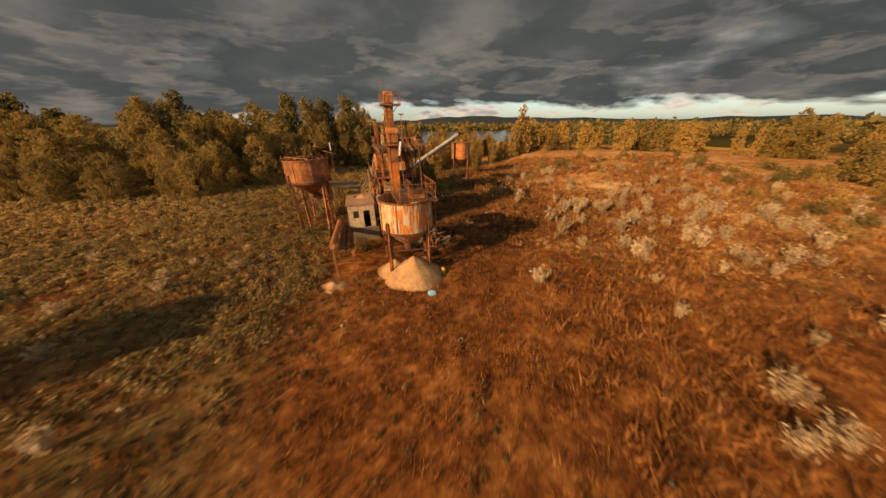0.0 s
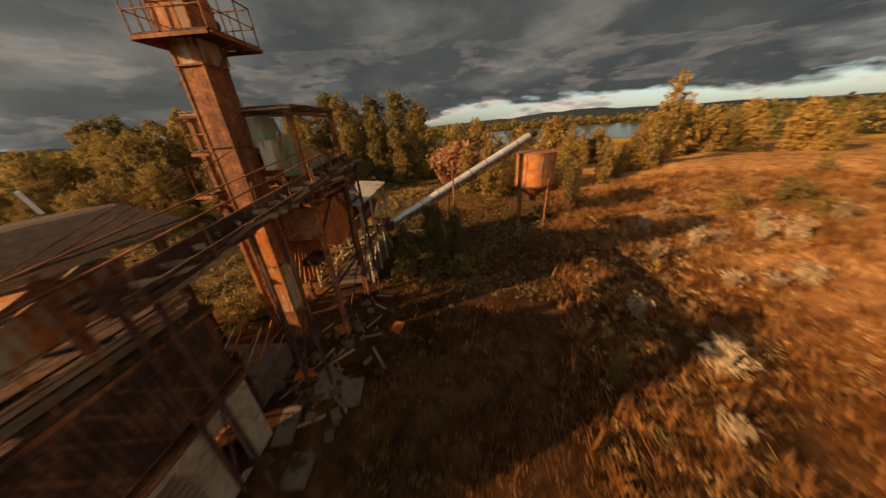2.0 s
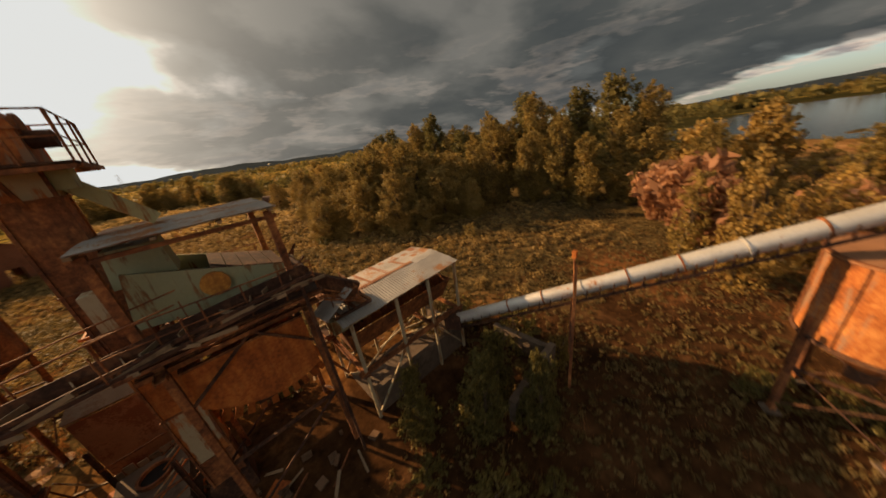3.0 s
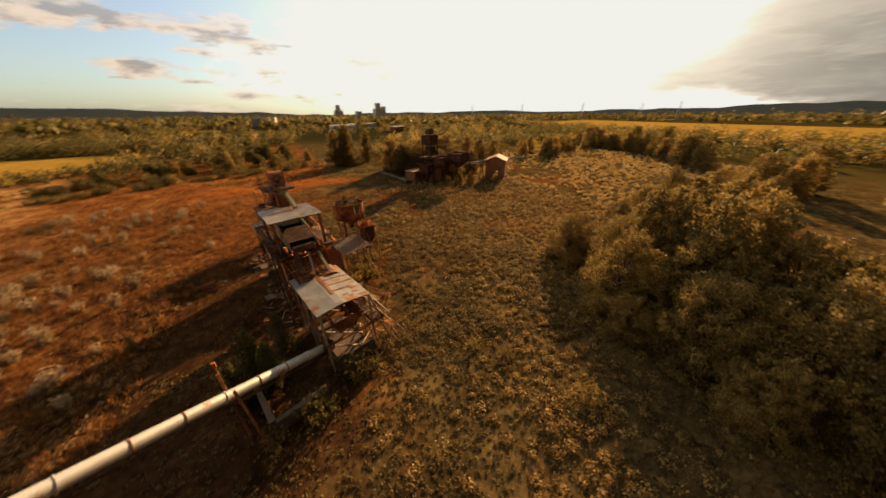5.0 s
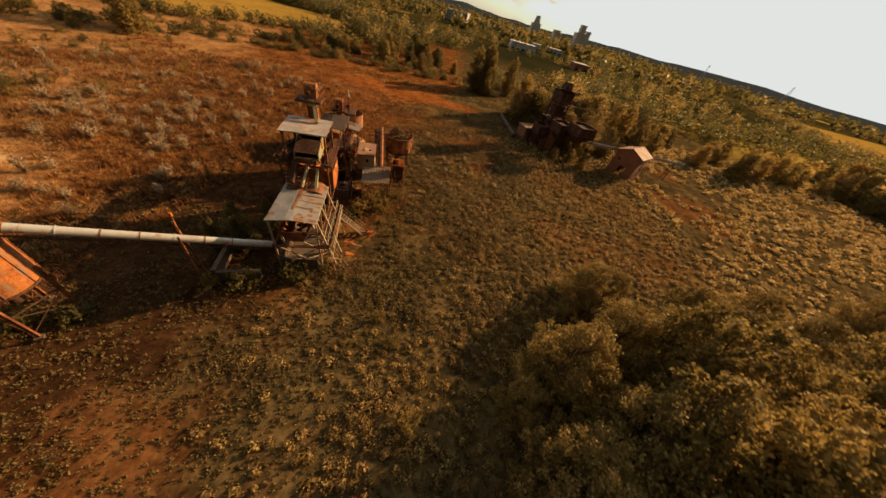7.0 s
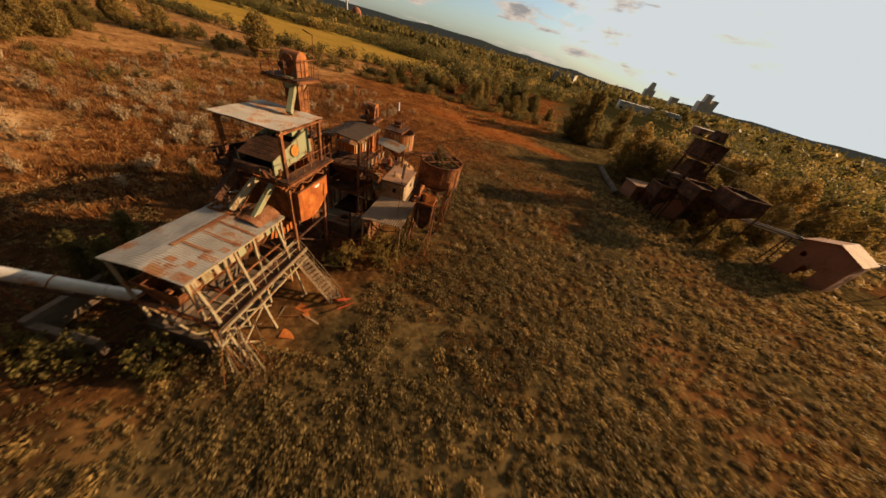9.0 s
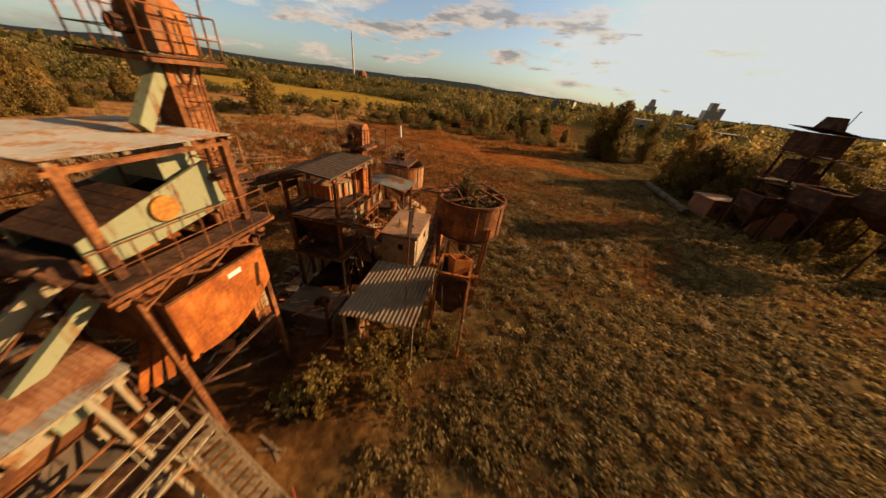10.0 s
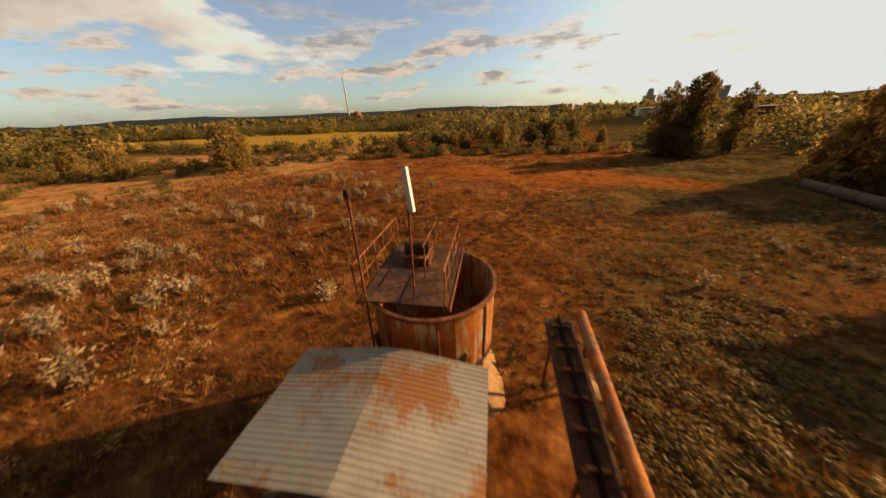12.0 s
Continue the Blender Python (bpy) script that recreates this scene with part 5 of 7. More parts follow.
for x in (-1.5, 1.5):
    for y in (-2.1, 0.1, 2.1):
        part("post", channel(B(), (x, y, -0.2), (x, y, felt_z(x, y) - 0.1), 0.16, 0.18), RUST, sz)
    part("roof_beam", channel(B(), (x, -2.3, 7.85), (x, 2.3, 7.85), 0.1, 0.16), RUST, sz)
    for z in (5.5, 3.3):
        part("floor_beam", channel(B(), (x, -2.3, z - 0.15), (x, 2.3, z - 0.15), 0.12, 0.2), RUST, sz)
    part("cross_brace", beam(B(), (x, -2.1, 0.3), (x, 0.1, 3.1), 0.07, 0.04), RUST_DARK, sz)
    part("cross_brace", beam(B(), (x, 2.1, 0.3), (x, 0.1, 3.1), 0.07, 0.04), RUST_DARK, sz)
platform(sz, -2.2, 1.7, -2.3, 2.3, 5.5, rail=False)
railing(sz, [(-2.15, 2.25, 5.5), (-2.15, -2.25, 5.5), (1.65, -2.25, 5.5)], RUST, 1.05, 0.7)
railing(sz, [(1.65, -2.25, 5.5), (1.65, 2.25, 5.5)], RUST, 1.05, 0.7)
part("screen_box", hull_box(B(), [(-0.9, -1.6, 5.9), (0.9, -1.6, 5.9), (0.9, 1.7, 6.5), (-0.9, 1.7, 6.5)], [(-0.9, -1.6, 6.7), (0.9, -1.6, 6.7), (0.9, 1.7, 7.3), (-0.9, 1.7, 7.3)]), TANK_PAINT, sz, "cream and rust vibrating screen")
for k in range(6):
    y = -1.5 + 0.6 * k
    part("screen_rib", box(B(), (-0.93, y, 6.35 + 0.11 * k), (0.06, 0.08, 0.8)), RUST, sz)
# the dark rust colour stands in for the shade below the deck
for y0 in (-2.0, 0.15):
    part("hopper", frustum_shell(B(), (-1.3, 1.3, y0, y0 + 1.95, 5.3), (-0.4, 0.4, y0 + 0.6, y0 + 1.3, 3.4), 0.04), RUST_DARK, sz)
platform(sz, -1.6, 1.7, -2.3, 2.3, 3.0, rail=False)
part("chute", beam(B(), (-1.6, 1.2, 5.0), (-2.6, -0.6, 3.4), 0.5, 0.25), RUST, sz)
part("pale_board", box(B(), (-2.25, -0.4, 3.3), (0.05, 1.5, 1.5), pose(0, 0, 0, 0, 12, 0)), SHEET_TAN, sz, "pale sheet leaning under the stair")
for k, x in enumerate((-2.0, -2.6)):
    part("stair_stringer", beam(B(), (x, 1.9, 5.5), (x, -2.4, 2.6), 0.05, 0.2), RUST_ORANGE, sz)
for k in range(11):
    f = k / 11
    part("stair_tread", box(B(), (-2.3, 1.9 - 4.3 * f, 5.5 - 2.9 * f), (0.6, 0.24, 0.03)), RUST, sz)
railing(sz, [(-2.62, 1.9, 5.5), (-2.62, -2.4, 2.6)], RUST_ORANGE, 0.95, 1.1)

# the inclined belt from the sizing house to the main house
belt = thing("belt_conveyor", at(0, 0), "derelict inclined belt conveyor with splintered boards", "conveyor")
p0, p1 = Vector((3.6, -0.8, 7.0)), Vector((4.2, 10.2, 8.25))
sidev = Vector((0.45, 0, 0))
for s in (-1, 1):
    part("side_beam", channel(B(), p0 + s * sidev, p1 + s * sidev, 0.10, 0.24), RUST_DARK, belt)
    part("top_board", beam(B(), p0 + s * sidev * 1.15 + Vector((0, 0, 0.2)), p1 + s * sidev * 1.15 + Vector((0, 0, 0.2)), 0.09, 0.05), RUST_DARK, belt)
    part("hand_rail", rod(B(), p0 + s * sidev * 1.3 + Vector((0, -1.4, 0.75)), p1 + s * sidev * 1.3 + Vector((0, -3.0, 0.8)), 0.022, 6), RUST, belt)
    for k in range(6):
        c = p0.lerp(p1, 0.02 + 0.14 * k) + s * sidev * 1.3
        part("rail_post", rod(B(), c, c + Vector((0, 0, 0.78)), 0.018, 5), RUST, belt)
part("belt", beam(B(), p0 + Vector((0, 0, 0.12)), p1 + Vector((0, 0, 0.12)), 0.62, 0.03), RUST_DARK, belt)
for k in range(16):
    c = p0.lerp(p1, (k + 0.5) / 16)
    part("roller", rod(B(), c - sidev, c + sidev, 0.06, 8), RUST, belt)
    part("loose_slat", beam(B(), c + Vector((random.uniform(-0.5, -0.2), random.uniform(-0.3, 0.3), 0.19)), c + Vector((random.uniform(0.1, 0.5), random.uniform(-0.3, 0.4), 0.2)), 0.13, 0.03), WOOD, belt)
    part("splinter_board", beam(B(), c + Vector((0.5, random.uniform(-0.4, 0), 0.1 + random.uniform(-0.2, 0.1))), c + Vector((0.62, random.uniform(0.4, 1.1), 0.05 + random.uniform(-0.2, 0.25))), 0.11, 0.025), WOOD, belt)
for f in (0.04, 0.36, 0.97):
    c = p0.lerp(p1, f)
    for s in (-1, 1):
        part("trestle_leg", beam(B(), (c.x + s * 0.5, c.y, 0), (c.x + s * 0.42, c.y, c.z), 0.1), RUST_DARK, belt)
    part("trestle_brace", beam(B(), (c.x - 0.5, c.y, 0.4), (c.x + 0.45, c.y, c.z * 0.6), 0.06, 0.03), RUST_DARK, belt)
for k in range(3):
    a = p0.lerp(p1, 0.02 + 0.1 * k) + Vector((-0.55 - 0.22 * k, -1.0, 0.8))
    part("slack_cable", rod(B(), a, a + Vector((0.1, 3.6, 1.2)), 0.015, 5), RUST, belt)

# the main house: canopy, screen deck, great hopper
mh = thing("screen_tower", at(2.05, 8.0), "main screening tower with a sheet canopy and orange hopper", "screen tower")


def can_z(x, y):
    return 10.62 + 0.005 * (x + 2) + 0.01 * y


part("roof_sheet", corrugated(B(), -2.1, 2.1, -1.95, 2.1, can_z, 0.13, 0.02, rows=8, across="x", sag=0.05), SHEET_GREY, mh, "weathered sheet roof")
for y in (-1.9, -0.6, 0.7, 1.95):
    part("purlin", beam(B(), (-2.05, y, can_z(-2.05, y) - 0.09), (2.05, y, can_z(2.05, y) - 0.09), 0.07, 0.12), WOOD, mh)
for x in (-1.85, 1.85):
    for y in (-1.8, 1.85):
        part("post", beam(B(), (x, y, -0.2), (x, y, can_z(x, y) - 0.12), 0.18, 0.2), RUST, mh)
    part("roof_beam", channel(B(), (x, -2.0, 10.35), (x, 2.05, 10.35), 0.1, 0.16), RUST, mh)
    part("deck_beam", channel(B(), (x, -2.3, 7.15), (x, 2.3, 7.15), 0.14, 0.26), RUST, mh)
    part("tie_beam", beam(B(), (x, -1.8, 3.0), (x, 1.85, 3.0), 0.09, 0.12), RUST_DARK, mh)
    part("cross_brace", beam(B(), (x, -1.8, 0.4), (x, 1.85, 3.1), 0.09, 0.05), RUST_DARK, mh)
    part("cross_brace", beam(B(), (x, -1.8, 5.6), (x, 0.2, 7.1), 0.09, 0.05), RUST_DARK, mh)
    part("cross_brace", beam(B(), (x, 1.85, 5.6), (x, 0.2, 7.1), 0.09, 0.05), RUST_DARK, mh)
for y in (-1.8, 1.85):
    part("cross_brace", beam(B(), (-1.85, y, 0.4), (1.85, y, 3.1), 0.09, 0.05), RUST_DARK, mh)
    part("deck_beam", channel(B(), (-2.3, y, 7.15), (2.4, y, 7.15), 0.14, 0.26), RUST, mh)
platform(mh, -2.35, -1.6, -2.4, 2.4, 7.75, rail=False)
platform(mh, 1.55, 2.4, -2.4, 2.4, 7.75, rail=False)
railing(mh, [(-2.3, -2.35, 7.75), (-2.3, 2.35, 7.75)], RUST, 1.05, 0.8)
railing(mh, [(2.35, 2.35, 7.75), (2.35, -2.35, 7.75)], RUST, 1.05, 0.9)
# the vibrating screen: a deep box with a sloping top
for x in (-1.1, 1.1):
    part("screen_side", hull_box(B(), [(x - 0.05, -1.9, 8.2), (x + 0.05, -1.9, 8.2), (x + 0.05, 1.9, 7.7), (x - 0.05, 1.9, 7.7)], [(x - 0.05, -1.6, 9.75), (x + 0.05, -1.6, 9.75), (x + 0.05, 1.9, 8.6), (x - 0.05, 1.9, 8.6)]), GREEN_PAINT, mh, "pale green screen side plate")
    part("bearing_disc", rod(B(), (x - 0.16 if x < 0 else x, 0.0, 8.75), (x if x < 0 else x + 0.16, 0.0, 8.75), 0.36, 24), DISC, mh, "yellow-orange bearing cover")
    for y in (-1.4, 1.5):
        part("spring_mount", rod(B(), (x, y, 7.5), (x, y, 8.0), 0.14, 12), RUST, mh)
part("screen_mesh", hull_box(B(), [(-1.05, -1.7, 9.0), (1.05, -1.7, 9.0), (1.05, 1.9, 8.0), (-1.05, 1.9, 8.0)], [(-1.05, -1.7, 9.06), (1.05, -1.7, 9.06), (1.05, 1.9, 8.06), (-1.05, 1.9, 8.06)]), DARK, mh)
part("feed_box", hull_box(B(), rect(-0.75, 0.75, -1.9, -0.6, 9.3), rect(-0.6, 0.6, -1.8, -0.7, 10.3)), GREEN_PAINT, mh)
part("white_casing", box(B(), (1.0, -2.2, 9.0), (0.5, 0.35, 1.0)), CREAM_STEEL, mh, "pale casing beside the screen")
part("drive_drum", rod(B(), (-1.0, 2.25, 8.0), (1.0, 2.25, 8.0), 0.30, 18), RUST_DARK, mh)
for k in range(5):
    y0_, y1_ = 0.05 + 0.38 * k, 0.41 + 0.38 * k
    part("hood_sheet", hull_box(B(), [(x, y, 9.22 - 0.33 * y - dz) for x, y, dz in ((-1.12, y0_, 0.03), (1.12, y0_, 0.0), (1.12, y1_, 0.0), (-1.12, y1_, 0.03))],
                                [(x, y, 9.26 - 0.33 * y - dz) for x, y, dz in ((-1.12, y0_, 0.03), (1.12, y0_, 0.0), (1.12, y1_, 0.0), (-1.12, y1_, 0.03))]), RUST_DARK, mh)
for k in range(7):
    a_ = Vector((-1.6 + 0.45 * k, 2.3 + 0.12 * (k % 3), 7.75))
    part("scrap_bar", beam(B(), a_, a_ + Vector((0.35 - 0.2 * (k % 4), 0.55 - 0.3 * (k % 3), 0.75 - 0.14 * k)), 0.08, 0.06), (RUST_DARK, RUST, CREAM_STEEL)[k % 3], mh)
# the hopper below
# flat side plates over a rounded bottom
HY = [1.68 - 3.3 * k / 14 for k in range(15)]
HZ = [5.05 - 0.75 * math.sin(math.pi * min(1.0, (k + 2.5) / 16.5)) ** 0.8 + 0.30 * (k / 14) ** 2 for k in range(15)]
for x_ in (-2.3, 1.65):
    bm = B()
    low_, top_ = [], []
    for q in (x_, x_ + 0.05):
        low_.append([bm.verts.new((q, y, z)) for y, z in zip(HY, HZ)])
        top_.append([bm.verts.new((q, y, 6.8)) for y in HY])
    for k in range(14):
        bm.faces.new((low_[0][k], low_[0][k + 1], top_[0][k + 1], top_[0][k]))
        bm.faces.new((low_[1][k + 1], low_[1][k], top_[1][k], top_[1][k + 1]))
        bm.faces.new((top_[0][k], top_[0][k + 1], top_[1][k + 1], top_[1][k]))
        bm.faces.new((low_[0][k + 1], low_[0][k], low_[1][k], low_[1][k + 1]))
    for k in (0, 14):
        bm.faces.new((low_[0][k], low_[1][k], top_[1][k], top_[0][k]))
    part("hopper_side", bm, RUST_ORANGE, mh, "orange rusted hopper side with a rounded lower edge")
    part("hopper_rim", box(B(), (x_ + 0.02, 0.03, 6.76), (0.12, 3.3, 0.08)), RUST, mh)
for k, y_ in ((0, 1.66), (14, -1.60)):
    part("hopper_end", box(B(), (-0.3, y_, (6.8 + HZ[k]) / 2), (3.9, 0.05, 6.8 - HZ[k])), RUST, mh)
for k in range(14):
    part("hopper_bottom", beam(B(), (-0.3, HY[k], HZ[k] + 0.02), (-0.3, HY[k + 1], HZ[k + 1] + 0.02), 3.9, 0.04), RUST_ORANGE, mh)
part("feed_slope", hull_box(B(), [(1.3, -1.3, 7.25), (1.3, 1.5, 7.25), (-0.9, 1.2, 5.9), (-0.9, -1.0, 5.9)], [(1.3, -1.3, 7.30), (1.3, 1.5, 7.30), (-0.9, 1.2, 5.95), (-0.9, -1.0, 5.95)]), RUST_ORANGE, mh, "orange sloping feed plate inside the hopper")
part("hopper_gate", box(B(), (-0.42, 0.1, 3.62), (1.9, 1.3, 0.3)), RUST_DARK, mh)
for y0_, y1_ in ((-1.6, 0.1), (0.1, 1.8)):
    part("truss_brace", beam(B(), (-2.05, y0_, 6.85), (-2.05, y1_, 7.6), 0.07, 0.04), RUST, mh)
    part("truss_brace", beam(B(), (-2.05, y0_, 7.6), (-2.05, y1_, 6.85), 0.07, 0.04), RUST, mh)
part("name_plate", box(B(), (-2.32, -0.35, 6.45), (0.03, 0.5, 0.17)), SIGN_WHITE, mh, "small white plate")
part("stay", beam(B(), (-1.9, 1.9, 3.2), (-0.6, 3.0, 1.2), 0.1), RUST, mh)
part("chute", beam(B(), (-0.95, 2.1, 7.15), (-1.0, 4.0, 5.85), 0.34, 0.22), GREEN_PAINT, mh, "pale green chute to the lower roof")
part("feed_chute", beam(B(), (0.9, 2.2, 7.7), (1.1, 4.0, 6.4), 0.7, 0.35), RUST_DARK, mh)

# the lower washing house
wh = thing("wash_house", at(2.1, 14.0), "low washing house under a rust-striped sheet roof", "wash house")


def wr_z(x, y):
    return 5.95 + 0.03 * y - 0.13 * abs(x - 0.2)


part("roof_sheet", corrugated(B(), -2.05, 2.05, -3.25, 3.25, wr_z, 0.13, 0.011, rows=8, across="y", sag=0.05), SHEET_GREY, wh, "pale sheet roof with rust stripes")
for y, x0_, x1_, w_ in ((-2.75, -2.0, 0.1, 0.13), (-1.85, -2.0, 0.1, 0.16), (-0.95, -2.0, 0.1, 0.14), (0.05, -2.0, 0.1, 0.18), (1.1, -1.5, 0.1, 0.15), (1.35, -1.95, -1.2, 0.32), (2.0, -1.5, -1.1, 0.36), (2.1, -0.7, -0.3, 0.30), (2.7, -2.0, -1.3, 0.45), (2.5, -1.0, -0.6, 0.22), (0.6, -1.9, -1.5, 0.28)):
    part("rust_strip", corrugated(B(), x0_, x1_, y, y + w_, lambda x, q: wr_z(x, q) + 0.012, 0.13, 0.011, rows=4, across="y"), SHEET_RUST, wh, "rusted lap strip")
part("ridge_strip", corrugated(B(), 0.06, 0.34, -3.2, 1.6, lambda x, q: wr_z(x, q) + 0.014, 0.13, 0.011, rows=2, across="y"), SHEET_RUST, wh)
for y in (-2.9, -0.7, 1.2, 3.1):
    for x in (-1.95, 1.85):
        part("post", beam(B(), (x, y, -0.2), (x, y, wr_z(x, y) - 0.06), 0.13), CREAM_STEEL, wh, "cream painted post")
    part("rafter", beam(B(), (-2.0, y, wr_z(-2.0, y) - 0.1), (0.2, y, wr_z(0.2, y) - 0.1), 0.08, 0.12), WOOD, wh)
    part("rafter", beam(B(), (0.2, y, wr_z(0.2, y) - 0.1), (2.0, y, wr_z(2.0, y) - 0.1), 0.08, 0.12), WOOD, wh)
for x in (-1.95, 1.85):
    part("eave_beam", beam(B(), (x, -3.2, wr_z(x, -3.2) - 0.12), (x, 3.2, wr_z(x, 3.2) - 0.12), 0.09, 0.16), CREAM_STEEL, wh)
    part("mid_beam", channel(B(), (x, -3.2, 2.9), (x, 3.3, 2.9), 0.14, 0.24), RUST, wh)
    part("brace", beam(B(), (x, -2.9, 0.2), (x, -0.7, 2.8), 0.09), CREAM_STEEL, wh)
    part("brace", beam(B(), (x, 3.1, 0.2), (x, 1.2, 2.8), 0.09), CREAM_STEEL, wh)
for y in (-2.9, 1.2, 3.1):
    part("brace", beam(B(), (-1.95, y, 0.2), (1.85, y, 2.8), 0.09), CREAM_STEEL, wh)
    part("cross_beam", channel(B(), (-2.4, y, 2.75), (2.0, y, 2.75), 0.12, 0.22), RUST, wh)
platform(wh, -2.9, -1.9, -3.2, 3.3, 3.05, rail=False)
railing(wh, [(-2.85, -3.1, 3.05), (-2.85, 3.2, 3.05)], CREAM_STEEL, 1.0, 1.0)
part("wash_trough", frustum_shell(B(), (-1.25, 1.3, -3.0, 3.2, 4.55), (-0.6, 0.7, -2.8, 3.0, 3.3), 0.05), RUST, wh, "rusty steel washing trough")
for k in range(9):
    n_ = random.uniform(0.45, 0.66)
    part("side_panel", box(B(), (-1.72 + random.uniform(-0.05, 0.05), -2.85 + 0.7 * k, 5.15 - 0.5 * (0.66 - n_)), (0.06, n_, random.uniform(0.42, 0.62)), pose(0, 0, 0, random.uniform(-4, 4), random.uniform(-8, 8), 0)), (CREAM_STEEL, GREEN_PAINT, CREAM_STEEL)[k % 3], wh, "pale panel under the eave")
for x_, z_, w_, m_ in ((-3.05, 3.12, 0.14, WOOD), (-2.3, 3.55, 0.08, CREAM_STEEL), (-3.2, 2.55, 0.10, CREAM_STEEL), (-2.2, 4.1, 0.07, RUST), (-3.3, 3.35, 0.06, CREAM_STEEL)):
    part("long_rail", beam(B(), (x_, -3.4 + random.uniform(-0.2, 0.2), z_), (x_ + random.uniform(-0.15, 0.1), 3.5 + random.uniform(-0.3, 0.4), z_ + random.uniform(-0.12, 0.1)), w_, 0.07), m_, wh)
for k in range(10):
    y_ = -2.6 + 0.62 * k
    part("loose_board", beam(B(), (-2.95 + random.uniform(-0.1, 0.1), y_, 2.9), (-1.7 + random.uniform(-0.2, 0.2), y_ + random.uniform(-0.5, 0.9), 3.3 + random.uniform(-0.6, 0.6)), 0.16, 0.035), (WOOD, RUST_ORANGE, WOOD, CREAM_STEEL)[k % 4], wh)
part("trough_shaft", rod(B(), (-0.4, -3.0, 4.3), (-0.4, 3.2, 4.3), 0.16, 12), RUST, wh)
for k in range(12):
    y = -2.7 + 0.5 * k
    part("paddle", box(B(), (-0.4, y, 4.3), (0.9, 0.06, 0.25), pose(0, 0, 0, 0, 40 * k, 0)), RUST_DARK, wh)
part("gear_box", box(B(), (0.2, -3.0, 4.9), (0.9, 0.6, 0.7)), GREEN_PAINT, wh)
part("sump_wall", box(B(), (1.6, 0.3, 0.7), (0.25, 6.0, 1.6)), CONCRETE, wh)
part("sump_wall", box(B(), (0.0, 3.3, 0.6), (3.4, 0.25, 1.4)), CONCRETE, wh)
part("sump_floor", box(B(), (0.0, 0.3, 0.05), (3.2, 6.0, 0.2)), CONCRETE, wh)
for a, b in (((-1.2, -2.0, 0.2), (-3.0, 2.6, 0.6)), ((-2.6, 1.0, 0.1), (-0.4, 3.4, 1.2)), ((-2.2, -0.4, 0.1), (-1.2, 2.2, 1.6)), ((-3.4, 2.0, 0.1), (-2.6, 3.2, 1.4))):
    part("fallen_beam", beam(B(), a, b, 0.1, 0.06), CREAM_STEEL, wh)
for k in range(16):
    a_ = Vector((-2.4 - 0.16 * (k % 8), 3.0 + 0.22 * (k % 5) - 0.06 * k, 3.0 - 0.16 * (k % 6)))
    part("fallen_rod", rod(B(), a_, (a_.x - random.uniform(0.6, 1.7), a_.y + random.uniform(0.2, 1.5), 0.05), 0.022, 6), (RUST, CREAM_STEEL, RUST_DARK, WOOD)[k % 4], wh)
for y_ in (-2.4, 0.6, 2.9):
    part("leaning_post", beam(B(), (-3.55, y_ + 0.25, -0.2), (-2.0, y_, wr_z(-2.0, y_) - 0.1), 0.12), CREAM_STEEL, wh, "cream painted leaning post")
# machinery on the roof's south end
for x_ in (-0.3, 0.55, 1.45):
    part("roof_frame", beam(B(), (x_, -3.3, wr_z(x_, -3.3) + 0.12), (x_ + 0.1, -1.7, wr_z(x_, -1.7) + 0.14), 0.08, 0.14), RUST_DARK, wh)
for y_ in (-3.2, -2.5, -1.8):
    part("roof_frame", beam(B(), (-1.4, y_, wr_z(-1.4, y_) + 0.16), (1.5, y_ + 0.1, wr_z(1.5, y_) + 0.18), 0.08, 0.12), RUST, wh)
part("curled_sheet", corrugated(B(), -1.75, -0.3, -3.3, -1.5, lambda x, q: wr_z(x, q) + 0.06 + 0.30 * math.sin(math.pi * (x + 1.75) / 1.45) * (0.4 - 0.3 * q) * 0.7, 0.13, 0.012, rows=4, across="y"), SHEET_RUST, wh, "curled rusty sheet lifted off the roof")
for k in range(2):
    x_ = 0.9 + 0.55 * k
    for s_ in (-0.18, 0.18):
        part("frame_stile", beam(B(), (x_ + s_, -1.9, 6.0), (x_ + s_ + 0.25, -3.5, 7.35 - 0.3 * k), 0.06), RUST, wh)
    for q_ in range(6):
        f_ = (q_ + 0.5) / 6
        part("frame_rung", rod(B(), (x_ - 0.18 + 0.25 * f_, -1.9 - 1.6 * f_, 6.0 + (1.35 - 0.3 * k) * f_), (x_ + 0.18 + 0.25 * f_, -1.9 - 1.6 * f_, 6.0 + (1.35 - 0.3 * k) * f_), 0.022, 6), RUST, wh)
railing(wh, [(-0.2, -2.1, 5.95), (1.5, -2.1, 5.8), (1.5, -3.2, 5.8)], RUST, 0.95, 0.6)
bar = corrugated(B(), -0.6, 0.6, -0.75, 0.75, lambda x, y: 0.0, 0.13, 0.02, rows=3, across="x")
part("tilted_sheet", bar, SHEET_GREY, wh, "loose sheet tilted on the roof").matrix_basis = pose(1.2, -3.1, 6.45, 28, 0, 8)
for k in range(6):
    part("slanted_bar", rod(B(), (-0.2 + 0.34 * k, -2.0, 5.95), (-0.25 + 0.34 * k, -3.3, 7.0), 0.028, 6), RUST, wh)
part("trough", beam(B(), (0.2, -1.9, 6.05), (-0.15, -3.7, 7.4), 0.42, 0.16), CREAM_STEEL, wh, "pale trough lying on the roof")
part("pale_lid", box(B(), (0.6, -2.5, 6.35), (0.8, 0.6, 0.05), pose(0, 0, 0, 25, 0, 10)), CREAM_STEEL, wh)


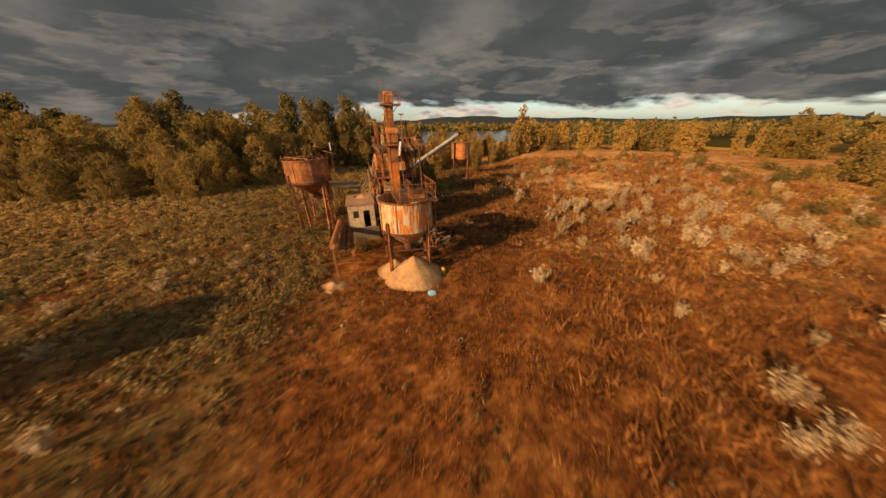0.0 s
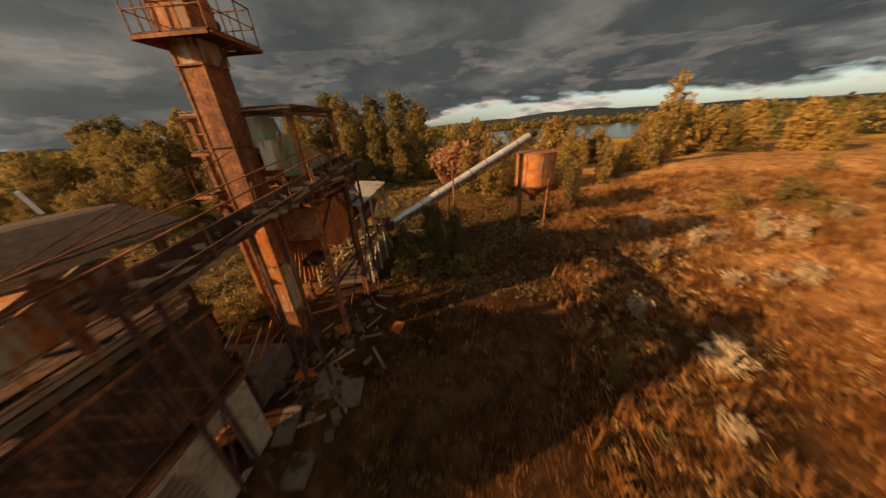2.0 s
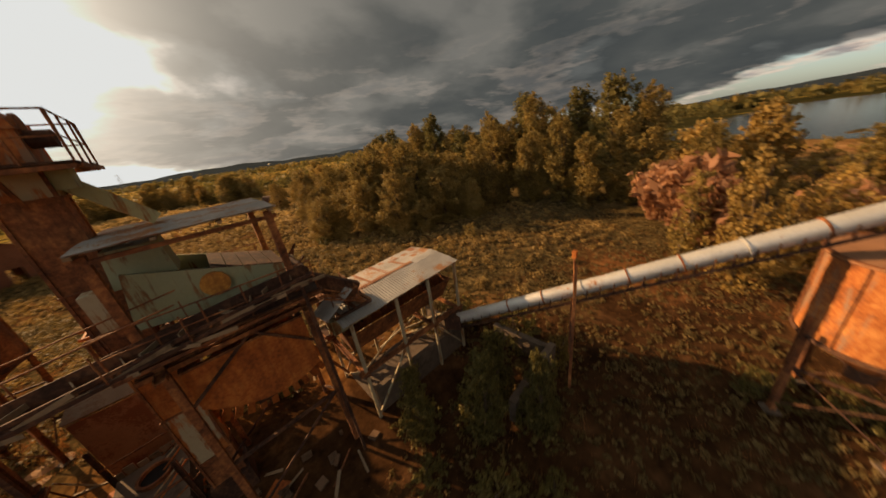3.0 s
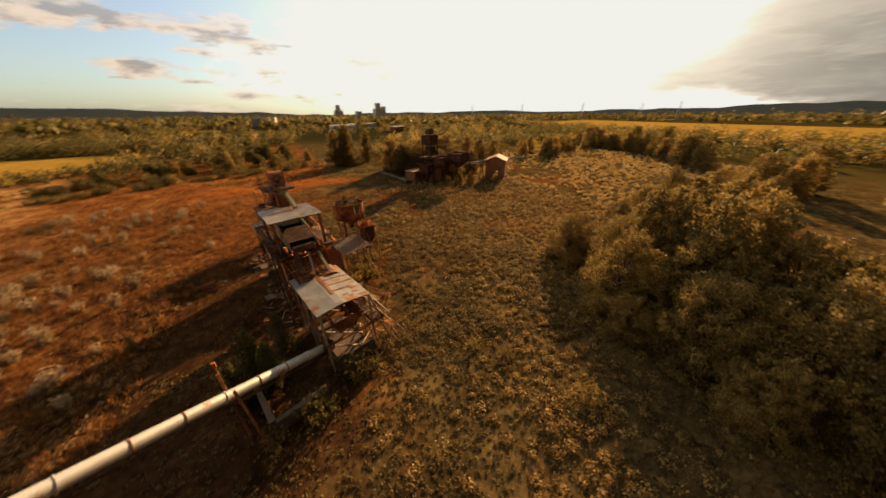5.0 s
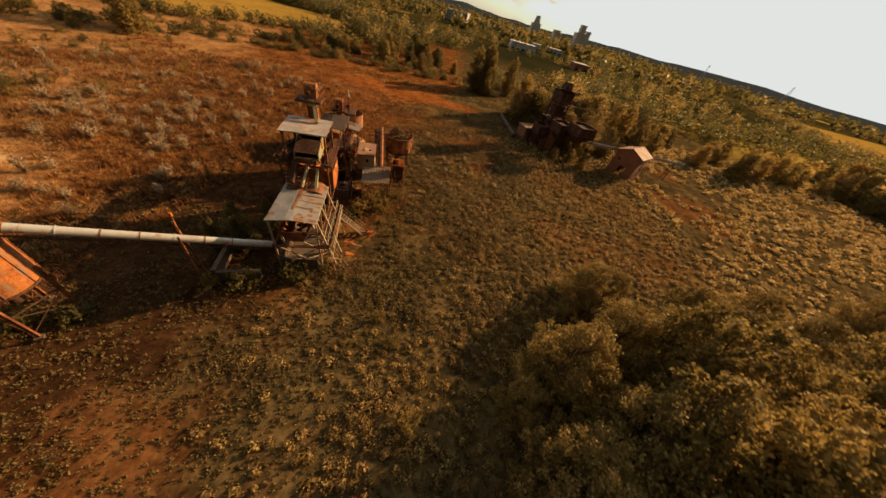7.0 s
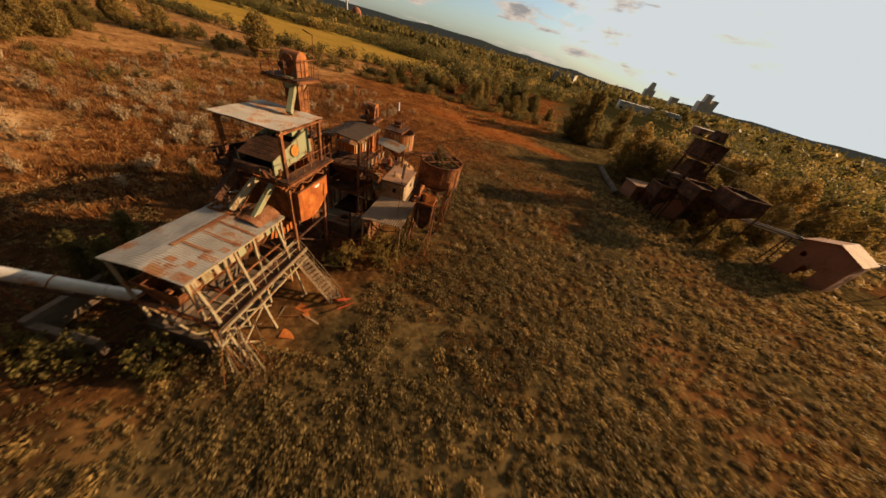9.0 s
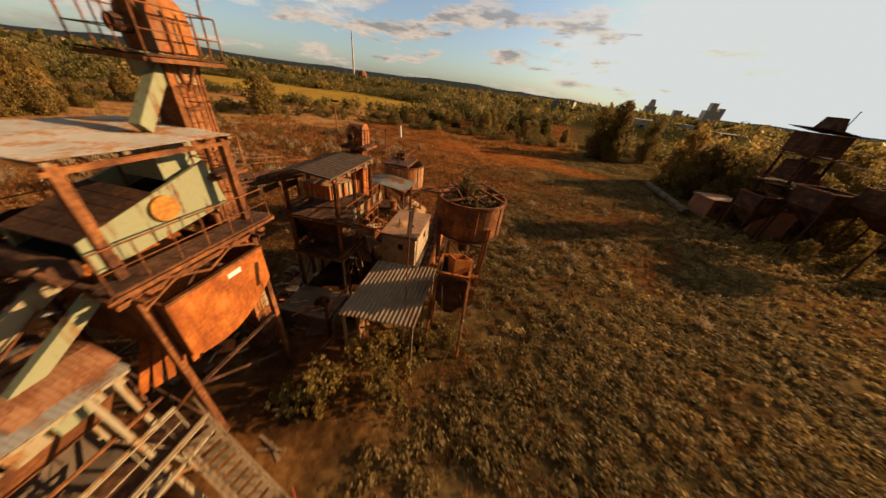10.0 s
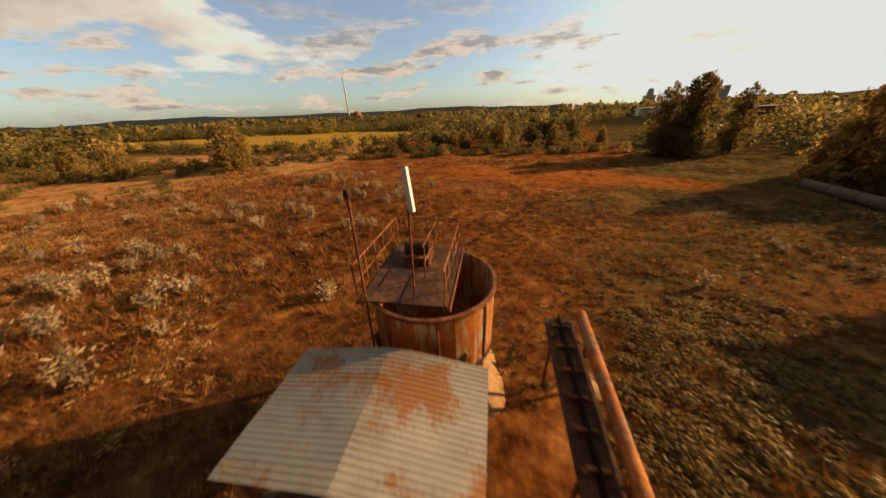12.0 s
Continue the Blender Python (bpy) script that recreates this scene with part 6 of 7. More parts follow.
def stair(name, u, v, turn, n, run, rise, wid, z0, mat, label):
    th = thing(name, at(u, v, z0, turn), label, "stair", "stairs")
    L, Hh = n * run, n * rise
    for x in (-wid / 2, wid / 2):
        part("stringer", beam(B(), (x, 0, 0), (x, L, Hh), 0.05, 0.2), mat, th)
    for k in range(n):
        part("tread", box(B(), (0, run * (k + 0.5), rise * (k + 0.8)), (wid - 0.06, run * 0.85, 0.035)), mat, th)
    railing(th, [(wid / 2, 0, 0.1), (wid / 2, L, Hh + 0.1)], mat, 0.95, 1.2)
    railing(th, [(-wid / 2, 0, 0.1), (-wid / 2, L, Hh + 0.1)], mat, 0.95, 1.2)
    return th


stair("steel_stair", -3.6, 11.6, -105, 13, 0.26, 0.19, 0.8, 0.0, WOOD, "steep steel stair up to the washing house deck")

# the tube conveyor to the silo
tube = thing("tube_conveyor", PLANT @ pose(0, 0, 0), "long pale metal tube conveyor rising to the silo", "conveyor")
a, b = Vector((4.0, 16.56, 2.33)), Vector((17.05, 22.39, 8.45))
n = 9
for k in range(n):
    p, q = a.lerp(b, k / n), a.lerp(b, (k + 1) / n)
    part("tube_section", rod(B(), p, q - (q - p) * 0.004, 0.30, 24), TUBE_METAL, tube, smooth=False)
    part("joint_flange", rod(B(), q - (q - p).normalized() * 0.05, q, 0.345, 24), RUST if k % 3 else TUBE_METAL, tube)
part("truss_chord", beam(B(), a + Vector((0.12, -0.2, -0.5)), b + Vector((0.12, -0.2, -0.5)), 0.09), RUST_DARK, tube)
part("truss_chord", beam(B(), a + Vector((-0.12, 0.2, -0.5)), b + Vector((-0.12, 0.2, -0.5)), 0.09), RUST_DARK, tube)
for k in range(30):
    c = a.lerp(b, (k + 0.5) / 30)
    part("hanger", beam(B(), c + Vector((0.15, -0.22, -0.52)), c + Vector((0.18, -0.28, 0.02)), 0.04), RUST_DARK, tube)
part("head_hood", rod(B(), b - Vector((0.25, 0.16, 0.1)), b + Vector((0.35, 0.22, 0.15)), 0.36, 20), RUST_DARK, tube)
part("tail_box", box(B(), a, (0.9, 0.9, 0.8), pose(0, 0, 0, 0, 0, 32)), RUST_DARK, tube)
c = a.lerp(b, 0.42)
dirn = Vector((b.y - a.y, a.x - b.x, 0)).normalized()
for s in (-1, 1):
    part("trestle_leg", beam(B(), c + dirn * s * 0.9 + Vector((0, 0, -c.z - 0.2)), c + dirn * s * 0.42 + Vector((0, 0, 0.5 + (0.9 if s > 0 else 0))), 0.12), RUST, tube)
part("trestle_tie", beam(B(), c + dirn * 0.45 + Vector((0, 0, -0.55)), c - dirn * 0.45 + Vector((0, 0, -0.55)), 0.1), RUST, tube)
part("trestle_brace", beam(B(), c + dirn * 0.85 + Vector((0, 0, -c.z + 0.2)), c - dirn * 0.6 + Vector((0, 0, -2.2)), 0.06), RUST_DARK, tube)
part("lamp_post", rod(B(), c + dirn * 0.45, c + dirn * 0.55 + Vector((-0.1, 0, 1.95)), 0.05, 8), RUST, tube)
part("lamp_head", box(B(), c + dirn * 0.55 + Vector((-0.1, 0, 1.95)), (0.16, 0.16, 0.3)), RUST_ORANGE, tube)

silo = tank("silo", 17.79, 22.83, 1.85, 6.85, 3.8, 2.6, TANK_RUST, "closed rusty silo on steel legs at the belt's end", 1.45, 0.0, 28, group="silos")
part("lid", lathe(B(), (0, 0, 0), [(0.02, 7.02), (0.6, 6.98), (1.92, 6.84), (1.92, 6.80), (0.02, 6.84)], 40), SHEET_RUST, silo, "dusty rust-brown lid")

# the western tank, with weeds and frames in it
tw = tank("hopper_tank", -7.36, -1.5, 1.97, 7.35, 5.3, 4.1, RUST, "open rusted hopper tank on tall legs, weeds inside", 1.35, 0.0, 40)
part("fill", lathe(B(), (0, 0, 0), [(0.02, 7.05), (1.0, 6.95), (1.9, 6.75), (1.9, 6.6), (0.02, 6.6)], 24), SOIL, tw, "dark soil filling the tank")
for y in (-0.55, 0.55):
    part("top_beam", beam(B(), (-2.1, y, 7.45), (2.1, y, 7.45), 0.1), RUST, tw)
part("top_beam", beam(B(), (-0.9, -1.9, 7.5), (-0.9, 1.9, 7.5), 0.09), RUST, tw)
for p, q in (((1.0, 0.5, 7.45), (1.9, 1.2, 8.3)), ((1.9, 1.2, 8.3), (2.7, 0.4, 8.2)), ((-0.4, 0.55, 7.45), (-0.4, 0.6, 8.3)), ((-0.4, 0.6, 8.3), (0.8, 0.6, 8.3)), ((0.8, 0.6, 8.3), (0.8, 0.55, 7.45))):
    part("bent_rail", rod(B(), p, q, 0.03, 6), RUST, tw)
for k in range(8):
    ang = 0.785 * k + 0.3
    part("rim_post", rod(B(), (1.95 * math.cos(ang), 1.95 * math.sin(ang), 7.2), (1.98 * math.cos(ang), 1.98 * math.sin(ang), 7.75 + 0.25 * (k % 3)), 0.03, 6), RUST, tw)
tw_weed = herbs("tank_weeds", np.array([-13.3, -12.8, -13.9, -13.1, -12.5]), np.array([26.4, 26.9, 26.0, 25.7, 26.2]), np.array([0.8, 1.1, 0.75, 0.9, 0.8]), 150, 0.13, HERB, "green weeds growing in the tank's soil")
tw_weed.location.z = 6.85
tall = twig_shrub("tall_weed", 1.9, 0.55, 46, HERB, "tall pale weed standing in the tank", 12.0, 0.05, 2.6)
tall.matrix_basis = pose(-12.8, 26.6, 6.95)
for p, q in (((-1.6, -1.3, 7.5), (1.5, -1.3, 7.5)), ((1.5, -1.3, 7.5), (2.9, -0.9, 7.55)), ((-1.6, -1.3, 7.5), (-1.6, 0.9, 7.5)), ((0.3, -1.9, 7.5), (0.3, 1.9, 7.5)), ((2.9, -0.9, 7.55), (2.4, 0.6, 7.9))):
    part("frame_bar", beam(B(), p, q, 0.07), RUST_DARK, tw)

# the corrugated shed and the small hopper beside it
sh = thing("open_shed", at(-4.5, 3.75), "open shed under a tan corrugated roof", "shed")


def sh_z(x, y):
    return 3.72 - 0.08 * x


part("roof_sheet", corrugated(B(), -1.75, 1.75, -2.2, 2.2, sh_z, 0.20, 0.035, rows=5, across="x", sag=0.04), SHEET_TAN, sh, "tan corrugated fibre-cement roof")
for x in (-1.6, 1.6):
    for y in (-2.0, 0.0, 2.0):
        part("post", beam(B(), (x, y, -0.2), (x, y, sh_z(x, y) - 0.06), 0.12), WOOD, sh)
    part("plate", beam(B(), (x, -2.15, sh_z(x, 0) - 0.1), (x, 2.15, sh_z(x, 0) - 0.1), 0.09, 0.14), WOOD, sh)
part("back_wall", box(B(), (1.66, -0.6, 1.7), (0.06, 3.0, 3.4)), SHEET_RUST, sh)
so = thing("small_hopper", at(-7.35, 3.0), "small rusty feed hopper on a braced frame", "hopper", "hoppers")
part("bin", frustum_shell(B(), (-0.7, 0.7, -0.7, 0.7, 5.3), (-0.7, 0.7, -0.7, 0.7, 3.6), 0.05), RUST_DARK, so)
part("funnel", frustum_shell(B(), (-0.7, 0.7, -0.7, 0.7, 3.6), (-0.2, 0.2, -0.2, 0.2, 2.4), 0.05), RUST_DARK, so)
part("rim", frustum_shell(B(), (-0.8, 0.8, -0.8, 0.8, 5.38), (-0.8, 0.8, -0.8, 0.8, 5.25), 0.1), RUST_ORANGE, so)
part("fill", box(B(), (0, 0, 4.7), (1.3, 1.3, 0.2)), SOIL, so)
part("feed_mouth", frustum_shell(B(), (-0.5, 0.35, -0.25, 0.6, 5.85), (-0.4, 0.25, -0.15, 0.5, 4.85), 0.05), RUST_ORANGE, so, "rust-orange feed mouth").matrix_basis = pose(0, 0, 5.3, 14, -9, 28) @ pose(0, 0, -5.3)
for k in range(7):
    ang = 0.9 * k
    part("bent_pipe", rod(B(), (0.75 * math.cos(ang), 0.75 * math.sin(ang), 4.6 + 0.2 * (k % 3)), (1.15 * math.cos(ang + 0.5), 1.15 * math.sin(ang + 0.5), 2.6 + 0.5 * (k % 4)), 0.03, 6), (RUST, CREAM_STEEL, RUST_DARK)[k % 3], so)
part("frame_top", beam(B(), (-0.9, -0.85, 5.0), (-0.85, 0.9, 6.1), 0.05), CREAM_STEEL, so)
part("frame_top", beam(B(), (0.85, -0.85, 5.0), (0.8, 0.9, 5.8), 0.05), RUST, so)
for k in range(8):
    ang = 0.8 * k + 0.2
    p_ = Vector((0.85 * math.cos(ang), 0.85 * math.sin(ang), 5.2))
    part("torn_strip", beam(B(), p_, p_ + Vector((0.5 * math.cos(ang + 1.1), 0.5 * math.sin(ang + 1.1), 0.55 - 0.22 * (k % 4))), 0.14 - 0.02 * (k % 3), 0.03), (RUST_ORANGE, RUST_DARK, RUST)[k % 3], so)
for x in (-0.75, 0.75):
    for y in (-0.75, 0.75):
        part("leg", beam(B(), (x * 1.25, y * 1.25, -0.2), (x, y, 5.1), 0.1), RUST, so)
    part("cross_brace", beam(B(), (x * 1.2, -0.9, 0.3), (x, 0.8, 3.3), 0.06, 0.03), RUST_DARK, so)
    part("cross_brace", beam(B(), (x * 1.2, 0.9, 0.3), (x, -0.8, 3.3), 0.06, 0.03), RUST_DARK, so)
part("hanging_pipe", rod(B(), (-0.9, 0.9, 2.8), (-0.3, 1.6, 0.2), 0.04, 6), CREAM_STEEL, so)

# the low tube conveyor west of the cabin
lc = thing("low_conveyor", at(0, 0), "low inclined trough conveyor with a rusty pipe alongside", "conveyor")
a, b = Vector((-5.25, -2.4, 1.15)), Vector((-4.85, -14.0, 3.25))
for k in range(6):
    p, q = a.lerp(b, k / 6), a.lerp(b, (k + 1) / 6)
    part("pipe", rod(B(), p, q, 0.20, 20), TANK_RUST, lc)
for s in (0.45, 1.05):
    off = Vector((s, 0, -0.35))
    part("side_plate", beam(B(), a + off, b + off, 0.05, 0.45), RUST_DARK, lc)
part("belt", beam(B(), a + Vector((0.75, 0, -0.3)), b + Vector((0.75, 0, -0.3)), 0.5, 0.04), DARK, lc)
for k in range(14):
    c = a.lerp(b, (k + 0.5) / 14)
    part("roller", rod(B(), c + Vector((0.46, 0, -0.25)), c + Vector((1.04, 0, -0.25)), 0.06, 8), RUST, lc)
for f in (0.25, 0.6, 0.93):
    c = a.lerp(b, f)
    for s in (-0.1, 1.1):
        part("trestle_leg", beam(B(), (c.x + s, c.y, -0.2), (c.x + s, c.y, c.z - 0.2), 0.1), RUST, lc)
    part("trestle_tie", beam(B(), (c.x - 0.1, c.y, c.z * 0.5), (c.x + 1.1, c.y, c.z * 0.5), 0.07), RUST, lc)

# lower storey walls of the screening house
lw = thing("ruined_wall", at(1.15, -0.8), "ruined plastered walls with openings under the screen house", "wall")
part("wall", wall_with_holes(-1.9, 2.1, 1.62, -0.2, 2.75, [(-1.2, -0.4, 0.8, 2.1), (0.5, 1.3, 0.0, 2.2)], 0.25, pose(0, 0, 0, 0, 0, 90) @ pose(0, -3.24, 0)), PLASTER, lw)
part("wall", wall_with_holes(-1.4, 1.5, -2.0, -0.2, 2.75, [(-0.4, 0.5, 0.0, 2.0)], 0.25, Matrix.Identity(4)), PLASTER, lw)
clad = corrugated(B(), -1.6, 1.5, 0.0, 1.75, lambda x, y: 0.0, 0.17, 0.03, rows=3, across="x", sag=0.03)
bmesh.ops.rotate(clad, verts=clad.verts, cent=(0, 0, 0), matrix=Matrix.Rotation(math.pi / 2, 3, "X"))
bmesh.ops.translate(clad, verts=clad.verts, vec=(0, -2.2, 1.9))
part("sheet_cladding", clad, SHEET_TAN, lw, "tan corrugated sheet cladding")
clad = corrugated(B(), -2.0, 1.9, 0.0, 2.1, lambda x, y: 0.0, 0.17, 0.03, rows=3, across="x", sag=0.03)
bmesh.ops.rotate(clad, verts=clad.verts, cent=(0, 0, 0), matrix=Matrix.Rotation(math.pi / 2, 3, "Z") @ Matrix.Rotation(math.pi / 2, 3, "X"))
bmesh.ops.translate(clad, verts=clad.verts, vec=(1.78, 0, 3.3))
part("sheet_cladding", clad, RUST_DARK, lw, "dark rusted corrugated sheet cladding")
part("leaning_sheet", corrugated(B(), -0.6, 0.6, -0.8, 0.8, lambda x, y: 0.0, 0.16, 0.03, rows=3, across="x"), SHEET_TAN, lw).matrix_basis = pose(1.95, -1.1, 2.2, 0, 60, 0)


# litter of planks, rubble and slabs in the yard
def litter(name, n, spots, size, mat, label, cat, group, tilt=25):
    for k in range(n):
        u, v, ru, rv = random.choice(spots)
        x, y = random.gauss(u, ru), random.gauss(v, rv)
        s = [random.uniform(*r) for r in size]
        bm = box(B(), (0, 0, 0), s)
        for w in bm.verts:
            w.co += Vector([random.uniform(-0.12, 0.12) * min(s) for _ in range(3)])
        ob = put(name, bm, mat)
        p = at(x, y).translation
        ob.matrix_basis = pose(p.x, p.y, float(gh(p.x, p.y)) + s[2] * 0.38, random.uniform(-tilt, tilt) * 0.4, random.uniform(-tilt, tilt) * 0.4, random.uniform(0, 180))
        tagged(ob, label, cat, group)


yard_spots = [(3.8, -4.5, 0.9, 2.0), (3.9, 1.5, 0.8, 2.2), (4.3, 7.0, 0.9, 2.0), (-1.2, 2.6, 1.2, 1.2), (3.0, -8.0, 1.2, 1.0), (1.5, 4.0, 1.5, 0.8)]
litter("rubble_block", 150, yard_spots, ((0.12, 0.5), (0.12, 0.4), (0.1, 0.25)), RUBBLE, "broken lump of masonry on the ground", "rubble", "rubble blocks")
litter("loose_plank", 44, yard_spots + [(-1.6, 13.5, 1.0, 2.0)], ((0.08, 0.14), (0.7, 1.8), (0.03, 0.05)), WOOD, "weathered loose plank on the ground", "plank", "loose planks", 18)
litter("concrete_slab", 12, yard_spots, ((0.7, 1.4), (0.6, 1.0), (0.10, 0.16)), CONCRETE, "broken concrete slab lying in the yard", "slab", "concrete slabs", 10)
litter("rusty_sheet", 12, yard_spots + [(-2.2, 13.5, 1.0, 1.6)], ((0.5, 1.2), (0.5, 1.1), (0.02, 0.03)), RUST_ORANGE, "bent rusty sheet lying in the yard", "sheet", "rusty sheets", 30)
litter("pipe_scrap", 14, yard_spots + [(-1.8, 14.5, 1.0, 1.5)], ((0.06, 0.09), (1.2, 3.0), (0.06, 0.09)), RUST, "length of rusty scrap bar on the ground", "scrap", "scrap bars", 12)
bl = put("blue_lid", lathe(B(), (0, 0, 0), [(0.02, 0.08), (0.24, 0.06), (0.3, 0.0), (0.02, 0.0)], 20), BLUE)
bl.matrix_basis = pose(-0.75, 14.6, float(gh(-0.75, 14.6)) + 0.02, 12, 8, 0)
tagged(bl, "pale blue plastic lid lying in the grass", "lid")
yl = put("yellow_canister", lathe(B(), (0, 0, 0), [(0.02, 0.0), (0.16, 0.0), (0.18, 0.06), (0.18, 0.34), (0.08, 0.44), (0.02, 0.44)], 16), YELLOW)
yl.matrix_basis = pose(0.0, 17.4, float(gh(0.0, 17.4)), 0, 0, 0)
tagged(yl, "yellow plastic canister beside the gravel heap", "canister")
red = thing("bent_scrap", at(-4.5, 11.2), "bent red-painted steel scrap lying by the stair", "scrap")
for k, (p_, q_) in enumerate((((0, 0, 0.05), (0.5, 0.9, 0.75)), ((0.5, 0.9, 0.75), (1.1, 0.6, 0.2)), ((0.1, 0.4, 0.05), (0.9, -0.3, 0.45)), ((-0.4, 0.2, 0.05), (0.3, 1.3, 0.3)))):
    part("bar", beam(B(), p_, q_, 0.16 - 0.02 * k, 0.05), RED_PAINT, red)
# the settling basin between the two houses
bs = thing("settling_basin", at(0.4, 3.4), "low concrete basin with boarded sides and a round pit", "basin")
part("slab", box(B(), (0, 0, 0.55), (3.0, 2.2, 1.2)), CONCRETE, bs)
for x, y in ((-1.6, -1.2), (-1.6, 1.3), (1.5, -1.2), (1.5, 1.3)):
    part("post", channel(B(), (x, y, -0.1), (x * 1.02, y, 2.9), 0.12, 0.14), RUST_DARK, bs)
for x in (-1.6, 1.5):
    part("rail", beam(B(), (x, -1.3, 1.9), (x, 1.4, 2.0), 0.07), RUST, bs)
for k in range(7):
    part("leaning_bar", rod(B(), (-1.7 + 0.5 * k, -1.6 + 0.3 * (k % 3), 0.1), (-1.3 + 0.45 * k, 1.2 + 0.2 * (k % 4), 1.7 + 0.25 * (k % 3)), 0.035, 6), (RUST, CREAM_STEEL, RUST_ORANGE)[k % 3], bs)
part("pit_ring", lathe(B(), (-0.5, 0.1, 1.15), [(0.55, 0.0), (0.55, 0.16), (0.45, 0.16), (0.45, 0.0)], 24, True), RUST, bs)
# near-black disc on the slab, painted shade for the pit's depth
part("pit_floor", lathe(B(), (-0.5, 0.1, 1.15), [(0.02, 0.03), (0.46, 0.03), (0.46, 0.01), (0.02, 0.01)], 24), DARK, bs)
for k in range(7):
    part("side_board", box(B(), (-1.75, -1.1 + 0.36 * k, 0.75 + random.uniform(-0.1, 0.1)), (0.05, 0.3, 1.1)), WOOD, bs)
# rails and loose wires at the screening house's east edge
for k in range(5):
    part("loose_wire", rod(B(), (1.75 + 0.06 * k, -2.2 + 0.5 * k, 5.3), (2.1 + 0.1 * k, -1.0 + 0.8 * k, 2.0 + 0.3 * (k % 3)), 0.014, 5), RUST, sz)
for k in range(4):
    part("roof_edge_board", box(B(), (1.66, -1.7 + 1.15 * k, felt_z(1.66, 0) - 0.12), (0.05, 1.05, 0.16), pose(0, 0, 0, random.uniform(-1.2, 1.2), 0, 0)), WOOD, sz)
# weather boards; the block and inner sheet are added to stop sunlight passing through
for k in range(2):
    z = 5.75 + 0.24 * k
    part("weather_board", box(B(), (1.62, 0.0, z), (0.04, random.uniform(3.6, 4.4), 0.17)), WOOD, sz)
for k in range(5):
    part("weather_board", box(B(), (random.uniform(-0.3, 0.3), -2.28, 3.5 + 0.34 * k), (random.uniform(2.2, 3.0), 0.04, 0.26)), WOOD, sz)
part("machine_block", box(B(), (0.35, -0.7, 3.75), (1.4, 1.6, 1.3)), RUST_DARK, sz)
part("inner_sheet", box(B(), (0.45, 0.1, 4.4), (0.05, 3.6, 2.0)), RUST_DARK, sz)
for k in range(5):
    part("scaffold_pole", rod(B(), (-1.95, -2.2 + 0.75 * k, 2.9), (-1.95 - 0.1 * (k % 2), -2.2 + 0.75 * k, 5.5), 0.03, 6), RUST, sz)
for k in range(3):
    part("scaffold_rail", rod(B(), (-1.95, -2.3, 3.4 + 0.7 * k), (-1.95, 1.2, 3.3 + 0.75 * k), 0.028, 6), RUST_ORANGE, sz)
for k in range(9):
    a_ = Vector((-1.7 - 0.12 * (k % 4), 2.4 - 0.25 * k, 2.9 - 0.22 * (k % 3)))
    part("hanging_bar", rod(B(), a_, a_ + Vector((-0.3 + 0.12 * (k % 5), 0.5 - 0.3 * (k % 4), -1.3 + 0.25 * (k % 3))), 0.03, 6), (CREAM_STEEL, RUST, RUST_DARK)[k % 3], sz)
# boards hung under the belt, added to thicken its shadow
for f in (0.1, 0.22, 0.34, 0.46, 0.58, 0.7):
    c = p0.lerp(p1, f)
    n_ = random.uniform(0.2, 0.5)
    part("hanging_board", box(B(), (c.x - 0.52, c.y, c.z - 0.15 - n_ / 2), (0.03, 1.1, n_), pose(0, 0, 0, random.uniform(-6, 6), 0, 0)), RUST_DARK, belt)

# ---- the bunker wall, the second plant, and far buildings ----
bk = thing("concrete_bunker", pose(-3.6, 48.2, 0, 0, 0, 20), "low broken concrete bunker wall in the bushes", "bunker")
part("wall", box(B(), (0.6, 0.4, 0.5), (0.35, 4.2, 1.6)), CONCRETE, bk)
part("wall", box(B(), (-1.2, 2.4, 0.4), (3.4, 0.35, 1.3)), CONCRETE, bk)

# the second plant to the south-west
hs = thing("brick_shed", pose(-62.0, -4.6, 0, 0, 0, 46) @ Matrix.Diagonal((0.84, 0.84, 0.92, 1)), "lone brick shed with a shallow gable roof in the meadow", "shed")
for sy in (-1, 1):
    part("wall", wall_with_holes(-3.5, 3.5, sy * 3.3, -0.3, 5.9, [(-0.6, 0.6, 2.6, 3.8)], 0.3, Matrix.Identity(4)), BRICK_RED, hs)
for sx in (-1, 1):
    part("gable_wall", wall_with_holes(-3.15, 3.15, sx * 3.35, -0.3, 5.9, [(-1.0, 0.8, -0.3, 2.7), (1.6, 2.3, 3.6, 4.4)], 0.3, pose(0, 0, 0, 0, 0, -90)), BRICK_RED, hs)
    part("gable_top", hull_box(B(), [(sx * 3.35 - 0.15, -3.4, 5.9), (sx * 3.35 + 0.15, -3.4, 5.9), (sx * 3.35 + 0.15, 3.4, 5.9), (sx * 3.35 - 0.15, 3.4, 5.9)],
                               [(sx * 3.35 - 0.15, -0.2, 7.1), (sx * 3.35 + 0.15, -0.2, 7.1), (sx * 3.35 + 0.15, 0.2, 7.1), (sx * 3.35 - 0.15, 0.2, 7.1)]), BRICK_RED, hs)
for sy in (-1, 1):
    part("roof_slope", hull_box(B(), [(-3.8, sy * 3.8, 5.75), (3.8, sy * 3.8, 5.75), (3.8, 0, 7.2), (-3.8, 0, 7.2)], [(-3.8, sy * 3.8, 5.85), (3.8, sy * 3.8, 5.85), (3.8, 0, 7.3), (-3.8, 0, 7.3)]), SHEET_RUST, hs)

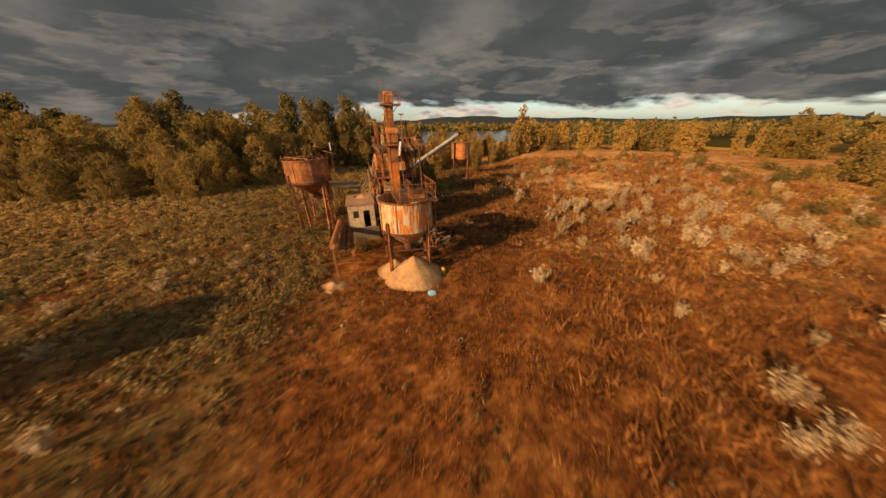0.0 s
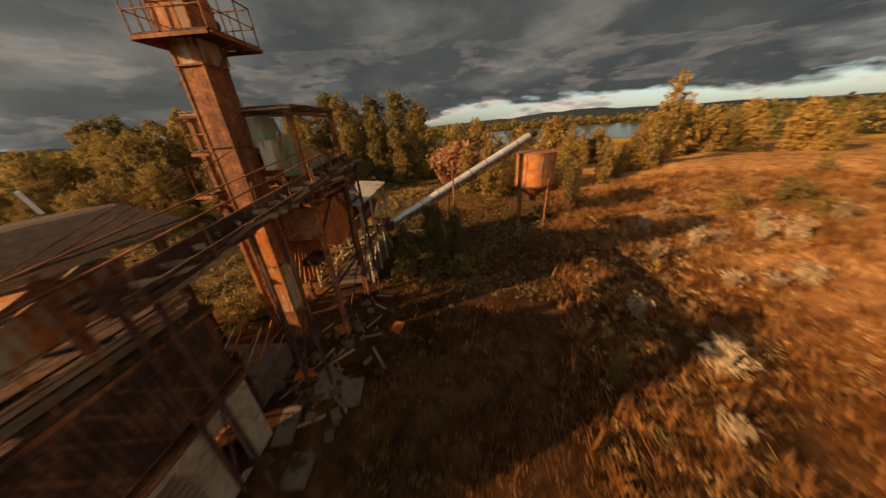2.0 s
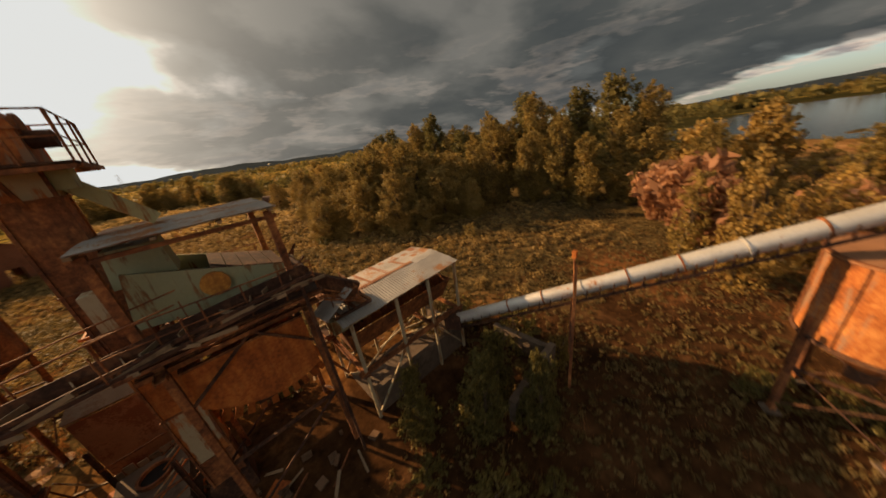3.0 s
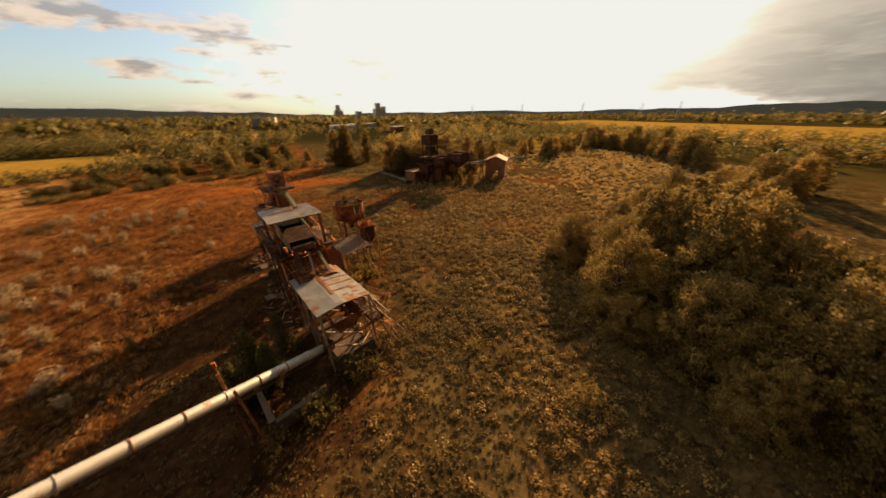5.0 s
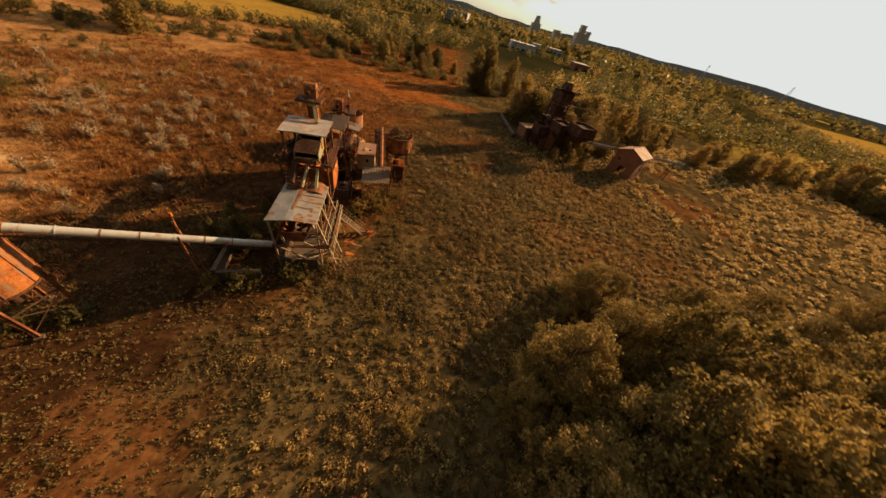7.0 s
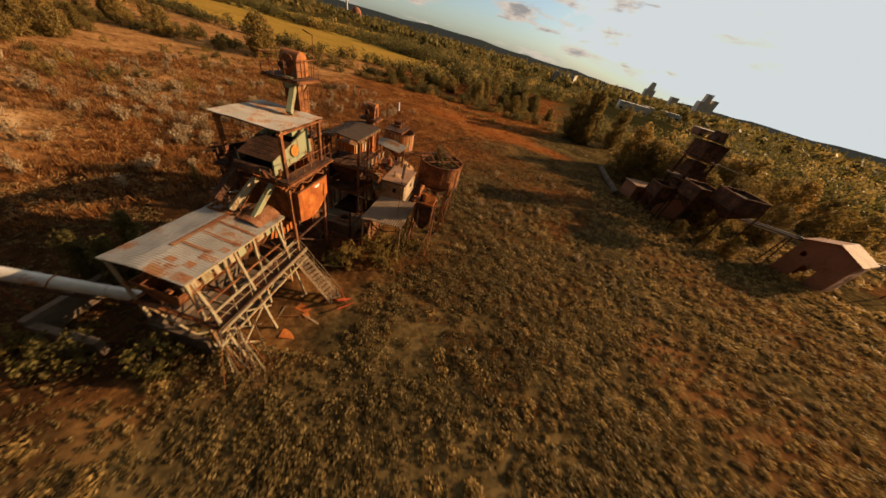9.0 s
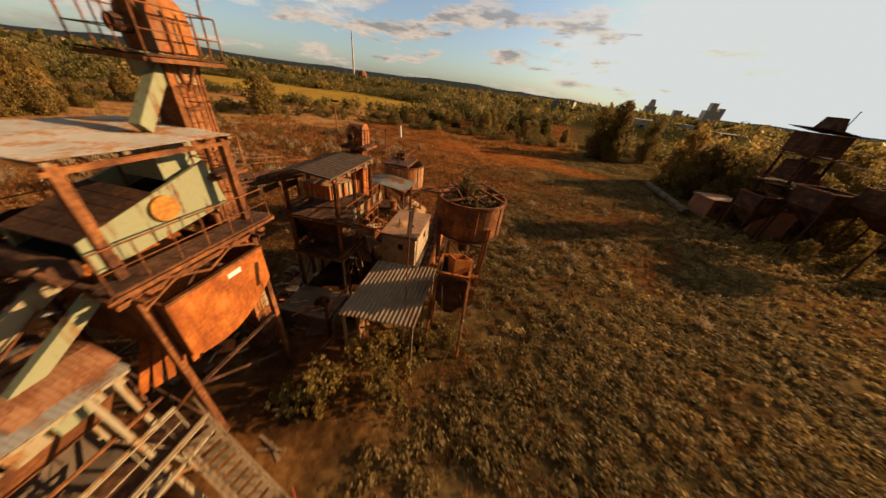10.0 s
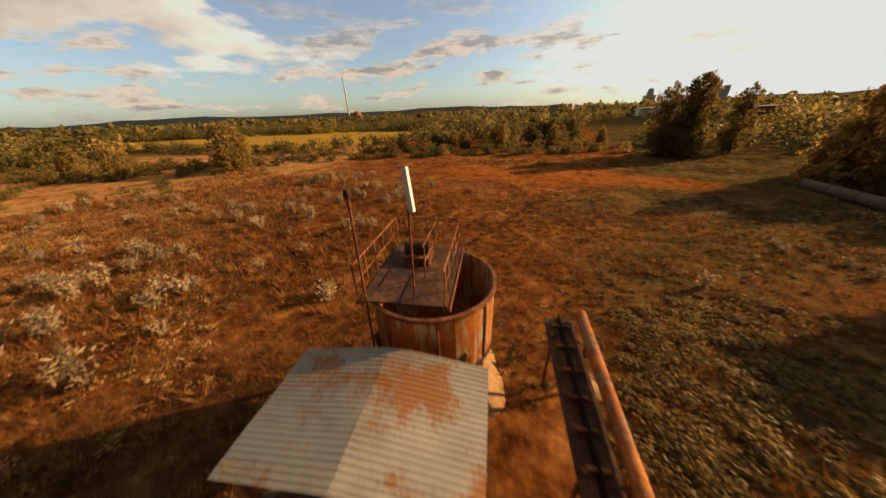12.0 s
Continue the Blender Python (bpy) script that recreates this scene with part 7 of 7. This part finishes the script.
ob2 = thing("small_brick_hut", pose(-38.0, -13.2, 0, 0, 0, 30), "low flat-roofed brick hut beside the second plant", "hut")
part("wall", wall_with_holes(-2.4, 2.4, -1.6, -0.2, 2.7, [(-0.5, 0.4, 0.0, 2.0)], 0.25, Matrix.Identity(4)), BRICK_RED, ob2)
part("wall", wall_with_holes(-2.4, 2.4, 1.6, -0.2, 2.7, [(-1.5, -0.6, 0.9, 1.9), (0.5, 1.4, 0.9, 1.9)], 0.25, Matrix.Identity(4)), BRICK_RED, ob2)
for x in (-2.27, 2.27):
    part("end_wall", box(B(), (x, 0, 1.25), (0.25, 2.95, 2.9)), BRICK_RED, ob2)
part("roof", box(B(), (0, 0, 2.8), (5.2, 3.8, 0.18)), CABIN_ROOF, ob2)
pp = thing("ground_pipe", pose(0, 0, 0), "wide pale concrete pipe lying in the grass", "pipe")
for k in range(5):
    p, q = Vector((-31.0, -25.0, 0.5)).lerp(Vector((-34.2, -9.5, 0.5)), k / 5), Vector((-31.0, -25.0, 0.5)).lerp(Vector((-34.2, -9.5, 0.5)), (k + 1) / 5)
    part("pipe_section", rod(B(), p, q, 0.55, 24), CONCRETE, pp)
    part("collar", rod(B(), p, p.lerp(q, 0.07), 0.63, 24), CONCRETE, pp)

p2 = thing("old_crusher_tower", pose(-42.0, -10.4, 0, 0, 0, 25), "dark derelict crusher tower of a second plant", "tower")
for x in (-1.5, 1.5):
    for y in (-1.5, 1.5):
        part("post", channel(B(), (x, y, -0.2), (x, y, 12.6), 0.22, 0.24), RUST_DARK, p2)
for z in (3.6, 6.8, 10.2):
    platform(p2, -2.1, 2.1, -2.1, 2.1, z, rail=z > 4, gap=0.9)
part("base_wall", box(B(), (0, -1.9, 1.6), (5.0, 0.3, 3.6)), BRICK_RED, p2)
part("base_wall", box(B(), (0, 1.9, 1.6), (5.0, 0.3, 3.6)), BRICK_RED, p2)
part("base_wall", box(B(), (-2.35, 0, 1.6), (0.3, 3.48, 3.6)), BRICK_RED, p2)
part("crusher_box", hull_box(B(), rect(-0.7, 0.7, -0.7, 0.7, 4.0), rect(-1.35, 1.35, -1.35, 1.35, 6.2)), RUST_DARK, p2)
part("screen_box", hull_box(B(), rect(-1.3, 1.2, -1.3, 1.2, 7.2), rect(-1.1, 1.0, -1.1, 1.0, 9.6)), RUST_DARK, p2)
part("upper_box", box(B(), (0.1, 0, 11.5), (3.4, 3.4, 2.3)), RUST_DARK, p2)
part("roof_sheet", corrugated(B(), -2.3, 2.4, -2.3, 2.3, lambda x, y: 12.95 + 0.10 * x, 0.18, 0.03, rows=4, across="x", sag=0.08), RUST_DARK, p2)
part("head_box", hull_box(B(), rect(-0.9, 1.0, -0.9, 0.9, 13.0), rect(-0.6, 0.6, -0.6, 0.6, 14.4)), RUST_DARK, p2)
part("mast", rod(B(), (-0.9, 0.5, 12.8), (-1.1, 0.6, 15.2), 0.05, 8), RUST_DARK, p2)
part("side_chute", beam(B(), (-1.6, 0.5, 8.4), (-4.2, 1.3, 5.0), 0.7, 0.5), RUST_DARK, p2)
part("crane_arm", rod(B(), (1.4, 1.6, 6.8), (3.5, 3.4, 10.2), 0.09, 8), RUST_DARK, p2)
part("crane_hook", rod(B(), (3.5, 3.4, 10.2), (4.0, 3.3, 10.0), 0.08, 8), RUST_DARK, p2)
for y in (-0.6, 0.5):
    part("stay_pole", rod(B(), (-1.3, y, 10.6 - y), (-11.5, y - 2.0, 10.0 - 1.6 * y), 0.06, 6), RUST_DARK, p2)
for z0 in (0.2, 3.8, 7.0):
    for y in (-1.5, 1.5):
        part("cross_brace", beam(B(), (-1.5, y, z0), (1.5, y, z0 + 3.0), 0.08), RUST_DARK, p2)
        part("cross_brace", beam(B(), (1.5, y, z0), (-1.5, y, z0 + 3.0), 0.08), RUST_DARK, p2)
for k in range(6):
    part("hanging_rod", rod(B(), (-1.9 + 0.7 * k, 2.1, 3.4 + 0.5 * (k % 3)), (-1.7 + 0.75 * k, 2.4, 8.0 + 0.7 * (k % 2)), 0.04, 6), RUST_DARK, p2)


def feed_hopper(x, y, s, top, label):
    th = thing("feed_hopper", pose(x, y, 0, 0, 0, 25), label, "hopper", "feed hoppers of the second plant")
    part("bin", frustum_shell(B(), (-s, s, -s, s, top), (-s, s, -s, s, top - 2.0), 0.06), RUST_DARK, th)
    part("funnel", frustum_shell(B(), (-s, s, -s, s, top - 2.0), (-0.3, 0.3, -0.3, 0.3, top - 3.8), 0.06), RUST_DARK, th)
    part("rim", frustum_shell(B(), (-s - 0.08, s + 0.08, -s - 0.08, s + 0.08, top + 0.06), (-s - 0.08, s + 0.08, -s - 0.08, s + 0.08, top - 0.1), 0.12), RUST, th)
    part("fill", box(B(), (0, 0, top - 0.5), (2 * s - 0.2, 2 * s - 0.2, 0.2)), SOIL, th)
    for a in (-1, 1):
        for b in (-1, 1):
            part("leg", channel(B(), (a * s * 1.02, b * s * 1.02, -0.2), (a * s * 1.02, b * s * 1.02, top - 1.0), 0.14, 0.16), RUST_DARK, th)


feed_hopper(-43.4, -5.0, 1.9, 7.4, "dark rusty feed hopper beside the old tower")
feed_hopper(-39.6, -7.4, 1.5, 5.4, "low dark rusty feed hopper beside the old tower")
feed_hopper(-46.8, -1.8, 2.1, 8.6, "tall dark rusty feed hopper over the bare bank")
cj = thing("belt_conveyor", pose(0, 0, 0), "long dark inclined belt of the second plant", "conveyor")
a, b = Vector((-47.5, -2.6, 5.4)), Vector((-78, -10, 4.4))
for s in (-0.4, 0.4):
    part("side_beam", beam(B(), a + Vector((s * 0.6, s, 0)), b + Vector((s * 0.6, s, 0)), 0.12, 0.3), RUST_DARK, cj)
part("belt", beam(B(), a, b, 0.7, 0.06), TUBE_METAL, cj)
for f in (0.3, 0.6, 0.9):
    c = a.lerp(b, f)
    part("trestle_leg", beam(B(), (c.x, c.y - 0.8, -0.2), (c.x, c.y - 0.3, c.z), 0.14), RUST_DARK, cj)
    part("trestle_leg", beam(B(), (c.x, c.y + 0.8, -0.2), (c.x, c.y + 0.3, c.z), 0.14), RUST_DARK, cj)
tb = thing("horizontal_tank", pose(-98, 30, 0, 0, 0, 60), "rusty cylindrical tank lying at the wood's edge", "tank")
part("drum", rod(B(), (-3, 0, 1.6), (3, 0, 1.6), 1.4, 28), RUST_DARK, tb)
for x in (-2, 2):
    part("saddle", box(B(), (x, 0, 0.3), (0.5, 2.0, 1.0)), CONCRETE, tb)


def far_at(az, d):
    return Vector((d * math.sin(radians(az)) - 8, d * math.cos(radians(az)) + 40, 0))


def block(name, az, d, w, dep, h, turn, mat, label, floors=0, bays=0):
    p = far_at(az, d)
    th = thing(name, pose(p.x, p.y, float(gh(p.x, p.y)) - 1, 0, 0, turn), label, "building")
    part("wall", box(B(), (0, 0, h / 2), (w, dep, h)), mat, th)
    part("roof", box(B(), (0, 0, h + 0.2), (w + 0.6, dep + 0.6, 0.4)), BLD_GREY, th)
    for f in range(floors):
        for k in range(bays):
            x = -w / 2 + w * (k + 0.5) / bays
            part("window", box(B(), (x, dep / 2 + 0.05, 2.2 + f * 3.0), (w / bays * 0.6, 0.2, 1.5)), GLASS_DARK, th)
    return th


# the works on the southern skyline
g1 = block("grain_silo", -172.8, 900, 22, 18, 26, 8, BLD_GREY, "tall grey works tower on the skyline")
part("head_house", hull_box(B(), rect(-7, 7, -6, 6, 26), rect(-4, 4, -4, 4, 41)), BLD_GREY, g1)
g2 = block("grain_silo", -165.3, 900, 34, 18, 30, 15, BLD_GREY, "tall grey works tower on the skyline")
part("head_house", box(B(), (4, 0, 38), (12, 12, 16)), BLD_GREY, g2)
part("side_tower", box(B(), (-12, 0, 20), (10, 20, 34)), BLD_GREY, g2)
block("grain_silo", -169.2, 900, 16, 14, 24, 10, BLD_GREY, "lower grey works tower on the skyline")
block("apartment_building", 174.8, 520, 34, 12, 14, -10, BLD_WHITE, "white terraced apartment block beyond the woods", 4, 8)
block("warehouse", -172.0, 330, 26, 16, 7, 5, BLD_WHITE, "long white warehouse beyond the trees", 1, 5)
block("warehouse", -168.5, 420, 40, 14, 6, 12, BLD_WHITE, "long white warehouse beyond the trees", 1, 6)
block("farmhouse", -161.0, 300, 14, 9, 6, 20, BRICK_RED, "red-roofed farmhouse beyond the meadow", 1, 3)
p = far_at(136.2, 800)
ch = thing("tall_chimney", pose(p.x, p.y, 0), "slender dark chimney rising over the far woods", "chimney")
part("shaft", rod(B(), (0, 0, 0), (0, 0, 96), 2.2, 20, 1.3), BLD_GREY, ch)
part("dome", lathe(B(), (-22, -6, 0), [(11, 0), (11, 12), (9, 18), (5, 22), (0.1, 23)], 20), BRICK_RED, ch, "red-brown dome beside the chimney")
for k in range(5):
    part("stack_band", rod(B(), (0, 0, 18 + 16 * k), (0, 0, 19 + 16 * k), 2.25 - 0.14 * k, 20), BLD_WHITE, ch)
for k in range(46):
    az, d = random.uniform(92, 128), random.uniform(1300, 1900)
    p = far_at(az, d)
    hz_ = float(gh(p.x, p.y))
    v = thing("village_house", pose(p.x, p.y, hz_, 0, 0, random.uniform(0, 180)), "small pale village house on the far slope", "house", "village houses")
    part("wall", box(B(), (0, 0, 3), (11, 9, 8)), BLD_WHITE, v)
    part("roof", hull_box(B(), rect(-6, 6, -5, 5, 7), [(-6, -0.1, 11), (6, -0.1, 11), (6, 0.1, 11), (-6, 0.1, 11)]), BRICK_RED, v)


def pylon(az, d, h):
    p = far_at(az, d)
    th = thing("power_pylon", pose(p.x, p.y, float(gh(p.x, p.y)), 0, 0, -az + 90), "slender lattice power pylon on the plain", "pylon", "power pylons")
    for sx in (-1, 1):
        for sy in (-1, 1):
            part("leg", beam(B(), (sx * 3.2, sy * 3.2, 0), (sx * 0.5, sy * 0.5, h), 0.5), BLD_GREY, th)
    for k, z in enumerate((h * 0.66, h * 0.8, h * 0.93)):
        part("cross_arm", beam(B(), (-6.5 + 1.3 * k, 0, z), (6.5 - 1.3 * k, 0, z), 0.5), BLD_GREY, th)
    for k in range(4):
        a, b = h * 0.16 * k, h * 0.16 * (k + 1)
        wa, wb = 3.2 - 2.7 * a / h, 3.2 - 2.7 * b / h
        part("lattice_brace", beam(B(), (-wa, -wa, a), (wb, -wb, b), 0.35), BLD_GREY, th)
        part("lattice_brace", beam(B(), (wa, wa, a), (-wb, wb, b), 0.35), BLD_GREY, th)


for az, d in ((-113.5, 820), (-118.5, 900), (-127.0, 760), (-137.5, 800), (-147.0, 860)):
    pylon(az, d, 36)
